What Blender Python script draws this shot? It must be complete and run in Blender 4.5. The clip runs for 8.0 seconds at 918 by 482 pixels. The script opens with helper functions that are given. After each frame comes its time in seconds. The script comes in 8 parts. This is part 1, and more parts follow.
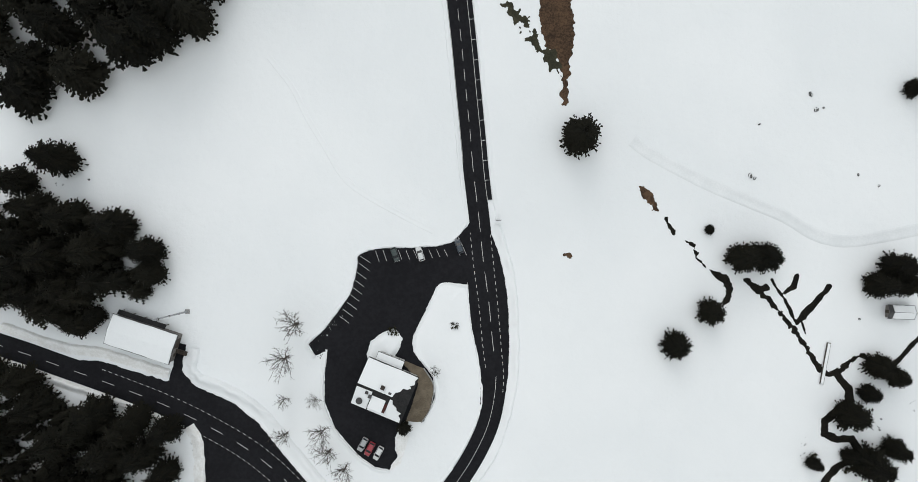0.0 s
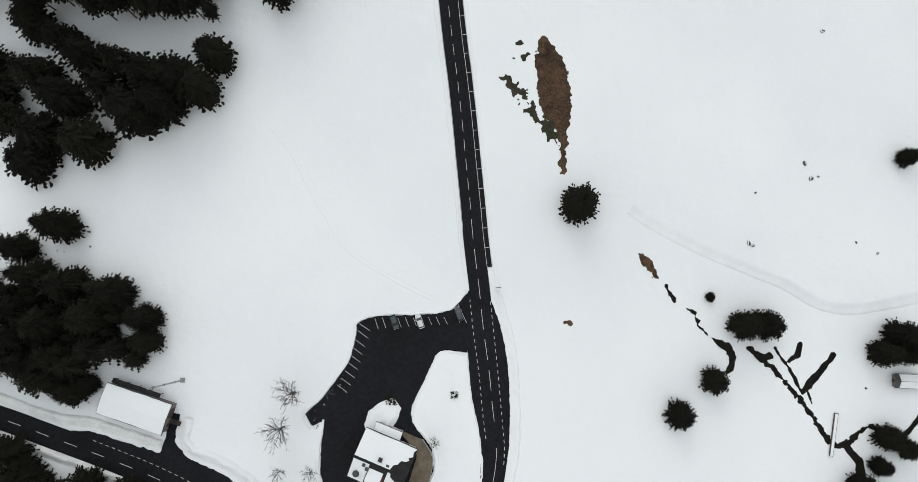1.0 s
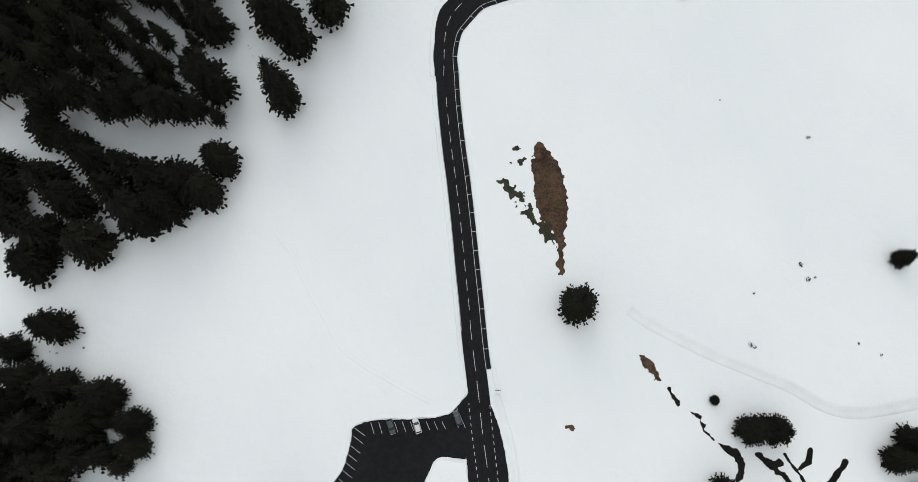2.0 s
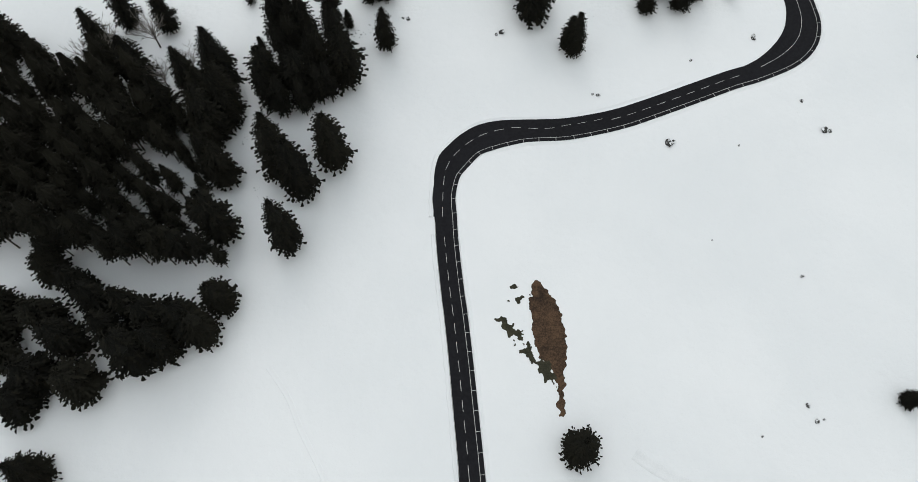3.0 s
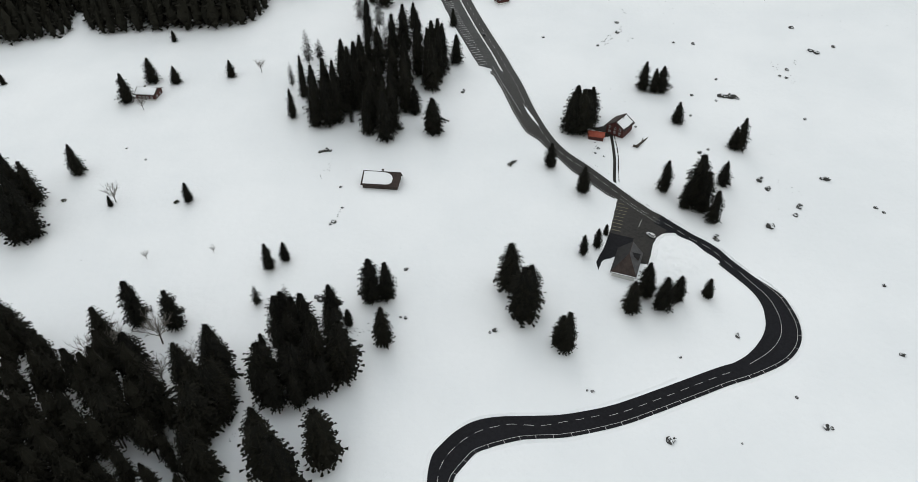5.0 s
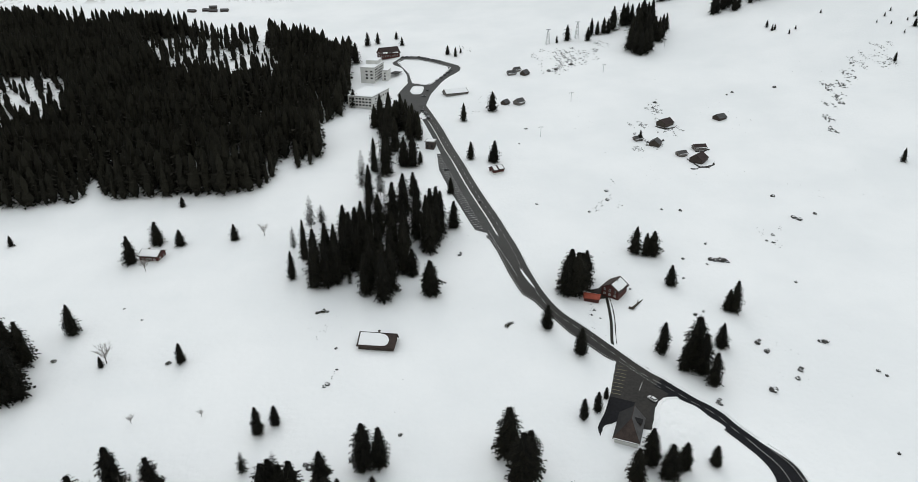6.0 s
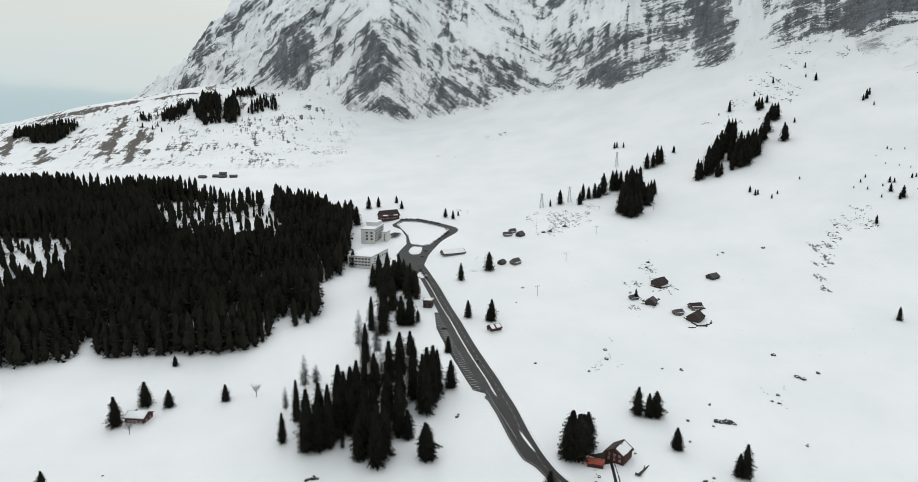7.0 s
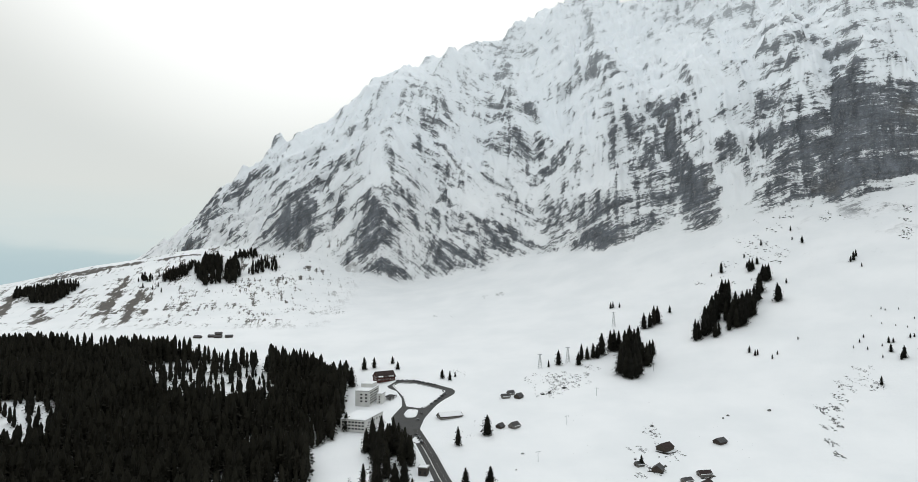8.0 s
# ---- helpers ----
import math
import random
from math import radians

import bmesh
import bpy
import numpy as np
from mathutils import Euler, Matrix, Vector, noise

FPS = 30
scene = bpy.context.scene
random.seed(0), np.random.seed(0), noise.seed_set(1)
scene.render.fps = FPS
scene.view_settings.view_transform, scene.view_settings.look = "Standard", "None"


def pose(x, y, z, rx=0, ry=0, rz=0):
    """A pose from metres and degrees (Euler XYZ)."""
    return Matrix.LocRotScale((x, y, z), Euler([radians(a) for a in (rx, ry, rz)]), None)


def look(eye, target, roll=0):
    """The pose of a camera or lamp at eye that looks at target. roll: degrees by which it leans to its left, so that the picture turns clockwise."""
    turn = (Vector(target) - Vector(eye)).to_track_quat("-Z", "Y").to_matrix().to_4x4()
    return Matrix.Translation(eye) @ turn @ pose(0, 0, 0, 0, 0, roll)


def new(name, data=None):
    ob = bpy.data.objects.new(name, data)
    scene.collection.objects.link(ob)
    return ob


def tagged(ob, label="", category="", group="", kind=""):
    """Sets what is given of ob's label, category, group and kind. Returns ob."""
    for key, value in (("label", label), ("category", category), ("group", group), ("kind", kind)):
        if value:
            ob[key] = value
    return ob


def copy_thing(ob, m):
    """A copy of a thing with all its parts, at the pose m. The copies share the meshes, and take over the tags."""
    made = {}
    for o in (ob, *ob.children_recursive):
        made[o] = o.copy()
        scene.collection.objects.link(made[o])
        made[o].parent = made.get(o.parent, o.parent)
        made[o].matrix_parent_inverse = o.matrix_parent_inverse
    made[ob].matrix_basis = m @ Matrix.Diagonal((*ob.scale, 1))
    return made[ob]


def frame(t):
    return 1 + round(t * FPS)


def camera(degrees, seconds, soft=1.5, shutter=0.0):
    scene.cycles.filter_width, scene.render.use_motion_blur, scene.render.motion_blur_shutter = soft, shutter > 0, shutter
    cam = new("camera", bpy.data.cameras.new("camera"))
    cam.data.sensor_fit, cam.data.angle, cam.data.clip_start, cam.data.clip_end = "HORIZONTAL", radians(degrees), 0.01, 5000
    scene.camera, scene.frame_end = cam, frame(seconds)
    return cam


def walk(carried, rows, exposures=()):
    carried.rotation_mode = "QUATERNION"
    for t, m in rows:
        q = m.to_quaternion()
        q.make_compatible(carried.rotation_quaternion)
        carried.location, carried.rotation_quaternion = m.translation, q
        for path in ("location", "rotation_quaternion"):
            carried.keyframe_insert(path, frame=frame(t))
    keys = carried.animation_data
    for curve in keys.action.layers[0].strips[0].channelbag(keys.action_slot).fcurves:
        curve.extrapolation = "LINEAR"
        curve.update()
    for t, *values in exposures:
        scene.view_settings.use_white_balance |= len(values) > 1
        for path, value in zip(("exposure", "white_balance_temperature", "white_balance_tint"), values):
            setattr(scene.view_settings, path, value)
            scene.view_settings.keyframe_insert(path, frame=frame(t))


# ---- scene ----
# ---- camera: hovers 200 m over the pass road and tilts up from straight down to level ----
cam = camera(69.03, 8.0, soft=0.8)
EYE = (0.0, 0.0, 200.0)
# seconds, pitch (0 = level), lean, yaw
ROWS = [
    (0.0, -89.99, 1.142, 0.712), (0.5, -87.93, 1.157, 0.753), (1.0, -84.23, 1.126, 0.762), (1.5, -80.70, 1.089, 0.775),
    (1.7, -78.77, 1.053, 0.740), (2.8, -66.26, 0.853, 0.793), (3.0, -63.80, 0.795, 0.791), (3.5, -58.32, 0.700, 0.756),
    (4.0, -51.67, 0.527, 0.786), (4.5, -45.76, 0.408, 0.704), (4.7, -42.97, 0.407, 0.668), (5.8, -27.86, 0.176, 0.471),
    (6.0, -25.03, 0.113, 0.453), (6.5, -18.82, 0.079, 0.364), (7.0, -11.48, 0.037, 0.250), (7.5, -5.21, -0.033, 0.146),
    (8.0, 2.19, 0.0, 0.0),
]
EXPOSURES = [(0.0, -0.03), (1.7, -0.02), (3.5, -0.08), (4.7, -0.06), (6.0, 0.0), (8.0, 0.02)]
walk(cam, [(t, pose(*EYE, 90 + pitch, lean, yaw)) for t, pitch, lean, yaw in ROWS], EXPOSURES)


# ---- overcast winter daylight ----
world = bpy.data.worlds.new("overcast_sky")
scene.world = world
world.use_nodes = True
wt = world.node_tree
wt.nodes.clear()


def wnode(kind, **values):
    n = wt.nodes.new(kind)
    for k, v in values.items():
        n.inputs[k].default_value = v
    return n


SUN_AZ, SUN_EL = -12.0, 38.0  # behind the cloud over the mountain
sky = wt.nodes.new("ShaderNodeTexSky")
sky.sky_type = "NISHITA"
sky.sun_disc = False
sky.sun_elevation, sky.sun_rotation = radians(SUN_EL), radians(SUN_AZ)
way = wt.nodes.new("ShaderNodeTexCoord")
split = wt.nodes.new("ShaderNodeSeparateXYZ")
wt.links.new(way.outputs["Generated"], split.inputs[0])
stretch = wt.nodes.new("ShaderNodeMapping")
stretch.inputs["Scale"].default_value = (1.6, 1.6, 11.0)
wt.links.new(way.outputs["Generated"], stretch.inputs["Vector"])
cloud = wnode("ShaderNodeTexNoise", Scale=1.7, Detail=5.0, Roughness=0.5, Distortion=0.35)
wt.links.new(stretch.outputs[0], cloud.inputs["Vector"])
lift = wnode("ShaderNodeMath")
lift.operation = "MULTIPLY_ADD"
lift.inputs[1].default_value = 0.09
wt.links.new(cloud.outputs["Fac"], lift.inputs[0])
wt.links.new(split.outputs["Z"], lift.inputs[2])
band = wt.nodes.new("ShaderNodeValToRGB")
band.color_ramp.interpolation = "EASE"
stops = [(0.0, (0.42, 0.53, 0.56)), (0.500, (0.43, 0.575, 0.63)), (0.509, (0.45, 0.59, 0.64)), (0.519, (0.59, 0.68, 0.70)), (0.533, (0.64, 0.70, 0.695)),
         (0.565, (0.69, 0.715, 0.69)), (0.615, (0.71, 0.73, 0.70)), (0.72, (0.80, 0.81, 0.78)), (0.82, (0.91, 0.95, 0.96)), (1.0, (0.90, 0.97, 1.0))]
while len(band.color_ramp.elements) < len(stops):
    band.color_ramp.elements.new(0.5)
for e, (at, c) in zip(band.color_ramp.elements, stops):
    e.position, e.color = at, (*c, 1)
half = wnode("ShaderNodeMath")
half.operation = "MULTIPLY_ADD"
half.inputs[1].default_value, half.inputs[2].default_value = 0.5, 0.4775
wt.links.new(lift.outputs[0], half.inputs[0])
wt.links.new(half.outputs[0], band.inputs["Fac"])
# the veiled sun brightens the cloud around it
toward = wt.nodes.new("ShaderNodeVectorMath")
toward.operation = "DOT_PRODUCT"
toward.inputs[1].default_value = (math.sin(radians(-SUN_AZ)) * -math.cos(radians(SUN_EL)), math.cos(radians(SUN_AZ)) * math.cos(radians(SUN_EL)), math.sin(radians(SUN_EL)))
wt.links.new(way.outputs["Generated"], toward.inputs[0])
glow = wt.nodes.new("ShaderNodeMapRange")
glow.interpolation_type = "SMOOTHSTEP"
for k, v in zip(("From Min", "From Max", "To Min", "To Max"), (0.84, 0.965, 0.0, 0.45)):
    glow.inputs[k].default_value = v
wt.links.new(toward.outputs["Value"], glow.inputs["Value"])
plus = wt.nodes.new("ShaderNodeMix")
plus.data_type, plus.blend_type = "RGBA", "ADD"
plus.inputs["Factor"].default_value = 1.0
wt.links.new(band.outputs[0], plus.inputs["A"])
wt.links.new(glow.outputs[0], plus.inputs["B"])
thin = wt.nodes.new("ShaderNodeMix")
thin.data_type = "RGBA"
thin.inputs["Factor"].default_value = 0.006
wt.links.new(plus.outputs["Result"], thin.inputs["A"])
wt.links.new(sky.outputs[0], thin.inputs["B"])
back = wnode("ShaderNodeBackground", Strength=0.94)
wt.links.new(thin.outputs["Result"], back.inputs["Color"])
wout = wt.nodes.new("ShaderNodeOutputWorld")
wt.links.new(back.outputs[0], wout.inputs["Surface"])

lamp = bpy.data.lights.new("veiled_sun", "SUN")
lamp.energy, lamp.angle, lamp.color = 0.35, radians(24), (1.0, 0.98, 0.95)
sun = new("veiled_sun", lamp)
sun.matrix_world = look((300 * math.sin(radians(SUN_AZ)), 300 * math.cos(radians(SUN_AZ)), 300 * math.tan(radians(SUN_EL))), (0, 0, 0))


# ---- shape of the land ----
def hash2(ix, iy, seed):
    n = (ix.astype(np.int64) * 374761393 + iy.astype(np.int64) * 668265263 + seed * 974634777) & 0xFFFFFFFF
    n = ((n ^ (n >> 13)) * 1274126177) & 0xFFFFFFFF
    n = ((n ^ (n >> 16)) * 1103515245) & 0xFFFFFFFF
    return ((n ^ (n >> 15)) & 0xFFFFFF) / float(0xFFFFFF)


def vnoise(x, y, seed=0):
    """Smooth noise from -1 to 1 on a unit lattice."""
    ix, iy = np.floor(x), np.floor(y)
    fx, fy = x - ix, y - iy
    fx, fy = fx * fx * fx * (fx * (fx * 6 - 15) + 10), fy * fy * fy * (fy * (fy * 6 - 15) + 10)
    a, b = hash2(ix, iy, seed), hash2(ix + 1, iy, seed)
    c, d = hash2(ix, iy + 1, seed), hash2(ix + 1, iy + 1, seed)
    return ((a + (b - a) * fx) * (1 - fy) + (c + (d - c) * fx) * fy) * 2 - 1


def fbm(x, y, octaves, seed=0, gain=0.5):
    total, amp, norm = 0.0, 1.0, 0.0
    for k in range(octaves):
        total = total + amp * vnoise(x * 2 ** k + 17.3 * k, y * 2 ** k - 9.1 * k, seed + k)
        norm += amp
        amp *= gain
    return total / norm


def ridged(x, y, octaves, seed=0, gain=0.55):
    total, amp, norm = 0.0, 1.0, 0.0
    for k in range(octaves):
        total = total + amp * (1 - 2 * np.abs(vnoise(x * 2.1 ** k + 31.7 * k, y * 2.1 ** k + 5.9 * k, seed + k)))
        norm += amp
        amp *= gain
    return total / norm


def soft(v, w):
    return w * np.logaddexp(0.0, v / w)


def step(a, b, v):
    t = np.clip((v - a) / (b - a), 0, 1)
    return t * t * (3 - 2 * t)


# the mountain in plan: at each x the foot, the crest, and the crest's height
MX = np.array([-1900, -1250, -1087, -990, -897, -805, -696, -528, -400, -319, -167, 82, 200, 268, 305, 380, 477, 540, 620, 673, 725, 960, 1200, 1700, 2600.])
MFOOT = np.array([2600, 2250, 2110, 2030, 1960, 1880, 1790, 1680, 1645, 1630, 1600, 1540, 1470, 1420, 1395, 1350, 1290, 1255, 1215, 1185, 1155, 1070, 1000, 900, 800.])
MCREST = np.array([2700, 2400, 2320, 2330, 2350, 2380, 2400, 2450, 2480, 2500, 2540, 2580, 2590, 2600, 2600, 2600, 2600, 2600, 2600, 2600, 2600, 2560, 2500, 2450, 2400.])
MTOP = np.array([20, 130, 241, 302, 386, 483, 592, 698, 800, 890, 970, 1062, 1090, 1105, 1180, 1215, 1262, 1235, 1200, 1205, 1265, 1300, 1330, 1300, 1200.])


def valley(x, y):
    z = 0.1 * soft(y - 150, 60) - 0.1 * soft(y - 1900, 150)
    z = z + 0.5 * soft(0.8 * x + 0.45 * y - 650, 110) * step(-400, 100, x)
    z = z - 0.16 * soft(-x - 900, 150) * step(500, 1500, y)
    return z


# buttresses: x and y of the apex and of the root further up, height over the face, half width
SPURS = [(-232, 1795, -90, 2060, 190, 150), (-108, 1950, 40, 2200, 120, 105), (150, 1800, 230, 2080, 130, 115), (235, 2120, 330, 2350, 120, 120),
         (-420, 1880, -330, 2150, 80, 120), (-560, 2000, -480, 2250, 80, 110), (-310, 2180, -200, 2380, 100, 130), (330, 1620, 420, 1900, 90, 110),
         (520, 1440, 600, 1750, 110, 90), (660, 1300, 720, 1600, 130, 85), (770, 1210, 850, 1480, 140, 90), (430, 2250, 480, 2520, 90, 130), (690, 2200, 720, 2500, 110, 140)]
HILL_X, HILL_Z = [-2300, -1700, -1170, -900, -650, -365, -230, -120], [0, 10, 40, 72, 95, 100, 45, 0]


# rock outcrops on the wall: bareness from 0 to 1 and, for each corner, x and height
CLIFFS_WEST = [(0.45, (152, 771), (208, 830), (292, 739), (279, 698), (181, 712)),
    (0.9, (-227, 397), (-177, 345), (-150, 281), (-125, 179), (-163, 167), (-213, 179), (-288, 207), (-342, 243), (-286, 303)),
    (0.85, (-350, 235), (-319, 221), (-271, 168), (-328, 168), (-364, 206)),
    (0.6, (-356, 287), (-320, 368), (-292, 360), (-329, 298)),
    (0.72, (-803, 348), (-699, 467), (-411, 591), (-318, 534), (-391, 296), (-595, 282)),
    (0.65, (-368, 706), (-254, 717), (-170, 670), (-78, 672), (-94, 620), (-237, 598), (-329, 592)),
    (0.85, (-286, 778), (-259, 841), (-190, 757), (-231, 712))]
CLIFFS_MIDDLE = [(1, (-107, 594), (-81, 526), (-90, 454), (-120, 443), (-145, 500)),
    (0.55, (-151, 434), (-111, 433), (-42, 331), (-19, 285), (-64, 302), (-131, 379)),
    (0.9, (134, 428), (159, 361), (162, 280), (155, 260), (104, 275), (22, 314), (66, 350)),
    (0.6, (-5, 299), (91, 290), (148, 253), (115, 236), (22, 284)),
    (0.7, (-121, 233), (-19, 270), (75, 220), (57, 187), (8, 200), (-75, 193)),
    (0.8, (-85, 619), (-33, 685), (26, 551), (17, 528), (-40, 574)),
    (0.75, (140, 608), (192, 664), (237, 601), (182, 553), (121, 550)),
    (0.75, (183, 563), (244, 464), (224, 455), (184, 509))]
CLIFFS_EAST = [(0.74, (169, 360), (211, 402), (191, 329), (161, 262)),
    (0.55, (187, 351), (382, 368), (386, 328), (275, 308), (227, 277), (181, 286)),
    (0.5, (258, 229), (281, 274), (375, 329), (383, 312)),
    (0.7, (414, 379), (467, 414), (473, 385), (419, 345), (400, 353)),
    (0.74, (465, 407), (506, 477), (529, 489), (507, 437), (473, 385)),
    (0.7, (524, 446), (582, 487), (614, 474), (600, 441), (529, 424)),
    (0.5, (373, 316), (471, 372), (583, 397), (560, 338), (449, 299), (398, 283)),
    (0.42, (313, 484), (394, 592), (522, 613), (503, 532), (420, 492), (332, 456)),
    (0.65, (460, 532), (499, 609), (512, 596), (483, 539))]
CLIFFS_FAR_EAST = [(1.0, (-695, 640), (-668, 760), (-645, 770), (-618, 640)), (0.7, (568, 320), (595, 409), (645, 461), (645, 431), (596, 329)),
    (0.74, (661, 486), (710, 557), (739, 566), (710, 494), (665, 448)),
    (0.7, (630, 307), (617, 317), (622, 345), (680, 413), (670, 365)),
    (0.6, (688, 400), (796, 409), (736, 317), (700, 297), (649, 319)),
    (0.82, (657, 310), (689, 327), (725, 320), (704, 303), (678, 291), (660, 296))]
CLIFFS_CORNER = [(0.72, (762, 462), (806, 532), (817, 497), (818, 470), (792, 398), (781, 435)),
    (0.7, (812, 619), (867, 681), (860, 656), (824, 605)),
    (0.6, (707, 688), (755, 735), (749, 699), (706, 668)),
    (0.6, (710, 494), (778, 523), (775, 473), (718, 444))]
CLIFFS = CLIFFS_WEST + CLIFFS_MIDDLE + CLIFFS_EAST + CLIFFS_FAR_EAST + CLIFFS_CORNER
# how far the rock beds have risen at each x: they dip one way and then the other across the wall
BED_X, BED_RISE = [-2400, -190, 190, 330, 450, 620, 2600], [-1770, 0, -266, -154, -118, -24, 120]


def strata(x, z):
    """Metres across the rock beds."""
    return z - np.interp(x, BED_X, BED_RISE) + 22 * fbm(x / 190, z / 190, 3, 81)


def rockiness(x, z):
    """How bare of snow the wall is at x and height z, from 0 to 1."""
    x, z = np.asarray(x, float), np.asarray(z, float)
    best = np.zeros_like(x)
    wx = x + 34 * fbm(x / 60, z / 60, 4, 131, 0.68)
    wz = z + 34 * fbm(x / 60, z / 60, 4, 137, 0.68)
    for bare, *corners in CLIFFS:
        xs, zs = [c[0] for c in corners], [c[1] for c in corners]
        near = (wx > min(xs) - 30) & (wx < max(xs) + 30) & (wz > min(zs) - 30) & (wz < max(zs) + 30)
        px, pz = wx[near], wz[near]
        odd, gap = np.zeros(px.shape, bool), np.full(px.shape, 1e9)
        for (ax, az), (bx, bz) in zip(corners, corners[1:] + corners[:1]):
            ex, ez = bx - ax, bz - az
            t = np.clip(((px - ax) * ex + (pz - az) * ez) / (ex * ex + ez * ez + 1e-9), 0, 1)
            gap = np.minimum(gap, np.hypot(px - ax - t * ex, pz - az - t * ez))
            odd ^= ((az > pz) != (bz > pz)) & (px < ax + (pz - az) * ex / (ez if ez else 1e-9))
        best[near] = np.maximum(best[near], bare * step(-22, 22, np.where(odd, gap, -gap)))
    return best


# streaks where wind and slides have bared the turf of the shoulder: x, y, half width
TURF = [[(-735, 1490, 5), (-712, 1400, 13), (-672, 1260, 8), (-653, 1160, 2)], [(-716, 1396, 2), (-661, 1262, 5), (-565, 1047, 2)], [(-668, 1410, 2), (-626, 1280, 5), (-585, 1159, 2)], [(-620, 1334, 1), (-570, 1199, 4), (-528, 1090, 1)],
        [(-960, 1530, 10), (-896, 1545, 24), (-826, 1575, 22), (-740, 1600, 9), (-635, 1625, 4)], [(-957, 1451, 8), (-911, 1349, 7), (-835, 1219, 3)], [(-813, 1302, 1), (-781, 1234, 4), (-745, 1163, 1)]]


def turf(x, y):
    """How far the dry grass shows, from 0 to 1."""
    x, y = np.asarray(x, float), np.asarray(y, float)
    best = np.zeros_like(x)
    near = (x < -250) & (y > 1100) & (y < 1800)
    xn, yn = x[near], y[near]
    d = np.full(xn.shape, -60.0)
    for line in TURF:
        for (ax, ay, aw), (bx, by, bw) in zip(line[:-1], line[1:]):
            ex, ey = bx - ax, by - ay
            s = np.clip(((xn - ax) * ex + (yn - ay) * ey) / (ex * ex + ey * ey), 0, 1)
            d = np.maximum(d, aw + (bw - aw) * s - np.hypot(xn - ax - s * ex, yn - ay - s * ey))
    best[near] = step(-9, 9, d + 11 * fbm(xn / 22, yn / 40, 3, 151))
    return best


def wall(x, y, z):
    """The bare form of the rock wall: its height over the slope z, how far up it lies, and where its face is."""
    foot, top, crest = np.interp(x, MX, MFOOT), np.interp(x, MX, MTOP), np.interp(x, MX, MCREST)
    foot = foot + 45 * fbm(x / 140, y / 1200, 3, 30)
    u = (y - foot) / (crest - foot)
    w = np.clip(u, 0, 1)
    full = np.maximum(top - z, 0)
    even = np.interp(w, [0, 0.1, 0.27, 0.42, 0.55, 0.72, 0.88, 1], [0, 0.14, 0.30, 0.50, 0.68, 0.76, 0.92, 1])
    walled = np.interp(w, [0, 0.05, 0.12, 0.19, 0.3, 0.48, 0.6, 0.8, 1], [0, 0.09, 0.15, 0.26, 0.33, 0.47, 0.60, 0.77, 1])
    k = step(150, 550, x)
    face = step(0.0, 0.06, u) * (1 - step(1.0, 1.4, u)) * step(10, 250, full)
    return full * (even * (1 - k) + walled * k), u, w, face


def ribs(x, y):
    """Sharp rock ribs that run slantwise down the face, with gullies between them: about -1 to 1."""
    wx = x + 30 * fbm(x / 130, y / 130, 4, 71, 0.6)
    wy = y + 30 * fbm(x / 130, y / 130, 4, 75, 0.6)
    west = ridged((wx - 0.55 * wy) / 150, (wy + 0.5 * wx) / 420, 5, 40, 0.62)
    middle = ridged((wx + 0.6 * wy) / 165, (wy - 0.5 * wx) / 420, 5, 47, 0.62)
    east = ridged((wx - 0.12 * wy) / 125, (wy + 0.1 * wx) / 330, 5, 53, 0.62)
    a, b = step(-240, -130, wx), step(170, 290, wx)
    return west * (1 - a) + middle * a * (1 - b) + east * b


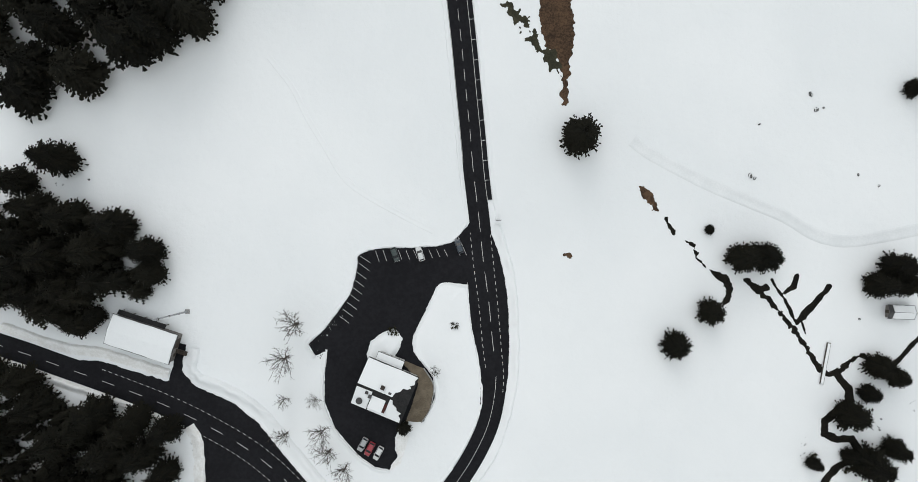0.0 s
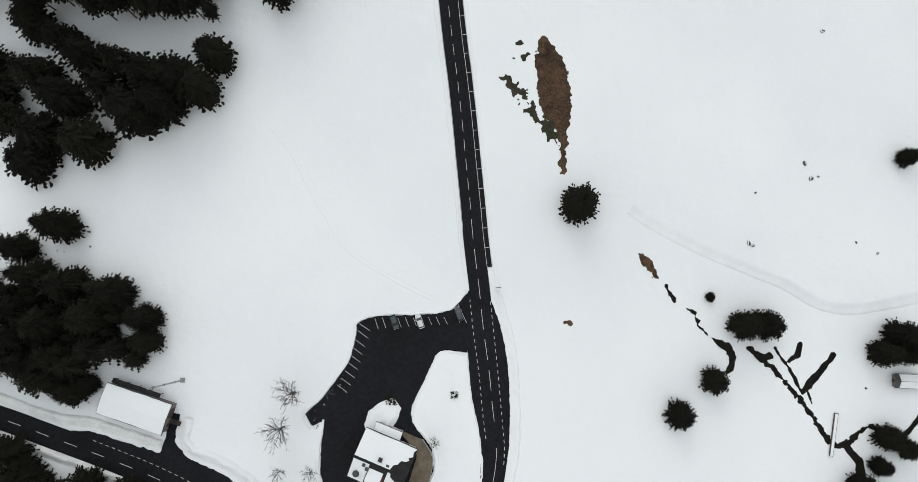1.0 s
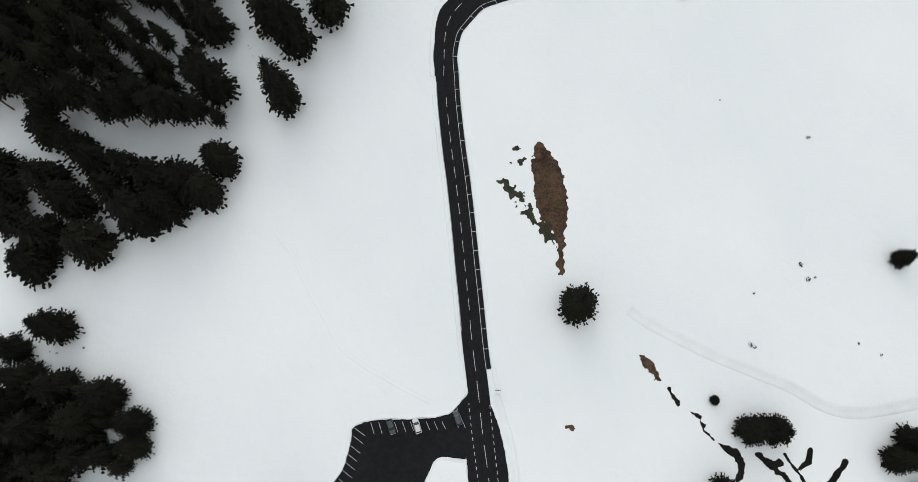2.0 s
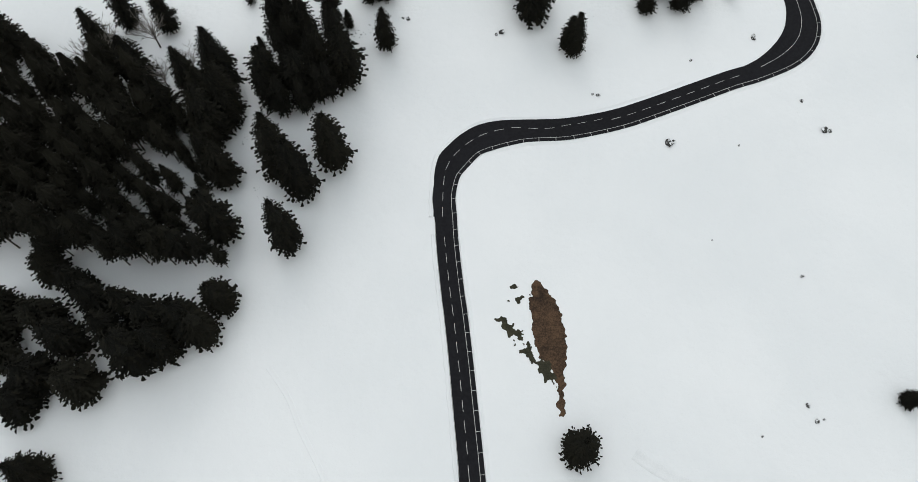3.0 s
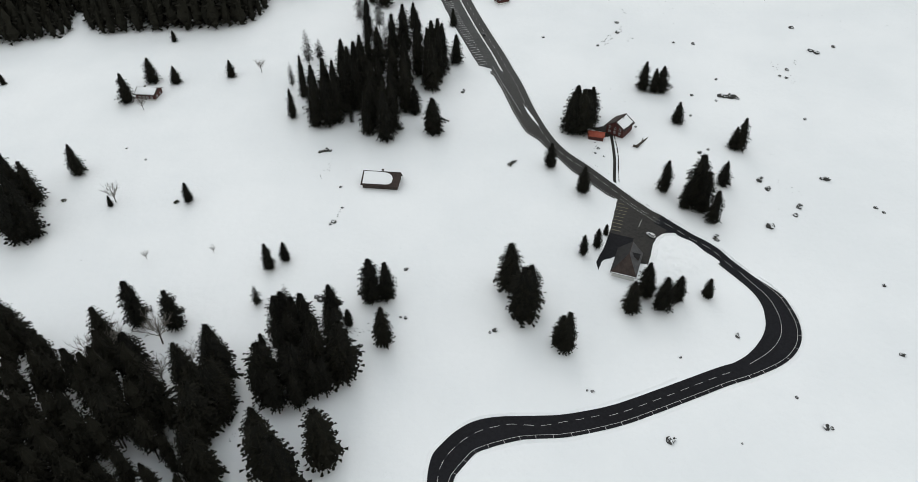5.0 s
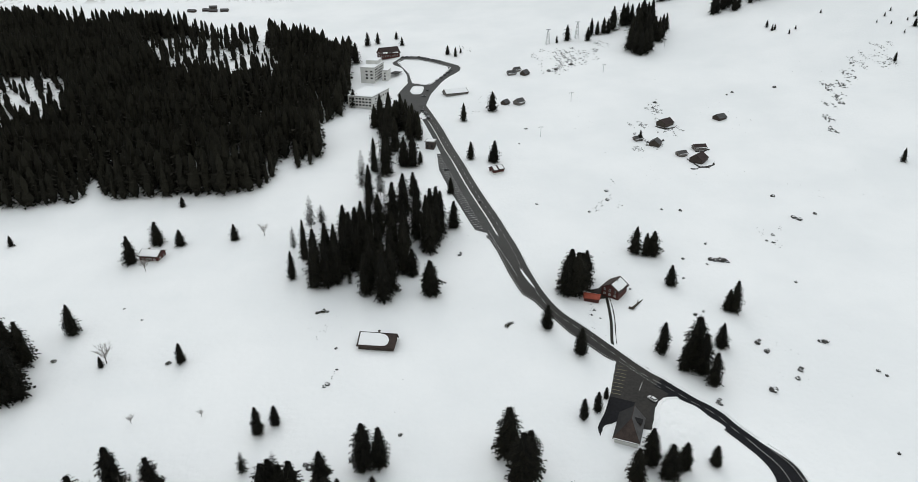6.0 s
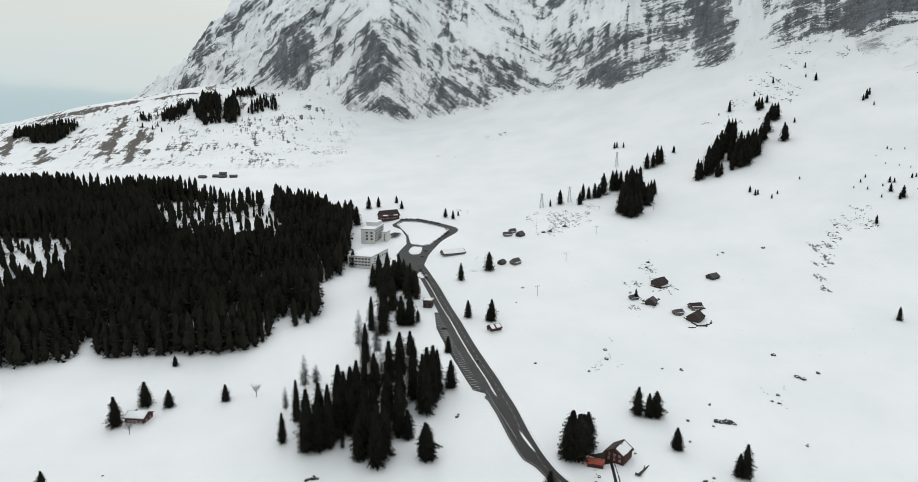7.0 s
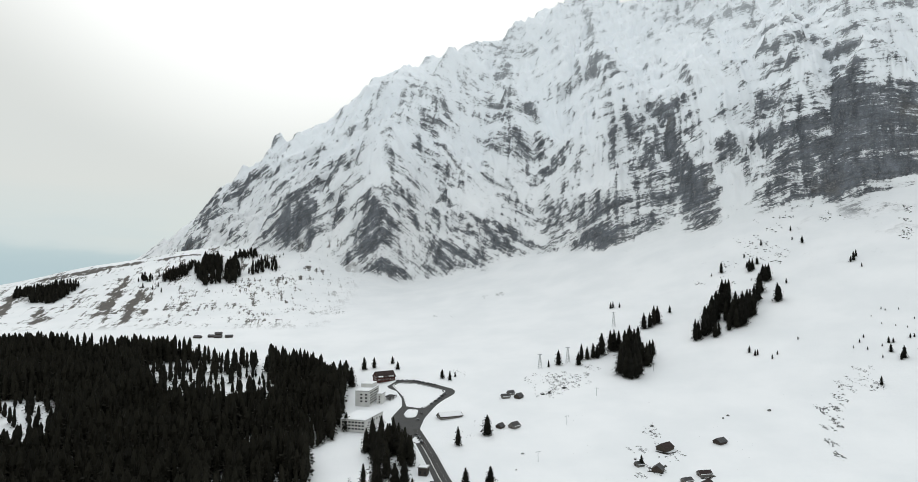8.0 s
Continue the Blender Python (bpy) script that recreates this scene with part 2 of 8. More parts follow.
def mountain(x, y, z):
    """Height of the rock wall over the slope z, with its buttresses, gullies, outcrops and ledges."""
    h, u, w, face = wall(x, y, z)
    wx = x + 26 * fbm(x / 150, y / 150, 3, 71)
    wy = y + 26 * fbm(x / 150, y / 150, 3, 75)
    spur = np.zeros_like(h)
    for ax, ay, bx, by, tall, wide in SPURS:
        ex, ey = bx - ax, by - ay
        s = ((wx - ax) * ex + (wy - ay) * ey) / (ex * ex + ey * ey)
        t = np.clip(s, 0, 1)
        side = ((wx - ax) * ey - (wy - ay) * ex) / math.hypot(ex, ey)
        d = np.hypot(wx - ax - t * ex, wy - ay - t * ey) * np.where(side < 0, 1.15, 0.85)
        spur = np.maximum(spur, tall * (1 - 0.75 * t) * np.maximum(1 - d / wide, 0))
    h = h + spur * step(-0.02, 0.03, u)
    crag = ribs(x, y)
    h = h + face * (1 - 0.5 * step(0.6, 1.0, w)) * (76 * crag + 7 * fbm(x / 16, y / 22, 2, 66))
    bare = rockiness(x, z + h)
    h = h + 16 * bare * step(-0.02, 0.02, u)
    # dipping rock beds of uneven thickness: ledges and steps
    bed = strata(x, z + h) / 34
    bed = bed + 0.45 * vnoise(bed * 0.9, bed * 0 + 3.3, 85)
    cell = np.floor(bed)
    f = bed - cell
    strength = np.clip(0.05 + 0.9 * hash2(cell, cell * 0, 91) + 0.5 * fbm(x / 190, y / 190, 2, 93), 0, 1.3) * (0.35 + 0.75 * bare)
    h = h + 24 * strength * (step(0.5, 0.8, f) - f) * face * step(0.01, 0.1, w) * (1 - 0.5 * step(0.6, 0.95, w))
    h = h + 62 * np.minimum(np.maximum(1 - np.hypot(x + 655, y - 2395) / 36, 0) * 1.5, 1)
    beyond = np.maximum(1 - 1.1 * (u - 1), 0)
    return np.where(u < 1, np.maximum(h, 0), np.maximum(h, 0) * beyond) * (u > 0)


def ground(x, y):
    """Height of the snow at (x, y)."""
    x, y = np.asarray(x, float), np.asarray(y, float)
    r = np.hypot(x, y)
    z = valley(x, y)
    z = z + 0.35 * fbm(x / 60, y / 60, 2, 5) * step(20, 200, r)
    z = z + 3.0 * fbm(x / 170, y / 170, 3, 9) * step(500, 1000, r)
    # grassy shoulder in front of the mountain's left flank
    crest = 1700 + 0.1 * (x + 700)
    hill = np.interp(x, HILL_X, HILL_Z) * np.exp(-((y - crest) / np.where(y < crest, 300, 230)) ** 2)
    z = z + hill * (1 + 0.10 * fbm(x / 160, y / 160, 3, 21))
    if np.max(y) < 700:
        return z
    return z + mountain(x, y, z)
# ---- end of the land's shape ----


# ---- materials ----
def nodes_of(name):
    m = bpy.data.materials.new(name)
    m.use_nodes = True
    t = m.node_tree
    return m, t, t.nodes["Principled BSDF"]


def noise_at(t, vector, scale, detail=3.0, rough=0.55):
    n = t.nodes.new("ShaderNodeTexNoise")
    n.inputs["Scale"].default_value, n.inputs["Detail"].default_value, n.inputs["Roughness"].default_value = scale, detail, rough
    t.links.new(vector, n.inputs["Vector"])
    return n.outputs["Fac"]


def ramp(t, value, lo, hi, a=0.0, b=1.0):
    n = t.nodes.new("ShaderNodeMapRange")
    n.interpolation_type = "SMOOTHSTEP"
    for k, v in zip(("From Min", "From Max", "To Min", "To Max"), (lo, hi, a, b)):
        n.inputs[k].default_value = v
    t.links.new(value, n.inputs["Value"])
    return n.outputs[0]


def calc(t, op, a, b, c=None):
    n = t.nodes.new("ShaderNodeMath")
    n.operation = op
    for i, v in enumerate((a, b, c)):
        if v is None:
            continue
        if isinstance(v, (int, float)):
            n.inputs[i].default_value = v
        else:
            t.links.new(v, n.inputs[i])
    return n.outputs[0]


def blend(t, fac, a, b):
    n = t.nodes.new("ShaderNodeMix")
    n.data_type = "RGBA"
    for key, v in (("Factor", fac), ("A", a), ("B", b)):
        if isinstance(v, (int, float)):
            n.inputs[key].default_value = v
        elif isinstance(v, tuple):
            n.inputs[key].default_value = (*v, 1)
        else:
            t.links.new(v, n.inputs[key])
    return n.outputs["Result"]


def relief(t, shader, height, strength, distance):
    n = t.nodes.new("ShaderNodeBump")
    n.inputs["Strength"].default_value, n.inputs["Distance"].default_value = strength, distance
    t.links.new(height, n.inputs["Height"])
    t.links.new(n.outputs[0], shader.inputs["Normal"])


def scaled(t, vector, scale):
    n = t.nodes.new("ShaderNodeMapping")
    n.inputs["Scale"].default_value = scale
    t.links.new(vector, n.inputs["Vector"])
    return n.outputs[0]


def surface(name, a, b, fine, coarse, rough=0.7, metal=0.0, bump=0.3, distance=0.02, world_space=False, spread=0.0, stretch=(1, 1, 1)):
    """A material that wanders between two colours at two scales, with fine relief."""
    m, t, s = nodes_of(name)
    if world_space:
        v = t.nodes.new("ShaderNodeNewGeometry").outputs["Position"]
    else:
        v = t.nodes.new("ShaderNodeTexCoord").outputs["Object"]
    v = scaled(t, v, stretch)
    f, c = noise_at(t, v, fine, 4.0, 0.6), noise_at(t, v, coarse, 3.0)
    mixv = ramp(t, calc(t, "ADD", calc(t, "MULTIPLY", f, 0.5), calc(t, "MULTIPLY", c, 0.5)), 0.35, 0.65)
    col = blend(t, mixv, a, b)
    if spread:
        rnd = t.nodes.new("ShaderNodeObjectInfo").outputs["Random"]
        hsv = t.nodes.new("ShaderNodeHueSaturation")
        t.links.new(calc(t, "MULTIPLY_ADD", rnd, spread, 1 - spread / 2), hsv.inputs["Value"])
        t.links.new(calc(t, "MULTIPLY_ADD", rnd, 0.03, 0.485), hsv.inputs["Hue"])
        t.links.new(col, hsv.inputs["Color"])
        col = hsv.outputs[0]
    t.links.new(col, s.inputs["Base Color"])
    s.inputs["Roughness"].default_value, s.inputs["Metallic"].default_value = rough, metal
    s.inputs["Specular IOR Level"].default_value = 0.3
    relief(t, s, f, bump, distance)
    return m


def make_land():
    """Snow, with rock where the land is steep and dry grass on the shoulder of the hill."""
    m, t, s = nodes_of("snow_covered_land")
    geo = t.nodes.new("ShaderNodeNewGeometry")
    p = geo.outputs["Position"]
    sp = t.nodes.new("ShaderNodeSeparateXYZ")
    t.links.new(p, sp.inputs[0])
    sn = t.nodes.new("ShaderNodeSeparateXYZ")
    t.links.new(geo.outputs["Normal"], sn.inputs[0])
    X, Y, Z, NZ = sp.outputs[0], sp.outputs[1], sp.outputs[2], sn.outputs[2]
    # snow
    n1, n2, n3 = noise_at(t, p, 0.014, 4.0), noise_at(t, p, 0.35, 3.0), noise_at(t, p, 3.0, 3.0)
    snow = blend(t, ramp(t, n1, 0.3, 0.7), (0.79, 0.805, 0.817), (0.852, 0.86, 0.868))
    # higher up: fresher snow, with distance haze painted in as a paler blue
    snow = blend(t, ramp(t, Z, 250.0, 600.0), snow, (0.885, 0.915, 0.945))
    # rock with beds that dip across the face; its blue cast is painted distance haze
    warp = noise_at(t, p, 0.012, 4.0)
    lay = t.nodes.new("ShaderNodeAttribute")
    lay.attribute_name = "strata"

    def bedded(along, across, twist, detail, rough):
        comb = t.nodes.new("ShaderNodeCombineXYZ")
        t.links.new(calc(t, "MULTIPLY_ADD", lay.outputs["Fac"], across, calc(t, "MULTIPLY", warp, twist)), comb.inputs[2])
        t.links.new(calc(t, "MULTIPLY", X, along), comb.inputs[0])
        t.links.new(calc(t, "MULTIPLY", Y, along * 0.6), comb.inputs[1])
        return noise_at(t, comb.outputs[0], 1.0, detail, rough)
    beds = bedded(0.030, 0.15, 4.0, 5.0, 0.70)
    sills = bedded(0.05, 0.42, 9.0, 3.0, 0.60)
    ledges = bedded(0.008, 0.040, 2.0, 4.0, 0.62)
    flutes = noise_at(t, scaled(t, p, (0.055, 0.055, 0.014)), 1.0, 6.0, 0.70)
    fine = noise_at(t, scaled(t, p, (1, 1, 1.3)), 0.16, 6.0, 0.80)
    rock = blend(t, ramp(t, calc(t, "ADD", calc(t, "MULTIPLY", fine, 0.6), calc(t, "MULTIPLY", flutes, 0.4)), 0.38, 0.62), (0.032, 0.036, 0.044), (0.22, 0.24, 0.27))
    rock = blend(t, ramp(t, warp, 0.58, 0.75, 0.0, 0.4), rock, (0.18, 0.155, 0.12))
    rock = blend(t, ramp(t, beds, 0.35, 0.55, 0.6, 0.0), rock, (0.045, 0.048, 0.054))
    # bareness and steepness, roughened, decide between rock and lying snow; heights hold more rime and painted haze
    att = t.nodes.new("ShaderNodeAttribute")
    att.attribute_name = "rock"
    outcrop = att.outputs["Fac"]
    rib = t.nodes.new("ShaderNodeAttribute")
    rib.attribute_name = "crag"
    lie = calc(t, "MULTIPLY_ADD", NZ, 0.80, -0.06)
    lie = calc(t, "ADD", lie, calc(t, "MULTIPLY", outcrop, -0.31))
    lie = calc(t, "ADD", lie, calc(t, "MULTIPLY", rib.outputs["Fac"], -0.55))
    for field, gain in ((beds, 1.3), (ledges, 2.2), (flutes, 1.2), (fine, 1.9), (sills, 1.0)):
        lie = calc(t, "ADD", lie, calc(t, "MULTIPLY_ADD", field, gain, -gain / 2))
    lie = calc(t, "ADD", lie, calc(t, "MULTIPLY", sn.outputs[0], 0.34))
    lie = calc(t, "ADD", lie, ramp(t, Z, 330.0, 800.0, 0.0, 0.20))
    open_ground = calc(t, "MAXIMUM", ramp(t, NZ, 0.82, 0.92, 1.0, 0.0), outcrop)
    dusted = calc(t, "MULTIPLY", ramp(t, lie, -0.36, 0.08, 0.66, 0.0), ramp(t, fine, 0.36, 0.60, 0.40, 1.0))
    bare = calc(t, "MULTIPLY_ADD", ramp(t, lie, -0.10, -0.03, 1.0, 0.0), 0.52, dusted)
    bare = calc(t, "MULTIPLY", calc(t, "MINIMUM", bare, 1.0), open_ground)
    # rock colour fades to snow high up, standing in for summit haze
    bare = calc(t, "MULTIPLY", bare, ramp(t, Z, 500.0, 1000.0, 0.97, 0.5))
    # dry grass showing in streaks that run down the shoulder
    slant = t.nodes.new("ShaderNodeCombineXYZ")
    t.links.new(calc(t, "MULTIPLY_ADD", Y, 0.25, X), slant.inputs[0])
    t.links.new(Y, slant.inputs[1])
    down = noise_at(t, scaled(t, slant.outputs[0], (0.028, 0.0035, 0.0)), 1.0, 5.0, 0.62)
    tuft = noise_at(t, p, 0.09, 5.0, 0.7)
    region = calc(t, "MULTIPLY", ramp(t, Y, 1090.0, 1180.0), ramp(t, Y, 1900.0, 2100.0, 1.0, 0.0))
    region = calc(t, "MULTIPLY", region, calc(t, "MULTIPLY", ramp(t, X, -330.0, -200.0, 1.0, 0.0), ramp(t, Z, 240.0, 285.0, 1.0, 0.0)))
    dry = t.nodes.new("ShaderNodeAttribute")
    dry.attribute_name = "turf"
    hatch = noise_at(t, scaled(t, slant.outputs[0], (0.11, 0.018, 0.0)), 1.0, 6.0, 0.78)
    show = calc(t, "ADD", calc(t, "MULTIPLY", down, 0.45), calc(t, "ADD", calc(t, "MULTIPLY", tuft, 0.35), calc(t, "MULTIPLY", hatch, 0.8)))
    show = calc(t, "ADD", show, calc(t, "MULTIPLY", dry.outputs["Fac"], 0.20))
    specks = ramp(t, noise_at(t, p, 0.016, 2.0), 0.43, 0.58, 0.0, 0.095)
    show = calc(t, "ADD", show, specks)
    grass = calc(t, "MULTIPLY", calc(t, "MULTIPLY", ramp(t, show, 0.895, 0.955), region), 0.93)
    meadow = blend(t, ramp(t, noise_at(t, scaled(t, p, (1, 0.5, 1)), 0.32, 4.0, 0.75), 0.36, 0.64), (0.012, 0.008, 0.005), (0.062, 0.044, 0.026))
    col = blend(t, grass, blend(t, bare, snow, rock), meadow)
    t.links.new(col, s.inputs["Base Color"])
    s.inputs["Roughness"].default_value = 0.75
    s.inputs["Specular IOR Level"].default_value = 0.2
    lumps = calc(t, "ADD", calc(t, "MULTIPLY", n2, 0.5), calc(t, "MULTIPLY", n3, 0.12))
    lumps = calc(t, "ADD", lumps, calc(t, "MULTIPLY", calc(t, "MULTIPLY", calc(t, "ADD", fine, calc(t, "ADD", beds, flutes)), bare), 9.0))
    relief(t, s, lumps, 0.6, 0.8)
    return m


def make_asphalt(name, a, b, salt=None):
    m, t, s = nodes_of(name)
    p = t.nodes.new("ShaderNodeNewGeometry").outputs["Position"]
    big, mid, fine = noise_at(t, p, 0.06, 4.0), noise_at(t, p, 0.9, 4.0), noise_at(t, p, 30.0, 2.0)
    col = blend(t, ramp(t, calc(t, "MULTIPLY_ADD", mid, 0.4, calc(t, "MULTIPLY", big, 0.6)), 0.35, 0.65), a, b)
    if salt:
        # salt and grit lie thicker the further the road climbs
        sp = t.nodes.new("ShaderNodeSeparateXYZ")
        t.links.new(p, sp.inputs[0])
        col = blend(t, calc(t, "MULTIPLY", ramp(t, sp.outputs[1], 200.0, 400.0), ramp(t, mid, 0.2, 0.6, 0.75, 1.0)), col, salt)
    t.links.new(col, s.inputs["Base Color"])
    t.links.new(ramp(t, big, 0.35, 0.65, 0.62, 0.85), s.inputs["Roughness"])
    s.inputs["Specular IOR Level"].default_value = 0.08
    relief(t, s, fine, 0.4, 0.01)
    return m


def make_paint():
    """Car paint in the colour of its object."""
    m, t, s = nodes_of("car_paint")
    info = t.nodes.new("ShaderNodeObjectInfo")
    v = t.nodes.new("ShaderNodeTexCoord").outputs["Object"]
    dirt = ramp(t, noise_at(t, v, 2.5, 4.0), 0.45, 0.75, 0.0, 0.35)
    t.links.new(blend(t, dirt, info.outputs["Color"], (0.16, 0.15, 0.14)), s.inputs["Base Color"])
    s.inputs["Roughness"].default_value, s.inputs["Coat Weight"].default_value = 0.32, 0.6
    return m


def make_needles(name, a, b):
    m, t, s = nodes_of(name)
    v = t.nodes.new("ShaderNodeTexCoord").outputs["Object"]
    geo = t.nodes.new("ShaderNodeNewGeometry")
    rnd = t.nodes.new("ShaderNodeObjectInfo").outputs["Random"]
    isl = geo.outputs["Random Per Island"]
    col = blend(t, ramp(t, calc(t, "ADD", calc(t, "MULTIPLY", isl, 0.6), calc(t, "MULTIPLY", rnd, 0.4)), 0.1, 0.9), a, b)
    col = blend(t, ramp(t, noise_at(t, v, 3.0, 2.0), 0.5, 0.8, 0.0, 0.5), col, (0.024, 0.020, 0.012))
    t.links.new(col, s.inputs["Base Color"])
    s.inputs["Roughness"].default_value = 0.85
    s.inputs["Specular IOR Level"].default_value = 0.05
    return m


LAND = make_land()
def make_snow(name, a, b):
    """Settled snow with the same slow drift of tone as the open land."""
    m, t, s = nodes_of(name)
    p = t.nodes.new("ShaderNodeNewGeometry").outputs["Position"]
    n1, n2, n3 = noise_at(t, p, 0.014, 4.0), noise_at(t, p, 0.35, 3.0), noise_at(t, p, 3.0, 3.0)
    t.links.new(blend(t, ramp(t, n1, 0.3, 0.7), a, b), s.inputs["Base Color"])
    s.inputs["Roughness"].default_value, s.inputs["Specular IOR Level"].default_value = 0.75, 0.2
    relief(t, s, calc(t, "ADD", calc(t, "MULTIPLY", n2, 0.5), calc(t, "MULTIPLY", n3, 0.12)), 0.6, 0.8)
    return m


SNOW = make_snow("settled_snow", (0.79, 0.805, 0.817), (0.852, 0.86, 0.868))
OLD_SNOW = surface("grey_ploughed_snow", (0.73, 0.72, 0.70), (0.85, 0.852, 0.85), 1.6, 0.3, 0.8, bump=0.7, distance=0.2, world_space=True)
TRODDEN = surface("trodden_snow", (0.74, 0.755, 0.765), (0.80, 0.81, 0.82), 2.0, 0.2, 0.75, bump=0.5, distance=0.1, world_space=True)
ASPHALT = make_asphalt("asphalt", (0.009, 0.009, 0.0108), (0.0165, 0.0165, 0.019))
OLD_ASPHALT = make_asphalt("old_asphalt", (0.024, 0.023, 0.022), (0.046, 0.043, 0.040), (0.062, 0.061, 0.059))
GREY_ASPHALT = make_asphalt("frosted_asphalt", (0.050, 0.050, 0.050), (0.085, 0.085, 0.083))
LINE = surface("white_road_paint", (0.50, 0.50, 0.49), (0.66, 0.66, 0.65), 6.0, 0.7, 0.6, bump=0.1, world_space=True)
YELLOW_LINE = surface("faded_yellow_paint", (0.34, 0.30, 0.17), (0.45, 0.40, 0.25), 6.0, 0.7, 0.6, bump=0.1, world_space=True)
SOIL = surface("bare_brown_soil", (0.022, 0.013, 0.008), (0.105, 0.060, 0.033), 1.8, 0.3, 0.9, bump=1.0, distance=0.2, world_space=True)
STREAM = surface("dark_stream_water", (0.006, 0.0058, 0.005), (0.018, 0.016, 0.012), 2.0, 0.3, 0.6, bump=0.3, distance=0.05, world_space=True)
STREAM.node_tree.nodes["Principled BSDF"].inputs["Specular IOR Level"].default_value = 0.06
WET_MUD = surface("wet_black_mud", (0.009, 0.008, 0.007), (0.030, 0.026, 0.021), 2.2, 0.4, 0.8, bump=0.8, distance=0.15, world_space=True)
MUD = surface("dark_wet_grass", (0.020, 0.020, 0.011), (0.05, 0.045, 0.026), 2.2, 0.4, 0.85, bump=0.8, distance=0.15, world_space=True)
PAVING = surface("brown_terrace_slabs", (0.10, 0.075, 0.055), (0.17, 0.132, 0.10), 3.0, 0.5, 0.8, bump=0.3, world_space=True, spread=0.25)
DARK_WOOD = surface("weathered_dark_wood", (0.030, 0.024, 0.020), (0.075, 0.060, 0.050), 5.0, 0.7, 0.85, bump=0.5, stretch=(1, 1, 6), spread=0.3)
GREY_WOOD = surface("silver_grey_wood", (0.10, 0.095, 0.09), (0.22, 0.205, 0.19), 5.0, 0.7, 0.85, bump=0.5, stretch=(1, 1, 6), spread=0.2)
RED_WOOD = surface("red_brown_boards", (0.042, 0.013, 0.011), (0.085, 0.028, 0.022), 5.0, 0.7, 0.8, bump=0.4, stretch=(1, 1, 6))
RED_ROOF = surface("red_tile_roof", (0.24, 0.050, 0.030), (0.36, 0.085, 0.05), 4.0, 0.5, 0.7, bump=0.6)
BROWN_ROOF = surface("brown_shingle_roof", (0.022, 0.015, 0.0135), (0.052, 0.034, 0.030), 4.0, 0.4, 0.8, bump=0.6, spread=0.2)
GREY_ROOF = surface("grey_slate_roof", (0.045, 0.044, 0.045), (0.09, 0.088, 0.088), 4.0, 0.4, 0.75, bump=0.6)
PLASTER = surface("off_white_render", (0.52, 0.52, 0.50), (0.62, 0.62, 0.60), 2.0, 0.2, 0.85, bump=0.2)
CONCRETE = surface("grey_concrete", (0.26, 0.26, 0.255), (0.38, 0.38, 0.37), 2.0, 0.25, 0.85, bump=0.3)
BARK = surface("grey_brown_bark", (0.040, 0.032, 0.026), (0.085, 0.070, 0.058), 9.0, 1.5, 0.9, bump=0.8)
PALE_BARK = surface("pale_twigs", (0.13, 0.115, 0.10), (0.22, 0.20, 0.18), 9.0, 1.5, 0.9, bump=0.5)
NEEDLES = make_needles("spruce_needles", (0.0098, 0.0100, 0.0085), (0.0188, 0.0180, 0.0135))
BUSH = make_needles("bush_leaves", (0.020, 0.020, 0.011), (0.048, 0.044, 0.022))
METAL = surface("galvanised_steel", (0.30, 0.31, 0.32), (0.42, 0.43, 0.44), 6.0, 0.8, 0.45, 0.8, bump=0.1)
RUBBER = surface("black_rubber", (0.012, 0.012, 0.012), (0.022, 0.022, 0.022), 12.0, 2.0, 0.8, bump=0.2)
GLASS = surface("dark_window_glass", (0.012, 0.014, 0.016), (0.02, 0.023, 0.026), 3.0, 0.4, 0.12, bump=0.02)
FRAME = surface("white_window_frame", (0.55, 0.55, 0.53), (0.65, 0.65, 0.63), 5.0, 0.8, 0.6, bump=0.1)
LAMP_RED = surface("red_lamp_glass", (0.16, 0.008, 0.008), (0.2, 0.012, 0.01), 5.0, 0.8, 0.2, bump=0.05)
LAMP_CLEAR = surface("clear_lamp_glass", (0.45, 0.46, 0.47), (0.55, 0.56, 0.57), 5.0, 0.8, 0.15, bump=0.05)
PAINT = make_paint()
TAR_ROOF = surface("black_tarred_shingle", (0.010, 0.010, 0.011), (0.024, 0.023, 0.023), 3.0, 0.5, 0.8, bump=0.5, distance=0.05)


# ---- builders ----
def mesh_object(name, verts, faces, material, parent=None, smooth=False, label="", kind=""):
    me = bpy.data.meshes.new(name)
    me.from_pydata([tuple(v) for v in verts], [], [tuple(f) for f in faces])
    me.materials.append(material)
    if smooth:
        me.shade_smooth()
    ob = new(name, me)
    ob.parent = parent
    return tagged(ob, label=label, kind=kind)


def part(name, bm, material, parent, label=""):
    """Links a bmesh as one mesh object under a thing or a part."""
    me = bpy.data.meshes.new(name)
    bm.normal_update()
    bm.to_mesh(me)
    bm.free()
    me.materials.append(material)
    ob = new(name, me)
    ob.parent = parent
    return tagged(ob, label=label)


def thing(name, label, category, at=(0, 0, 0), rz=0.0, group="", kind="", scale=1.0):
    ob = new(name)
    ob.empty_display_size = 0.5
    ob.matrix_world = pose(*at, 0, 0, rz) @ Matrix.Scale(scale, 4)
    return tagged(ob, label, category, group, kind)


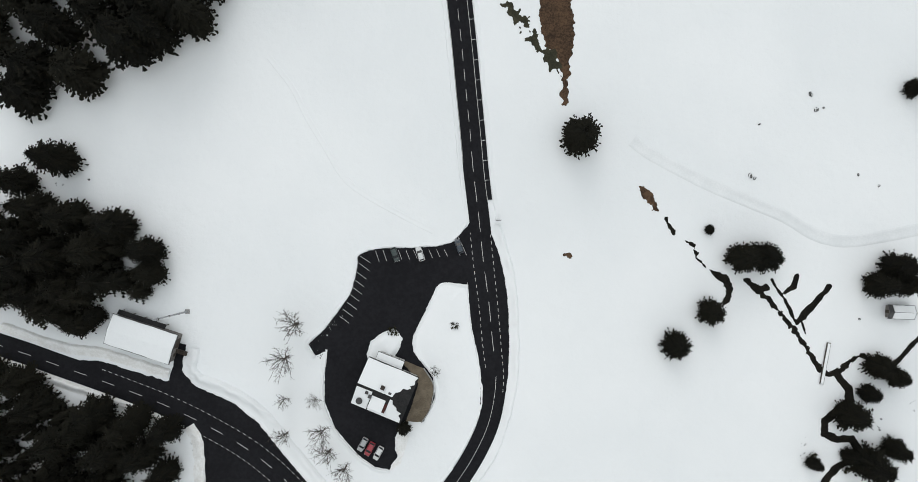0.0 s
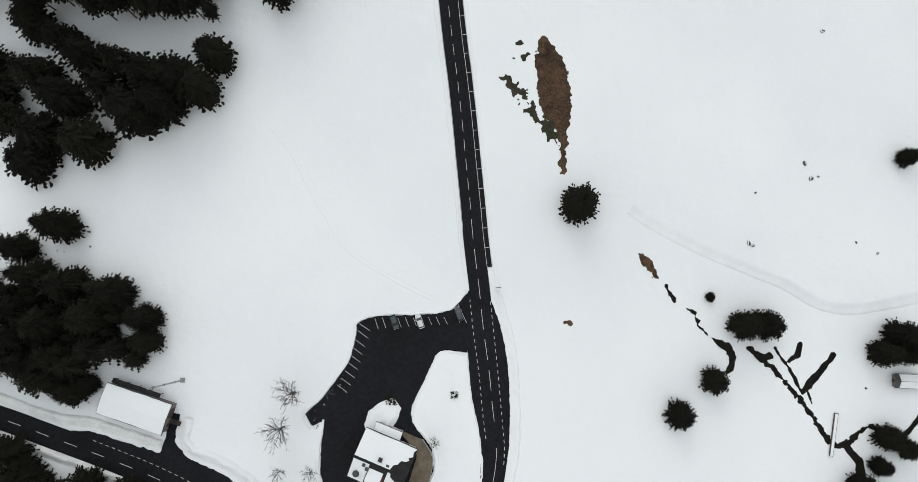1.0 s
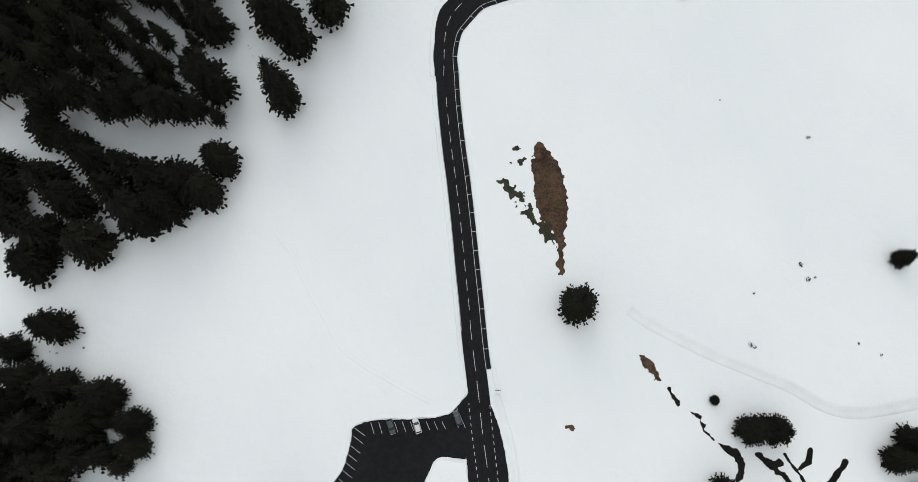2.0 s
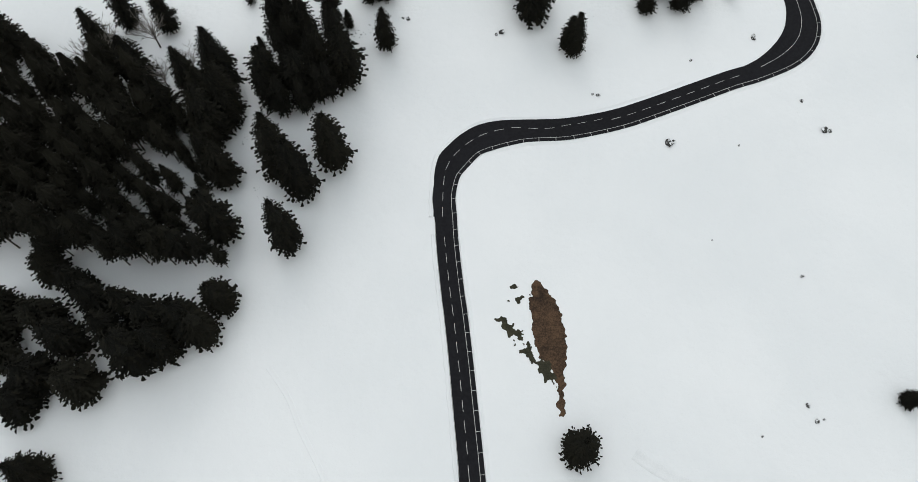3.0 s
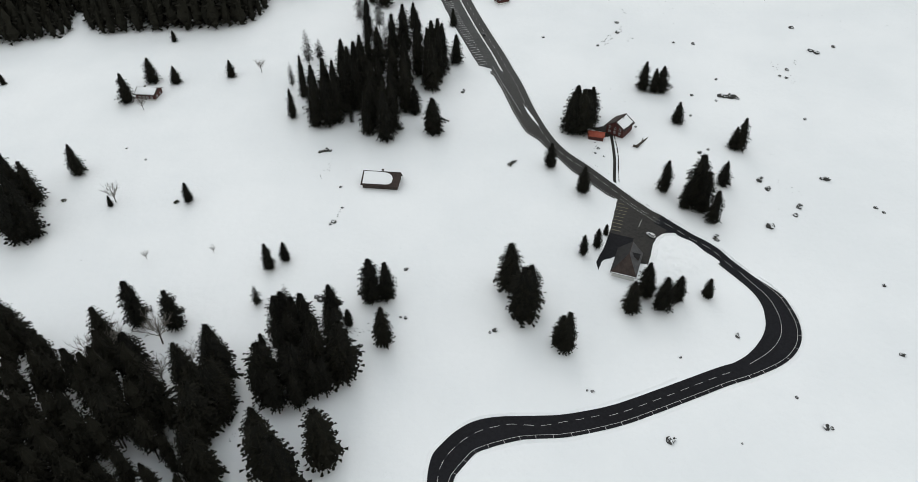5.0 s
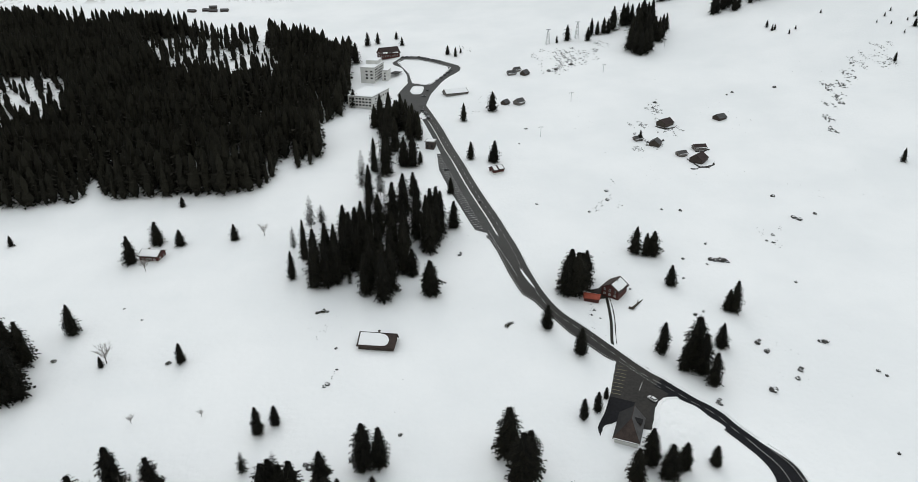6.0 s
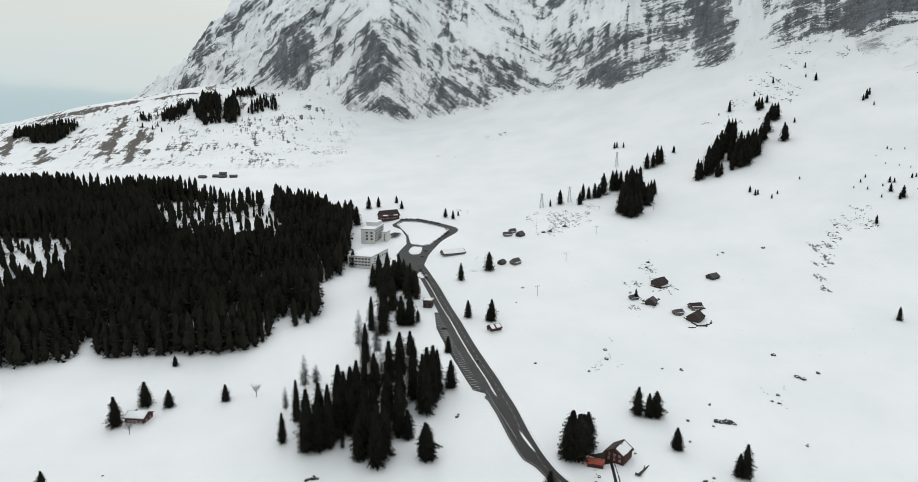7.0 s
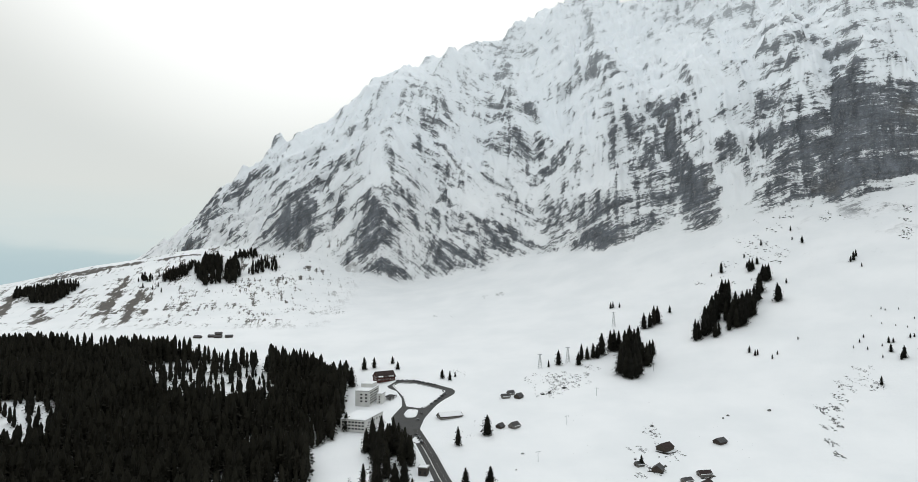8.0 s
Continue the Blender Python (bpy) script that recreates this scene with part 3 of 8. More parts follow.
def box(bm, x0, x1, y0, y1, z0, z1, bevel=0.0):
    r = bmesh.ops.create_cube(bm, size=1.0, matrix=Matrix.Translation(((x0 + x1) / 2, (y0 + y1) / 2, (z0 + z1) / 2)) @ Matrix.Diagonal((x1 - x0, y1 - y0, z1 - z0, 1)))
    if bevel:
        es = list({e for v in r["verts"] for e in v.link_edges})
        bmesh.ops.bevel(bm, geom=es, offset=bevel, segments=2, affect="EDGES", profile=0.5)
    return bm


def tube(bm, a, b, r0, r1, n=8):
    a, b = Vector(a), Vector(b)
    d = b - a
    q = d.to_track_quat("Z", "Y").to_matrix().to_4x4()
    bmesh.ops.create_cone(bm, cap_ends=True, segments=n, radius1=r0, radius2=r1, depth=d.length, matrix=Matrix.Translation((a + b) / 2) @ q)
    return bm


def prism(bm, outline, y0, y1):
    """A solid whose outline (x, z) is drawn out from y0 to y1."""
    a = [bm.verts.new((x, y0, z)) for x, z in outline]
    b = [bm.verts.new((x, y1, z)) for x, z in outline]
    n = len(outline)
    bm.faces.new(a)
    bm.faces.new(b[::-1])
    for i in range(n):
        bm.faces.new((a[i], b[i], b[(i + 1) % n], a[(i + 1) % n]))
    bmesh.ops.recalc_face_normals(bm, faces=bm.faces[:])
    return bm


def slab(bm, outline, z0, z1):
    """A solid whose outline (x, y) rises from z0 to z1."""
    a = [bm.verts.new((x, y, z0)) for x, y in outline]
    b = [bm.verts.new((x, y, z1)) for x, y in outline]
    n = len(outline)
    bm.faces.new(a[::-1])
    bm.faces.new(b)
    for i in range(n):
        bm.faces.new((a[i], a[(i + 1) % n], b[(i + 1) % n], b[i]))
    bmesh.ops.recalc_face_normals(bm, faces=bm.faces[:])
    return bm


def smooth_path(pts, gap=2.0, closed=False):
    """Points along a rounded line through pts, every gap metres."""
    p = np.array(pts, float)
    p = np.vstack([p[-1], p, p[0], p[1]]) if closed else np.vstack([2 * p[0] - p[1], p, 2 * p[-1] - p[-2]])
    out = []
    for i in range(1, len(p) - 2):
        a, b, c, d = p[i - 1:i + 3]
        for s in np.arange(0, 1, 0.05):
            out.append(0.5 * (2 * b + (c - a) * s + (2 * a - 5 * b + 4 * c - d) * s * s + (3 * b - a - 3 * c + d) * s ** 3))
    out.append(p[-2])
    out = np.array(out)
    run = np.concatenate([[0], np.cumsum(np.linalg.norm(np.diff(out[:, :2], axis=0), axis=1))])
    at = np.linspace(0, run[-1], max(2, int(run[-1] / gap) + 1))
    return np.stack([np.interp(at, run, out[:, k]) for k in range(out.shape[1])], 1)


def sideways(path):
    t = np.gradient(path[:, :2], axis=0)
    t /= np.linalg.norm(t, axis=1)[:, None] + 1e-9
    return np.stack([t[:, 1], -t[:, 0]], 1)  # to the right


def ribbon(name, path, left, right, lift, material, parent=None, steps=4, label="", kind="", height=None):
    """A strip along path from left to right of it (metres to the right), laid lift above the snow; height(s) adds a profile across it."""
    n = sideways(path)
    left, right = np.broadcast_to(left, len(path)), np.broadcast_to(right, len(path))
    rows = []
    for k in range(steps + 1):
        s = k / steps
        xy = path[:, :2] + n * (left + (right - left) * s)[:, None]
        z = ground(xy[:, 0], xy[:, 1]) + lift
        if height is not None:
            z = z + height(s, xy)
        rows.append(np.column_stack([xy, z]))
    v = np.stack(rows, 1).reshape(-1, 3)
    m = steps + 1
    f = [(i * m + k, i * m + k + 1, (i + 1) * m + k + 1, (i + 1) * m + k) for i in range(len(path) - 1) for k in range(steps)]
    f = [q[::-1] for q in f]
    return mesh_object(name, v, f, material, parent, height is not None, label, kind)


def inside(poly, x, y):
    """Signed distance to a polygon, positive inside."""
    d = np.full(x.shape, 1e9)
    odd = np.zeros(x.shape, bool)
    n = len(poly)
    for i in range(n):
        (ax, ay), (bx, by) = poly[i], poly[(i + 1) % n]
        ex, ey = bx - ax, by - ay
        s = np.clip(((x - ax) * ex + (y - ay) * ey) / (ex * ex + ey * ey + 1e-12), 0, 1)
        d = np.minimum(d, np.hypot(x - ax - s * ex, y - ay - s * ey))
        cross = ((ay > y) != (by > y)) & (x < (bx - ax) * (y - ay) / (by - ay + 1e-12) + ax)
        odd ^= cross
    return np.where(odd, d, -d)


def stroke(line, x, y):
    """Signed depth inside a line of (x, y, half width)."""
    best = np.full(x.shape, -1e9)
    for (ax, ay, aw), (bx, by, bw) in zip(line[:-1], line[1:]):
        ex, ey = bx - ax, by - ay
        s = np.clip(((x - ax) * ex + (y - ay) * ey) / (ex * ex + ey * ey + 1e-12), 0, 1)
        best = np.maximum(best, aw + (bw - aw) * s - np.hypot(x - ax - s * ex, y - ay - s * ey))
    return best


def patch(name, depth, bounds, cell, lift, material, parent=None, label="", kind=""):
    """A flat sheet that lies where depth(x, y) is positive, with its rim drawn to the exact outline."""
    x0, x1, y0, y1 = bounds
    xs, ys = np.arange(x0, x1 + cell, cell), np.arange(y0, y1 + cell, cell)
    gx, gy = np.meshgrid(xs, ys, indexing="ij")
    d = depth(gx, gy)
    on = d > 0
    quad = on[:-1, :-1] | on[1:, :-1] | on[:-1, 1:] | on[1:, 1:]
    dx, dy = np.gradient(d, cell, cell)
    g2 = dx * dx + dy * dy + 0.05
    move = np.clip(-d / g2, 0, 1.2 * cell)
    px = np.where(on, gx, gx + np.clip(move * dx, -cell, cell))
    py = np.where(on, gy, gy + np.clip(move * dy, -cell, cell))
    pz = ground(px, py) + lift
    idx = np.arange(d.size).reshape(d.shape)
    f = np.stack([idx[:-1, :-1][quad], idx[1:, :-1][quad], idx[1:, 1:][quad], idx[:-1, 1:][quad]], 1)
    used, inv = np.unique(f, return_inverse=True)
    v = np.stack([px.ravel(), py.ravel(), pz.ravel()], 1)[used]
    return mesh_object(name, v.tolist(), inv.reshape(f.shape).tolist(), material, parent, False, label, kind)


def bank(name, pts, width, tall, seed, side=1, material=None, closed=False, parent=None):
    """A ploughed ridge of snow along a line, to its right (side 1) or left (side -1)."""
    path = smooth_path(pts, 0.7, closed)
    run = np.arange(len(path)) * 0.7

    def profile(s, xy):
        w = fbm(xy[:, 0] / 2.2, xy[:, 1] / 2.2, 3, seed)
        big = 0.75 + 0.5 * fbm(run / 14, run * 0 + seed, 2, seed + 3)
        shape = s / 0.2 if s < 0.2 else 0.5 + 0.5 * math.cos(math.pi * (s - 0.2) / 0.8)
        return tall * shape * np.maximum(big + 0.6 * w, 0.1) + (-0.2 if s == 0.0 else 0.03 - 0.06 * max(s - 0.3, 0) / 0.7)
    wob = 0.28 * fbm(run / 1.7, run * 0 + 3, 3, seed + 8)
    a, b = (wob, width + wob) if side > 0 else (-width + wob, wob)
    return ribbon(name, path, a, b, 0.0, material or SNOW, parent, 10, kind="structure", height=profile)


# ---- the land: one sheet that reaches the horizon, finest where the pass and the mountain lie ----
def make_land_sheet():
    az = np.radians(np.concatenate([np.arange(-43, 43, 0.11), np.arange(43, 317, 3.0)]))
    r = np.concatenate([[0.5], np.arange(3, 150, 6), np.arange(150, 520, 8), np.arange(520, 1480, 9), np.arange(1480, 2640, 4.6), np.arange(2640, 4850, 60)])
    A, R = np.meshgrid(az, r, indexing="ij")
    x, y = R * np.sin(A), R * np.cos(A)
    z = ground(x, y)
    n, m = A.shape
    i, j = np.meshgrid(np.arange(n), np.arange(m - 1), indexing="ij")
    k = (i + 1) % n
    f = np.stack([i * m + j, i * m + j + 1, k * m + j + 1, k * m + j], -1).reshape(-1, 4)
    v = np.stack([x, y, z], -1).reshape(-1, 3)
    me = bpy.data.meshes.new("ground")
    me.vertices.add(len(v))
    me.vertices.foreach_set("co", v.ravel())
    me.loops.add(f.size)
    me.loops.foreach_set("vertex_index", f.ravel().astype(np.int32))
    me.polygons.add(len(f))
    me.polygons.foreach_set("loop_start", np.arange(0, f.size, 4, dtype=np.int32))
    me.update(calc_edges=True)
    bare = me.attributes.new("rock", "FLOAT", "POINT")
    bare.data.foreach_set("value", rockiness(v[:, 0], v[:, 2]).astype(np.float32) * (v[:, 1] > 1000))
    lay = me.attributes.new("strata", "FLOAT", "POINT")
    lay.data.foreach_set("value", strata(v[:, 0], v[:, 2]).astype(np.float32))
    dry = me.attributes.new("turf", "FLOAT", "POINT")
    dry.data.foreach_set("value", turf(v[:, 0], v[:, 1]).astype(np.float32))
    crag = me.attributes.new("crag", "FLOAT", "POINT")
    crag.data.foreach_set("value", ribs(v[:, 0], v[:, 1]).astype(np.float32))
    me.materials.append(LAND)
    me.shade_smooth()
    ob = new("ground", me)
    tagged(ob, "snow-covered valley floor rising to a rocky mountain wall", "ground", kind="structure")


make_land_sheet()

# ---- roads ----
ROAD = [(-62, -120), (-40, -108), (-17, -90), (-3.2, -71.6), (3.6, -59.6), (6.6, -50.4), (7.7, -39.8), (6.5, -29.4), (5.4, -18.9), (3.4, -4.9), (2.2, 5.6), (0.3, 20), (-0.9, 31.5), (-2.3, 44), (-3.8, 58), (-5.5, 71.7), (-6.7, 80), (-8.6, 96)]
ROAD += [(-9.4, 106.9), (-9.9, 114), (-8.2, 122.9), (-4.5, 128.3), (0.2, 133.7), (6, 136.4), (11.9, 138.3), (18.2, 139.8), (24.5, 140.3), (30.4, 140.5), (36.1, 141.3), (42.6, 142.7), (52, 145.2), (61.8, 148.8), (90.3, 160.6), (97.2, 163.2), (103, 165.1), (109.4, 167.8), (115.2, 170.6), (120.5, 174.3), (124.6, 179), (126.7, 183.8), (127.7, 188.9), (127.4, 194.2), (126.4, 200.5), (123.8, 205.4), (120.5, 210.6), (112.8, 222.4), (109.7, 228.4), (105.7, 233.3), (101.4, 237), (96.9, 241.9), (92.5, 246.6), (88, 250.9), (83.3, 255.7), (78.7, 261.3)]
ROAD_UP = [(61.1, 286.5), (48.6, 303), (41, 320), (34.8, 342), (29.5, 368), (24.2, 388), (19.6, 406), (12.4, 430.5), (4.4, 460), (-4.3, 495), (-12.7, 526), (-22.6, 566), (-32, 600), (-40, 628)]
main_path = smooth_path(ROAD + ROAD_UP, 1.5)
split_at = int(np.argmin(np.hypot(main_path[:, 0] - 92, main_path[:, 1] - 254)))
# the uphill lane widens through the first bend
run = np.concatenate([[0], np.cumsum(np.linalg.norm(np.diff(main_path[:split_at + 1], axis=0), axis=1))])
knots = [int(np.argmin(np.hypot(main_path[:split_at, 0] - x, main_path[:split_at, 1] - y))) for x, y in ((3, -50), (2, 4), (-9, 104), (-6, 127), (2, 134), (30, 141), (48, 144), (80, 156), (118, 212))]
lane_left = np.interp(run, run[knots], [3.35, 3.1, 3.05, 4.0, 4.7, 4.8, 4.3, 4.0, 3.3])
road = tagged(ribbon("road", main_path[:split_at + 1], -lane_left, 3.02, 0.14, ASPHALT, steps=4), "dark cleared asphalt pass road with painted lines", "road", kind="structure")
upper_road = tagged(ribbon("road", main_path[split_at:], -3.45, 3.4, 0.14, OLD_ASPHALT, steps=4), "grey salt-stained asphalt road climbing to the pass", "road", kind="structure")


def along(path, start, stop):
    """The part of a path from the point nearest to start to the one nearest to stop."""
    i = int(np.argmin(np.hypot(path[:, 0] - start[0], path[:, 1] - start[1])))
    j = int(np.argmin(np.hypot(path[:, 0] - stop[0], path[:, 1] - stop[1])))
    return path[min(i, j):max(i, j) + 1]


def painted(name, path, offset, width, dash, gap, parent, material=None, lift=0.165):
    """A painted line beside a path; dash 0: unbroken. All its strokes are one layer of paint."""
    fine = smooth_path(path[::3] if len(path) > 6 else path, 0.5)
    n = sideways(fine)
    c = fine[:, :2] + n * offset
    verts, faces = [], []
    every = int(round((dash + gap) / 0.5)) or 1
    length = int(round(dash / 0.5)) if dash else len(c) - 1
    for i in range(0, len(c) - 1, every if dash else len(c)):
        for j in range(i, min(i + length, len(c) - 1)):
            a, b = c[j], c[j + 1]
            na, nb = n[j] * width / 2, n[j + 1] * width / 2
            q = [a - na, a + na, b + nb, b - nb]
            k = len(verts)
            verts += q
            faces.append((k, k + 1, k + 2, k + 3))
    v = np.array(verts)
    return mesh_object(name, np.column_stack([v, ground(v[:, 0], v[:, 1]) + lift]).tolist(), faces, material or LINE, parent)


# centre line: long dashes, unbroken through the two bends
painted("lane_marking", along(main_path, (8, -33), (0, 30)), -0.15, 0.13, 6.0, 3.0, road)
painted("lane_marking", along(main_path, (-20, -90), (7.8, -38)), -0.1, 0.12, 0, 0, road)
painted("lane_marking", along(main_path, (0, 30), (-9, 104)), -0.05, 0.12, 3.5, 2.5, road)
painted("lane_marking", smooth_path([(-9.8, 106.2), (-9.8, 114.6), (-9.6, 120), (-8.5, 126.1), (-5.1, 131.4), (-0.6, 135.8), (4.4, 138.9), (9.8, 140.6), (15.3, 141.6), (20.9, 141.3), (26.8, 141.1), (33.4, 142.5), (41.9, 144.1), (48, 145.6)], 1.5), 0, 0.12, 3.5, 2.5, road)
painted("lane_marking", along(main_path, (50, 145), (100, 165)), -0.45, 0.12, 3.5, 2.5, road)
painted("lane_marking", smooth_path([(106.3, 167.7), (114.4, 172.8), (120.7, 178.7), (124, 184.8), (125.3, 192.5), (124.3, 201.4), (120.9, 208.5), (115.4, 219.2)], 1.5), 0, 0.13, 0, 0, road)
painted("lane_marking", along(main_path, (115.4, 219.2), (44, 312)), 0, 0.13, 4.0, 2.5, road)
painted("lane_marking", along(main_path, (44, 312), (-40, 628)), -0.2, 0.13, 4.0, 4.0, road)
painted("edge_line", along(main_path, (0, 24), (-9, 104)), -2.95, 0.10, 0, 0, road)
painted("edge_line", along(main_path, (2.5, 3), (7.5, -38)), -3.2, 0.13, 1.0, 1.0, road)

# gutter strip along the outer side, crossed by a joint line every six metres
strip_path = along(main_path, (1.5, 12), (120.5, 210.6))
gutter = ribbon("pavement", strip_path, 2.97, 4.45 - 1.3 * np.clip(1 - (len(strip_path) - 1 - np.arange(len(strip_path))) / 8, 0, 1), 0.15, ASPHALT, steps=2)
tagged(gutter, "narrow asphalt strip beside the road with white cross lines", "pavement", kind="structure")
painted("edge_line", strip_path, 3.0, 0.12, 0, 0, gutter, lift=0.18)
n_strip = sideways(strip_path)
for i in range(0, len(strip_path), 4):
    c, s = strip_path[i, :2], n_strip[i]
    t = np.array([-s[1], s[0]])
    q = [c + s * 3.0 - t * 0.06, c + s * 4.45 - t * 0.06, c + s * 4.45 + t * 0.06, c + s * 3.0 + t * 0.06]
    mesh_object("joint_line", [(p[0], p[1], float(ground(*p)) + 0.18) for p in q], [(0, 1, 2, 3)], LINE, gutter)

inner_path = along(main_path, (113, 222), (94, 245))
inner_gutter = tagged(ribbon("pavement", inner_path, -3.3 - 1.2 * np.clip(np.arange(len(inner_path)) / 9, 0.02, 1), -3.2, 0.15, ASPHALT, steps=2), "narrow asphalt strip beside the road with white cross lines", "pavement", kind="structure")
painted("edge_line", inner_path, -3.3, 0.12, 0, 0, inner_gutter, lift=0.18)
n_inner = sideways(inner_path)
for i in range(9, len(inner_path), 4):
    c, s = inner_path[i, :2], n_inner[i]
    t = np.array([-s[1], s[0]])
    q = [c - s * 4.5 - t * 0.06, c - s * 3.3 - t * 0.06, c - s * 3.3 + t * 0.06, c - s * 4.5 + t * 0.06]
    mesh_object("joint_line", [(p[0], p[1], float(ground(*p)) + 0.18) for p in q], [(0, 1, 2, 3)], LINE, inner_gutter)

# widening beside the car park junction, in the first bend and in the hairpin
bend_edge = [tuple(q) for q in smooth_path([(-12.8, 106.1), (-12.9, 115), (-12.9, 123), (-11.6, 129.6), (-8.7, 133.7), (-4, 138.7), (2, 142.6), (9.3, 144.5), (19, 145), (28.7, 145.1), (36, 145.9)], 1.5)]
patch("road_shoulder", lambda x, y: inside(bend_edge + [(37, 141), (24, 140), (11, 138), (0, 133), (-6, 126), (-9.5, 116), (-9.5, 106)], x, y), (-15, 40, 104, 148), 0.4, 0.13, ASPHALT, road)
patch("road_shoulder", lambda x, y: inside([(4.6, 6), (5.5, 2.5), (7.4, -2.2), (9.1, -7.5), (10.2, -13.6), (11.0, -20.5), (11.4, -31), (11.2, -39.8), (10.2, -46.8), (8.3, -54.7), (5, -62), (3, -52), (3, -20), (2, 0)], x, y) + 0.15 * fbm(x / 1.2, y / 1.2, 2, 3),
      (1, 14, -64, 8), 0.4, 0.135, ASPHALT, road)
painted("edge_line", smooth_path([(5.4, 2.1), (6.4, -6.6), (7.8, -18.8), (8.8, -29.3), (9.8, -39.8), (9.6, -46)], 1.0), 0, 0.14, 1.0, 1.0, road)
hairpin_edge = [tuple(q) for q in smooth_path([(109.2, 221), (114.9, 212), (118.7, 204.8), (120.3, 197.3), (119.1, 188.9), (116.7, 183.2), (112.4, 177.4), (106.2, 171.7), (98.5, 167.3), (88.6, 162.9), (79.4, 160.5)], 1.5)]
patch("road_shoulder", lambda x, y: inside([(97.2, 163.2), (103, 165.1), (109.4, 167.8), (115.2, 170.6), (120.5, 174.3), (124.6, 179), (126.7, 183.8), (127.7, 188.9), (127.4, 194.2), (126.4, 200.5), (123.8, 205.4), (120.5, 210.6), (109.7, 228.4)] + [(107, 226.6)] + hairpin_edge, x, y),
      (76, 135, 155, 234), 0.5, 0.13, ASPHALT, road)
patch("road_shoulder", lambda x, y: inside([(-1.0, 4), (-1.0, -13), (-0.6, -19), (0.2, -26), (1.9, -32.9), (3.2, -39.9), (4.7, -46.9), (6.5, -40), (4, -20), (1, 4)], x, y) + 0.12 * fbm(x, y, 2, 4), (-3, 8, -50, 6), 0.4, 0.137, ASPHALT, road)
# junction and parking in front of the inn on the upper road
yard = patch("pavement", lambda x, y: inside([(95, 250), (74, 274), (72.4, 264.4), (67.6, 249), (65.2, 241.5), (61, 231), (56.4, 222.4), (56.6, 217.6), (58.3, 221.4), (59.6, 223.4), (67.2, 226.3), (66, 222), (78.8, 221), (81.4, 227.6), (83.2, 233.5), (86, 238), (90, 240.6), (94.5, 241)], x, y) + 0.25 * fbm(x / 1.5, y / 1.5, 2, 7),
             (50, 96, 210, 276), 0.5, 0.11, OLD_ASPHALT)
tagged(yard, "worn grey asphalt forecourt with faded parking lines", "pavement", kind="structure")
patch("dark_patch", lambda x, y: inside([(65.0, 241), (75.4, 237.3), (72, 228), (67.2, 226.4), (59.5, 223.5), (58.2, 221.5), (56.7, 217.8), (56.3, 222), (61, 231)], x, y), (54, 78, 215, 243), 0.4, 0.116, ASPHALT, yard)
painted("edge_line", smooth_path([(73.9, 264.6), (82, 254.9), (90.9, 244.6)], 1.0), 0, 0.16, 1.0, 1.0, yard)
painted("stop_line", smooth_path([(81.6, 250.3), (80.2, 247.4), (78.8, 244.4)], 0.5), 0, 0.16, 0, 0, yard)
for k in range(9):
    f = k / 8
    a = np.array((72.4 - 6.9 * f, 261.6 - 18.0 * f))
    q = [a, a + (4.6, -1.5), a + (4.6, -1.63), a + (0, -0.13)]
    mesh_object("bay_line", [(p[0], p[1], float(ground(*p)) + 0.14) for p in q], [(3, 2, 1, 0)], YELLOW_LINE, yard)

# second road, below the car park, with a bus bay
low_path = smooth_path([(-260, -8), (-190, -20), (-142.8, -33.4), (-124.8, -39.2), (-106.8, -45.2), (-88.9, -52), (-71, -61), (-60.2, -68.4), (-50, -78), (-38, -92), (-22, -112), (-8, -135)], 1.5)
low_road = tagged(ribbon("road", low_path, -3.6, 3.2, 0.14, ASPHALT), "dark asphalt side road with dashed centre line", "road", kind="structure")
painted("lane_marking", low_path, 0, 0.16, 4.0, 5.0, low_road)
painted("edge_line", along(low_path, (-112, -43), (-40, -90)), -3.3, 0.14, 1.0, 1.0, low_road)
painted("edge_line", along(low_path, (-84, -54), (-40, -90)), 3.3, 0.14, 1.0, 1.0, low_road)
patch("road_shoulder", lambda x, y: np.maximum(
    inside([(-121, -37.5), (-112, -37.6), (-98, -41.6), (-91.2, -43.6), (-89.5, -37.5), (-88.6, -31.5), (-86.0, -32.2), (-87, -40), (-83.4, -44.7), (-71, -49.8), (-63.5, -55.8), (-56.4, -64.4), (-46, -76), (-40, -84), (-60, -70), (-90, -49), (-121, -40)], x, y),
    inside([(-86, -55.5), (-82.4, -58), (-80.6, -62.5), (-79.7, -70), (-79, -80), (-70, -92), (-45, -90), (-60, -69), (-75, -60)], x, y)) + 0.3 * fbm(x / 1.3, y / 1.3, 2, 11),
      (-125, -35, -95, -28), 0.5, 0.12, ASPHALT, low_road)

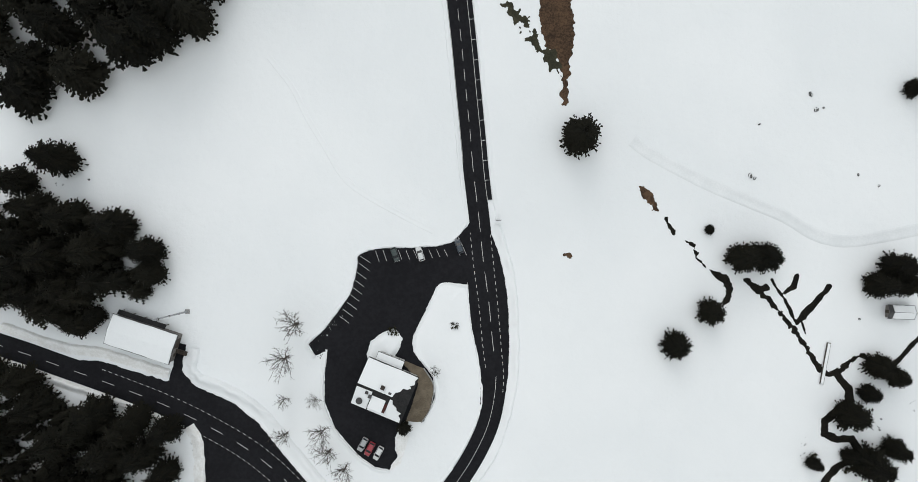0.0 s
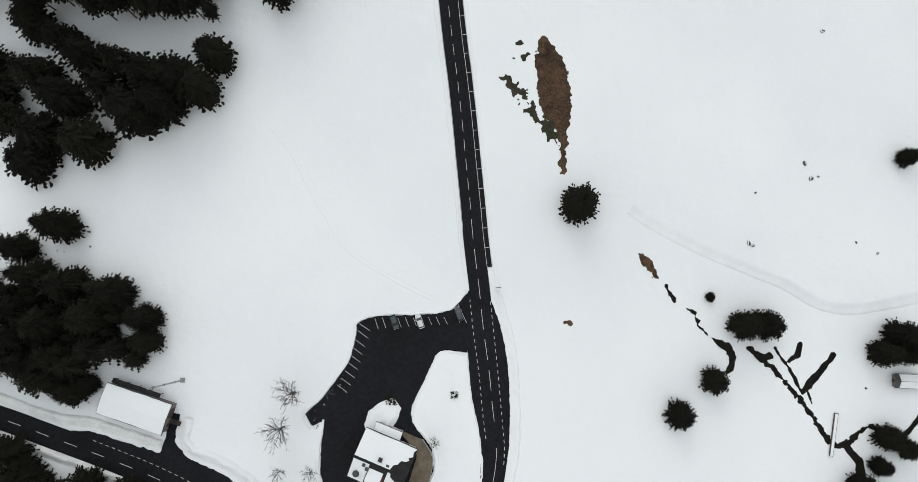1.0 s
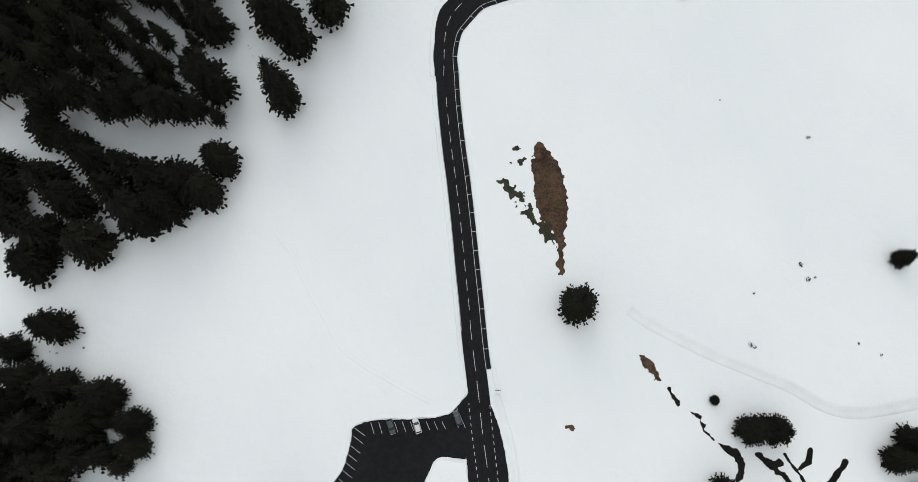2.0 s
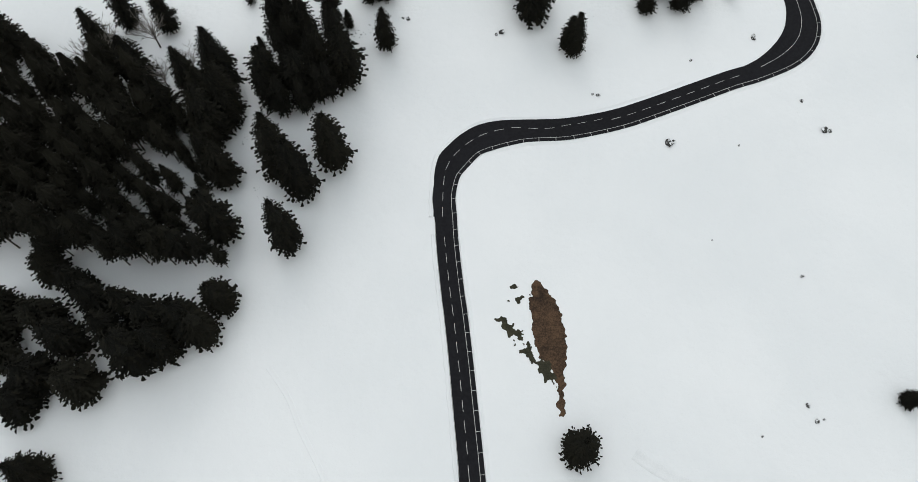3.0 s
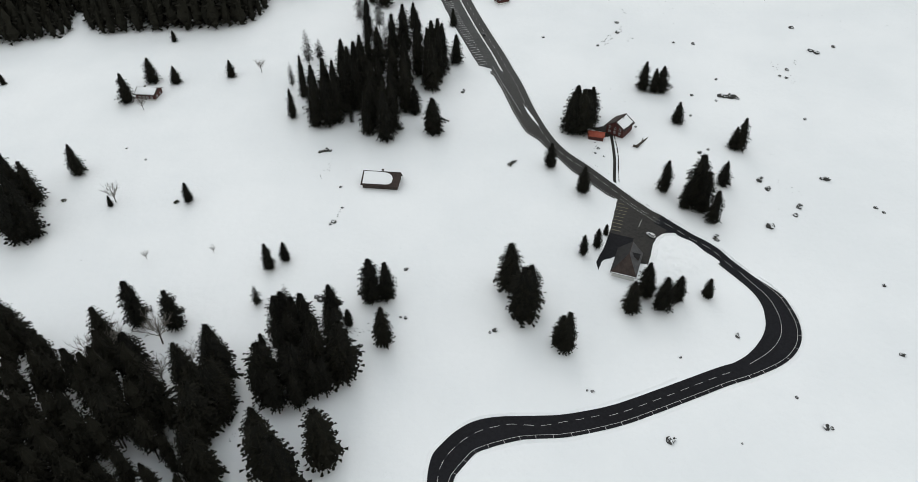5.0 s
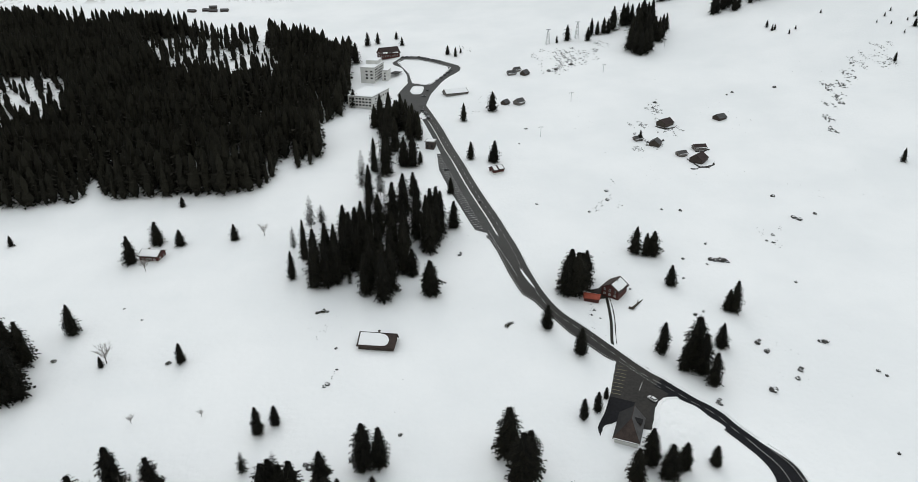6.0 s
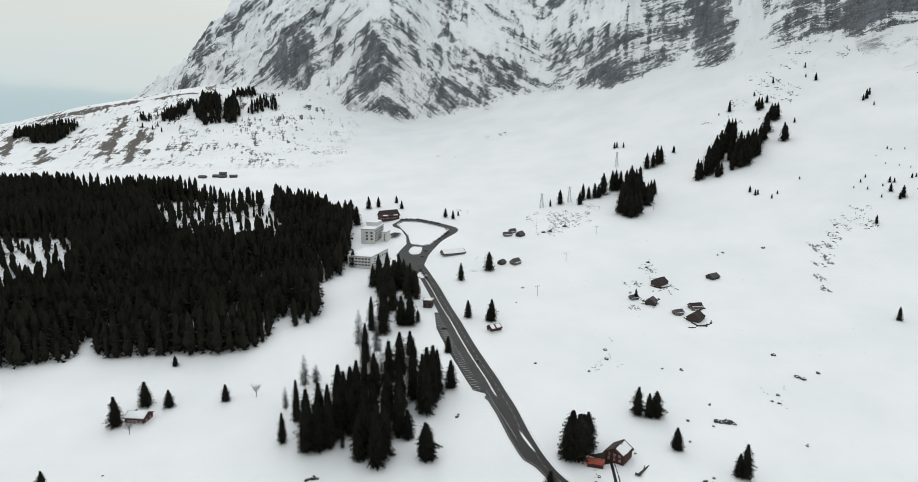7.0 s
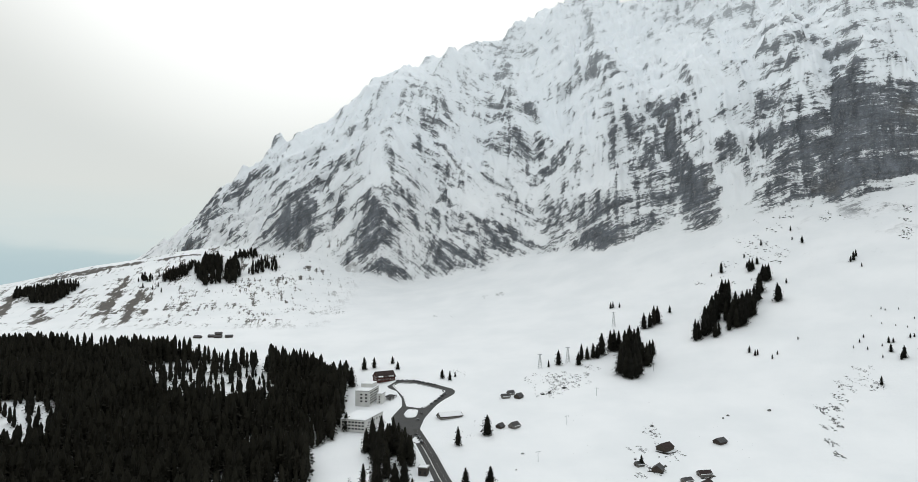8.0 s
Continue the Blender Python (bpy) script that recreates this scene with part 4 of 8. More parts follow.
# car park
LOT = [(-0.5, 6.5), (-1.4, 4.6), (-5.5, -0.1), (-8.5, -1.3), (-12.5, -1.9), (-18.7, -2.3), (-27.5, -2.5), (-32.0, -3.6), (-34.3, -5.2), (-34.3, -8), (-35.6, -14.2), (-37.8, -18.6), (-43.9, -27), (-48.8, -31.6),
       (-46.5, -35.1), (-43.0, -33.1), (-43.8, -40.7), (-43.7, -48.6), (-40.6, -56.5), (-33.8, -64.3), (-28.4, -68), (-24, -68.8), (-22.8, -66.2), (-20.8, -65.4), (-22.5, -63), (-22.2, -58.6), (-19.8, -54.2),
       (-14, -54.2), (-10.6, -47), (-11.2, -41), (-13.9, -37.6), (-17.2, -33.2), (-17.5, -28.9), (-14.1, -21.8), (-10.6, -13.8), (-8.4, -12.4), (-1.4, -13), (3, -13), (3, 6)]
LOBE = [(-30.6, -36.6), (-31.3, -34.3), (-30.1, -30.3), (-26.8, -27.8), (-23, -26.3), (-20.5, -29.1), (-21.1, -31.9), (-22.9, -35), (-27.1, -37)]
lot = patch("car_park", lambda x, y: np.minimum(inside(LOT, x, y), -inside(LOBE, x, y)) + 0.22 * fbm(x / 1.1, y / 1.1, 3, 13), (-52, 4, -72, 8), 0.4, 0.12, ASPHALT)
tagged(lot, "black wet asphalt car park with angled bays", "car park", kind="structure")
OUT_X = [-33.7, -34.6, -35.3, -35.8, -36.6, -37.3, -38.5, -39.5]
OUT_Y = [-7.1, -9.6, -11.9, -14.2, -16.3, -18.8, -20.9, -23.0]
BAYS = [((a, b), (a + 2.9, b - 2.1)) for a, b in zip(OUT_X, OUT_Y)]
BAYS += [((-33.5, -4.9), (-30.4, -6.9))] + [((-31.2 + 2.28 * k, -3.3 + 0.07 * k), (-30.1 + 2.28 * k, -6.6 + 0.19 * k)) for k in range(1, 11)] + [((-5.4, 0.2), (-3.6, -4.3)), ((-4.2, 1.3), (-1.6, -4.3))]
for a, b in BAYS:
    a, b = np.array(a), np.array(b)
    d = (b - a) / np.linalg.norm(b - a)
    s = np.array((d[1], -d[0])) * 0.055
    mesh_object("bay_line", [(p[0], p[1], float(ground(*p)) + 0.15) for p in (a - s, a + s, b + s, b - s)], [(0, 1, 2, 3)], LINE, lot)

# paved road branches at the top of the pass: service lane with bays, loop and island
serv_path = smooth_path([(20.5, 374), (14.0, 400), (6.5, 426), (-1.0, 453), (-8.7, 484), (-16.4, 515), (-25.5, 553), (-35.5, 592)], 1.5)
service = tagged(ribbon("service_road", serv_path, -2.8, 3.0, 0.13, GREY_ASPHALT), "grey asphalt service lane beside the pass road", "road", kind="structure")
patch("parking_strip", lambda x, y: inside([(17, 386), (7, 391.1), (2, 406.5), (-9.6, 445.2), (-19.2, 482.7), (-22, 513), (-17, 513), (-12, 490), (0.5, 449.7), (6, 422.9), (14.5, 388.9)], x, y) + 0.3 * fbm(x / 2, y / 2, 2, 5),
                  (-24, 20, 384, 515), 0.7, 0.125, GREY_ASPHALT, service)
for k in range(40):
    f = k / 39
    c = np.array((10.6 - 31.0 * f, 392.5 + 117 * f))
    q = [c + (-3.6, -0.9), c + (1.4, 0.35), c + (1.34, 0.6), c + (-3.66, -0.65)]
    mesh_object("bay_line", [(p[0], p[1], float(ground(*p)) + 0.17) for p in q], [(0, 1, 2, 3)], LINE, service)
loop_out = [(-36, 634), (-33.5, 660), (-21.5, 705), (-5.5, 736), (-4.4, 745), (-7, 753), (-28, 772), (-54, 791), (-72, 793), (-82, 770), (-80, 763), (-69, 750), (-61.5, 724), (-59, 697), (-63, 678), (-66.5, 658), (-62, 638), (-52, 600), (-42, 600), (-37, 618)]
loop_in = [(-53.5, 697), (-41.6, 692), (-34.5, 695), (-26, 718), (-17.2, 742), (-19.8, 751), (-49.8, 775), (-69, 780), (-75, 772), (-70, 758), (-60, 731)]
isle = [(-55, 669), (-52, 684), (-43, 684), (-41.2, 679), (-43, 662), (-51, 660)]
loop = patch("road_loop", lambda x, y: np.minimum(np.minimum(inside(loop_out, x, y), -inside(loop_in, x, y)), -inside(isle, x, y)) + 0.3 * fbm(x / 2.5, y / 2.5, 2, 6), (-95, 0, 596, 795), 0.8, 0.12, GREY_ASPHALT)
tagged(loop, "grey asphalt turning loop by the hotel", "road", kind="structure")
# lay-by on the upper road, with an edge line
patch("lay_by", lambda x, y: inside([(10.7, 384.5), (15.7, 379.6), (20.5, 363.2), (25.6, 340.4), (30, 325.6), (32.4, 319.1), (32.8, 319.1), (38, 313.6), (41.5, 306.7), (47.4, 297), (53.6, 286), (60, 278.1), (67.3, 268.5), (71, 265.1), (78, 269), (61, 287), (49, 303), (41, 320), (35, 342), (24, 384)], x, y) + 0.2 * fbm(x / 1.5, y / 1.5, 2, 8), (14, 80, 264, 386), 0.6, 0.125, OLD_ASPHALT, upper_road)
painted("edge_line", smooth_path([(11.3, 385.1), (16.6, 380), (21.4, 363.4), (26.5, 340.6), (30.8, 325.8), (33.3, 319.5), (33.5, 319.8), (38.8, 314.1), (42.3, 307.1), (48.1, 297.5), (54.4, 286.5), (60.7, 278.7), (68, 269.1), (71.6, 265.7)], 1.0), 0, 0.13, 0, 0, upper_road)
painted("edge_line", smooth_path([(30.2, 339), (26.5, 352), (20.5, 372), (15, 392)], 1.0), 0, 0.14, 0, 0, upper_road)
# driveway of the red farmhouse
drive = ribbon("driveway", smooth_path([(77.6, 318), (77.0, 306.6), (76.1, 296.4), (74.6, 287), (73.4, 279.5), (73.3, 275)], 1.0), -0.75, 0.75, 0.12, WET_MUD, steps=2)
patch("muddy_yard", lambda x, y: inside([(68, 317.4), (73.8, 315.4), (79.6, 317.4), (84, 325), (77.5, 327.5), (70, 324)], x, y) + 0.9 * fbm(x / 1.6, y / 1.6, 3, 15), (64, 88, 312, 331), 0.35, 0.10, WET_MUD, drive)
patch("wheel_rut", lambda x, y: stroke([(79.2, 317, 0.25), (79.0, 306, 0.2), (78.2, 297, 0.25), (76.4, 286, 0.15), (75.4, 278, 0.2)], x, y) + 0.22 * fbm(x / 1.1, y / 1.1, 2, 16), (73, 82, 275, 319), 0.25, 0.09, WET_MUD, drive)
tagged(drive, "muddy cleared farm driveway", "driveway", kind="structure")

# ploughed banks


def beside(path, offset):
    return (path[:, :2] + sideways(path) * offset)[::5]


bank("snow_bank", beside(along(main_path, (2, 6), (121, 214)), 4.5), 1.8, 0.45, 31, 1)
bank("snow_bank", beside(along(main_path, (121, 216), (-34, 606)), 3.35), 2.2, 0.5, 33, 1)
bank("snow_bank", beside(along(main_path, (-1, 10), (-9, 104)), -3.1), 1.5, 0.35, 35, -1)
bank("snow_bank", [(-12.8, 106.1), (-12.9, 115), (-12.9, 123), (-11.6, 129.6), (-8.7, 133.7), (-4, 138.7), (2, 142.6), (9.3, 144.5), (19, 145), (28.7, 145.1), (36, 145.9), (48, 149.2), (62, 154), (78, 160.8)], 1.6, 0.4, 38, -1)
bank("snow_bank", beside(along(main_path, (108, 231), (98, 241)), -4.6), 2.0, 0.5, 36, -1)
bank("snow_bank", beside(along(main_path, (24.5, 386), (-30, 592)), -3.5), 1.1, 0.45, 37, -1, OLD_SNOW)
bank("snow_bank", [(5.6, 4.5), (7.6, -2.2), (9.3, -7.5), (10.4, -13.6), (11.2, -20.5), (11.6, -31), (11.4, -39.8), (10.4, -46.8), (8.5, -54.7), (5.9, -61.8), (2.4, -68), (-8, -82)], 3.0, 0.8, 41, -1)
bank("snow_bank", LOT[1:15], 1.5, 0.5, 43, 1)
bank("snow_bank", LOT[15:22], 1.5, 0.6, 44, 1)
bank("snow_bank", LOT[27:37] + [(-1.4, -13)], 1.4, 0.6, 45, 1)
bank("snow_bank", [(-1.1, -13.2), (-0.6, -19), (0.2, -26), (1.8, -33), (3.1, -40), (3.9, -46.9), (1.6, -55.7), (-3.4, -65.5), (-10, -76)], 1.4, 0.5, 46, 1)
bank("snow_bank", beside(along(low_path, (-190, -20), (-86, -53)), 3.2), 3.2, 1.2, 47, 1, OLD_SNOW)
bank("snow_bank", [(-83.0, -55.8), (-80.6, -60), (-79.6, -66), (-78.8, -76), (-72, -90)], 4.0, 1.2, 48, 1, OLD_SNOW)
bank("snow_bank", [(-143, -29.5), (-124, -35.4), (-112, -37), (-98, -41), (-91.5, -43)], 3.5, 1.1, 49, -1, OLD_SNOW)
bank("snow_bank", [(-85.5, -33), (-86.3, -40), (-83, -44.2), (-71, -49.2), (-63, -55), (-56, -63.6), (-46, -75), (-38, -84)], 4.0, 1.3, 50, -1)
bank("snow_bank", [(95, 241.5), (90, 241.2), (86.3, 238.6), (83.6, 233.5), (81.8, 227.6), (79.2, 221), (77, 216)], 2.4, 1.2, 51, -1)
bank("snow_bank", loop_in + [loop_in[0]], 1.6, 0.4, 52, 1)
bank("snow_bank", isle + [isle[0]], 1.6, 0.7, 53, 1)
bank("snow_bank", loop_out[1:9], 2.0, 0.5, 54, 1)

# the trodden winter path across the meadow, and an old trace on the other side
trail = ribbon("footpath", smooth_path([(47.1, 30.4), (52.3, 26.6), (61, 21.9), (69.7, 17.6), (81.8, 12.6), (92.1, 8.4), (100.8, 3.3), (109.3, 1.3), (119.5, 2.6), (131, 5), (150, 9)], 1.0), -2.2, 2.2, 0.03, TRODDEN, steps=8, kind="structure",
               height=lambda s, xy: 0.13 * math.exp(-((s - 0.2) / 0.14) ** 2) + 0.13 * math.exp(-((s - 0.8) / 0.14) ** 2) + 0.05 * fbm(xy[:, 0], xy[:, 1], 2, 4) - (0.3 if s in (0.0, 1.0) else 0.0))
tagged(trail, "trodden winter footpath across the snow", "path")
trace = ribbon("ski_track", smooth_path([(-61.5, 54.3), (-54.4, 45.2), (-49.9, 36.5), (-44.5, 27.8), (-39.1, 19.1), (-32.9, 13.9), (-20.5, 7.1), (-11.7, 2.8)], 1.0), -1.1, 1.1, 0.02, SNOW, steps=8, kind="structure",
               height=lambda s, xy: 0.12 * math.exp(-((s - 0.2) / 0.1) ** 2) + 0.12 * math.exp(-((s - 0.8) / 0.1) ** 2) - (0.2 if s in (0.0, 1.0) else 0.0))
tagged(trace, "old ski track in the snow", "track")

# bare ground and the stream
def rough_edge(x, y, amp, size, seed):
    return amp * fbm(x / size, y / size, 3, seed)


soil = patch("bare_ground", lambda x, y: stroke([(20.6, 83.5, 0.8), (21.6, 79, 3.0), (22.6, 75, 4.2), (23.8, 68, 5.0), (25.0, 61, 4.4), (26.0, 55.7, 2.6), (26.6, 50.4, 1.1), (26.9, 46, 1.2), (27, 41.7, 1.1)], x, y) + rough_edge(x, y, 1.4, 2.0, 61),
             (10, 36, 38, 90), 0.22, 0.05, SOIL)
tagged(soil, "brown bare soil showing through the snow", "bare ground", kind="structure")
tufts = patch("bare_ground", lambda x, y: np.maximum(
    stroke([(9.6, 69.3, 1.3), (12.9, 66.6, 1.5), (15.5, 63.8, 1.0), (17.8, 59.6, 1.5), (19.5, 57, 0.9), (21.8, 55.4, 1.6), (23.7, 52.6, 1.3), (25.4, 49.6, 0.8)], x, y),
    np.maximum(stroke([(13.7, 76.6, 0.5), (15.6, 77.4, 0.4)], x, y), stroke([(13.2, 81.6, 0.4), (14.0, 82.2, 0.3)], x, y))) + rough_edge(x, y, 2.4, 1.5, 63), (7, 29, 46, 86), 0.22, 0.055, MUD)
tagged(tufts, "dark wet grass tufts showing through the snow", "bare ground", kind="structure")
melt = patch("bare_ground", lambda x, y: np.maximum(
    stroke([(50.4, 16.0, 0.8), (52.5, 13.6, 1.5), (54.6, 10.4, 0.8)], x, y),
    stroke([(27.2, -3.7, 0.15), (29.2, -3.9, 0.4), (30.8, -4.1, 0.2)], x, y)) + rough_edge(x, y, 1.0, 1.2, 65), (25, 58, -8, 20), 0.22, 0.05, SOIL)
tagged(melt, "small patch of brown soil in the snow", "bare ground", kind="structure")
brook = patch("stream", lambda x, y: np.maximum.reduce([
    stroke([(57.6, 7, 0.6), (59.6, 3.1, 0.7)], x, y),
    stroke([(62.6, 1.2, 0.35), (65.7, -0.6, 0.5), (66.6, -4.1, 0.6), (69.2, -6.7, 0.35)], x, y),
    stroke([(70.5, -7.6, 0.5), (72.7, -8.9, 1.0), (75.3, -10.9, 1.5), (76.4, -14.4, 1.2), (75.0, -17, 0.9)], x, y),
    stroke([(81.4, -10.8, 1.0), (85.7, -14.2, 0.9), (90.9, -19.4, 0.75), (95.2, -24.5, 0.8), (98.7, -29.6, 0.85), (103.1, -36.5, 0.9), (105.7, -38.2, 0.8), (108.2, -37.4, 0.8), (110.7, -35.5, 0.9), (113.3, -32.9, 0.8), (118, -32.1, 0.6)], x, y),
    stroke([(84.5, -13, 0.9), (87.6, -12.8, 1.0)], x, y)]) + rough_edge(x, y, 0.8, 1.3, 67) - 0.15, (54, 122, -42, 10), 0.22, 0.05, STREAM)
tagged(brook, "narrow dark meltwater stream between snow banks", "stream", kind="structure")
brook_low = patch("stream", lambda x, y: np.maximum.reduce([
    stroke([(108.2, -38.1, 1.0), (111.7, -42.4, 1.4), (112.1, -45.9, 1.4), (108.4, -48.5, 1.2), (104.9, -52.1, 1.2), (104.9, -55.7, 1.2), (108.5, -57.2, 1.2), (112.8, -56.9, 1.2), (114.4, -59.7, 1.3), (112.9, -63.1, 1.2), (108.6, -65.4, 1.1), (105, -70, 1.2), (103, -80, 1.2)], x, y),
    stroke([(95.7, -22.4, 0.5), (94.3, -19.3, 0.5), (92.5, -15.9, 0.4), (89.9, -12.4, 0.5), (88.7, -10.4, 0.6)], x, y),
    stroke([(96.4, -23, 0.7), (98, -21.0, 1.2), (101.1, -17.5, 1.0), (104.0, -14, 0.8), (105.3, -12.2, 1.0)], x, y),
    stroke([(92.8, -14.1, 0.8), (95, -12.2, 1.1), (96.2, -8.9, 0.8)], x, y),
    stroke([(97.6, -22.6, 0.5), (98.8, -26, 0.4)], x, y),
    stroke([(116.7, -32.8, 0.6), (118.5, -35.5, 1.0), (121.9, -37.9, 1.0), (124.5, -35.5, 0.7), (126.9, -32.6, 0.9), (131.6, -27.4, 0.9), (150, -14, 0.9)], x, y)]) + rough_edge(x, y, 0.42, 1.6, 69) - 0.1, (86, 152, -82, -6), 0.24, 0.055, STREAM)
tagged(brook_low, "winding dark stream with snowy banks", "stream", kind="structure")


# ---- trees ----


def spruce_crown(rng, boughs, low, twigs=5, core=True, ragged=0.3, wide=0.30, tiers=10, hang=0.05, rows=8, blunt=0.0):
    """A spruce crown of unit height and radius: boughs in a spiral up the stem, each a drooping spray of side twigs, round a dark core."""
    verts, faces = [], []
    waves = [(rng.choice((1, 2, 3, 4, 5)), rng.random() * 6.28, rng.uniform(-16, 16), rng.uniform(0.04, 0.08)) for _ in range(5)]

    def put(p):
        verts.append(p)
        return len(verts) - 1

    def outline(f):
        return float(np.interp(f, [0, 0.10, 0.32, 0.56, 0.76, 0.91, 1], [0.66, 1.0, 0.97, 0.80 + 0.08 * blunt, 0.55 + 0.16 * blunt, 0.27 + 0.17 * blunt, 0.05 + 0.08 * blunt]))
    for i in range(boughs):
        f = 1 - (1 - (i + 0.5) / boughs) ** 0.62
        z = low + (0.985 - low) * f + rng.uniform(-0.008, 0.008)
        a = i * 2.39996 + rng.uniform(-0.4, 0.4)
        storey = (f * tiers + 0.25 * math.sin(a + waves[0][1]) + 0.2 * math.sin(2 * a + waves[1][1])) % 1.0
        length = outline(f) * (1.12 - 0.34 * storey) * (1 + sum(g * math.sin(k * a + ph + v * f) for k, ph, v, g in waves))
        length *= 1.08 - ragged * rng.random() ** 1.3 + (0.10 if rng.random() < 0.06 else 0.0)
        length = max(length, 0.05)
        droop = (0.03 + 0.06 * rng.random()) * (1 - 0.7 * f) * length
        c, s = math.cos(a), math.sin(a)
        spine = [(0.04 + (length - 0.04) * q / twigs, z - droop * (q / twigs) ** 1.3) for q in range(twigs + 1)]
        ids = [put((r * c, r * s, h)) for r, h in spine]
        for q in range(twigs):
            t = q / twigs
            r, h = spine[q]
            for side in (-1, 1):
                w = side * (wide * length * (0.55 + 1.5 * t - 2.0 * t * t) * (1 - 0.55 * t ** 3) * rng.uniform(0.6, 1.25) + 0.005)
                r2 = r + (0.6 + 0.5 * rng.random()) * length / twigs
                e = put((r2 * c - w * s, r2 * s + w * c, h - 0.006 - hang * (0.25 + 0.75 * rng.random()) * (0.35 + 0.65 * t) * (1 - 0.6 * f)))
                faces.append((ids[q], e, ids[q + 1]) if side < 0 else (ids[q], ids[q + 1], e))
    if core:
        n = rows + 1
        rings = []
        for k in range(rows):
            f = min(0.97, k / (rows - 0.5))
            z = low + 0.01 + (0.97 - low) * f
            thick = outline(f) * (0.62 if k % 2 else 0.44)
            rings.append([put((thick * math.cos(6.283 * (i + 0.5 * (k % 2)) / n) * rng.uniform(0.6, 1.25), thick * math.sin(6.283 * (i + 0.5 * (k % 2)) / n) * rng.uniform(0.6, 1.25), z + rng.uniform(-0.035, 0.02) * (1 - f))) for i in range(n)])
        for a, b in zip(rings[:-1], rings[1:]):
            faces += [(a[i], a[(i + 1) % n], b[(i + 1) % n], b[i]) for i in range(n)]
        faces.append(tuple(rings[0][::-1]))
    return verts, faces


def crown_mesh(name, verts, faces, material):
    me = bpy.data.meshes.new(name)
    me.from_pydata(verts, [], faces)
    me.materials.append(material)
    return me


def trunk_mesh(name, bottom=0.055, top=0.006, height=0.93, lean=0.0):
    bm = bmesh.new()
    n = 7
    rings = []
    for f in (0.0, 0.04, 0.35, 0.7, 1.0):
        r = bottom * (1.45 if f == 0 else 1.0) * (1 - f) + top * f
        rings.append([bm.verts.new((r * math.cos(6.283 * i / n) + lean * f * f, r * math.sin(6.283 * i / n), f * height - (0.02 if f == 0 else 0))) for i in range(n)])
    for a, b in zip(rings[:-1], rings[1:]):
        for i in range(n):
            bm.faces.new((a[i], a[(i + 1) % n], b[(i + 1) % n], b[i]))
    bm.faces.new(rings[-1])
    me = bpy.data.meshes.new(name)
    bm.to_mesh(me)
    bm.free()
    me.materials.append(BARK)
    return me


rng = random.Random(7)
NEAR_CROWNS = [crown_mesh("crown", *spruce_crown(rng, 480, 0.10, 4, ragged=0.34, wide=0.19, hang=0.022, blunt=0.8), NEEDLES) for _ in range(7)]
CROWNS = [crown_mesh("crown", *spruce_crown(rng, 300, 0.06, 4, ragged=0.5, wide=0.26, blunt=0.1), NEEDLES) for _ in range(6)]
FAR_CROWNS = [crown_mesh("crown", *spruce_crown(rng, 150, 0.05, 3, ragged=0.55, wide=0.34, tiers=8, hang=0.075, blunt=-0.4), NEEDLES) for _ in range(5)]
TALL_CROWNS = [crown_mesh("crown", *spruce_crown(rng, 360, 0.40, 4, ragged=0.5, wide=0.18, hang=0.025), NEEDLES) for _ in range(3)]
BROAD = [crown_mesh("crown", *spruce_crown(rng, 680, 0.05, 5, ragged=0.32, wide=0.15, hang=0.02, blunt=0.5), NEEDLES) for _ in range(4)]
THIN_CROWNS = [crown_mesh("crown", *spruce_crown(rng, 150, 0.12, 5, core=False, ragged=0.55, wide=0.26), NEEDLES) for _ in range(3)]
TRUNK = trunk_mesh("trunk")


def spruce(x, y, h, r=None, style="full", name="spruce_tree", label="dark green spruce tree standing in the snow", group="spruces", sink=0.3, girth=1.0):
    """One spruce: trunk and crown, h metres high, r metres in radius."""
    far = style == "full" and math.hypot(x, y) > 520
    pool = {"full": CROWNS, "tall": TALL_CROWNS, "broad": BROAD, "thin": THIN_CROWNS}[style]
    if far:
        pool = FAR_CROWNS
    elif style == "full" and math.hypot(x, y) < 300:
        pool = NEAR_CROWNS
    k = int(abs(x * 7.31 + y * 3.17))
    r = r * 0.84 if r and style == "broad" else r
    r = r or h * girth * (0.19 + 0.07 * ((k * 37) % 10) / 10) * (1.2 if far else 1.12 if math.hypot(x, y) > 300 else 0.94)
    ob = thing(name, label, "tree", (x, y, float(ground(x, y)) - sink), (k * 53) % 360, group)
    for nm, me in (("trunk", TRUNK), ("crown", pool[k % len(pool)])):
        o = new(nm, me)
        o.parent = ob
        o.scale = (r, r, h)
        if nm == "trunk":
            o.scale = (max(r, 2.0), max(r, 2.0), h)
    return ob


def plant(rows, **more):
    for row in rows:
        spruce(*row, **more)


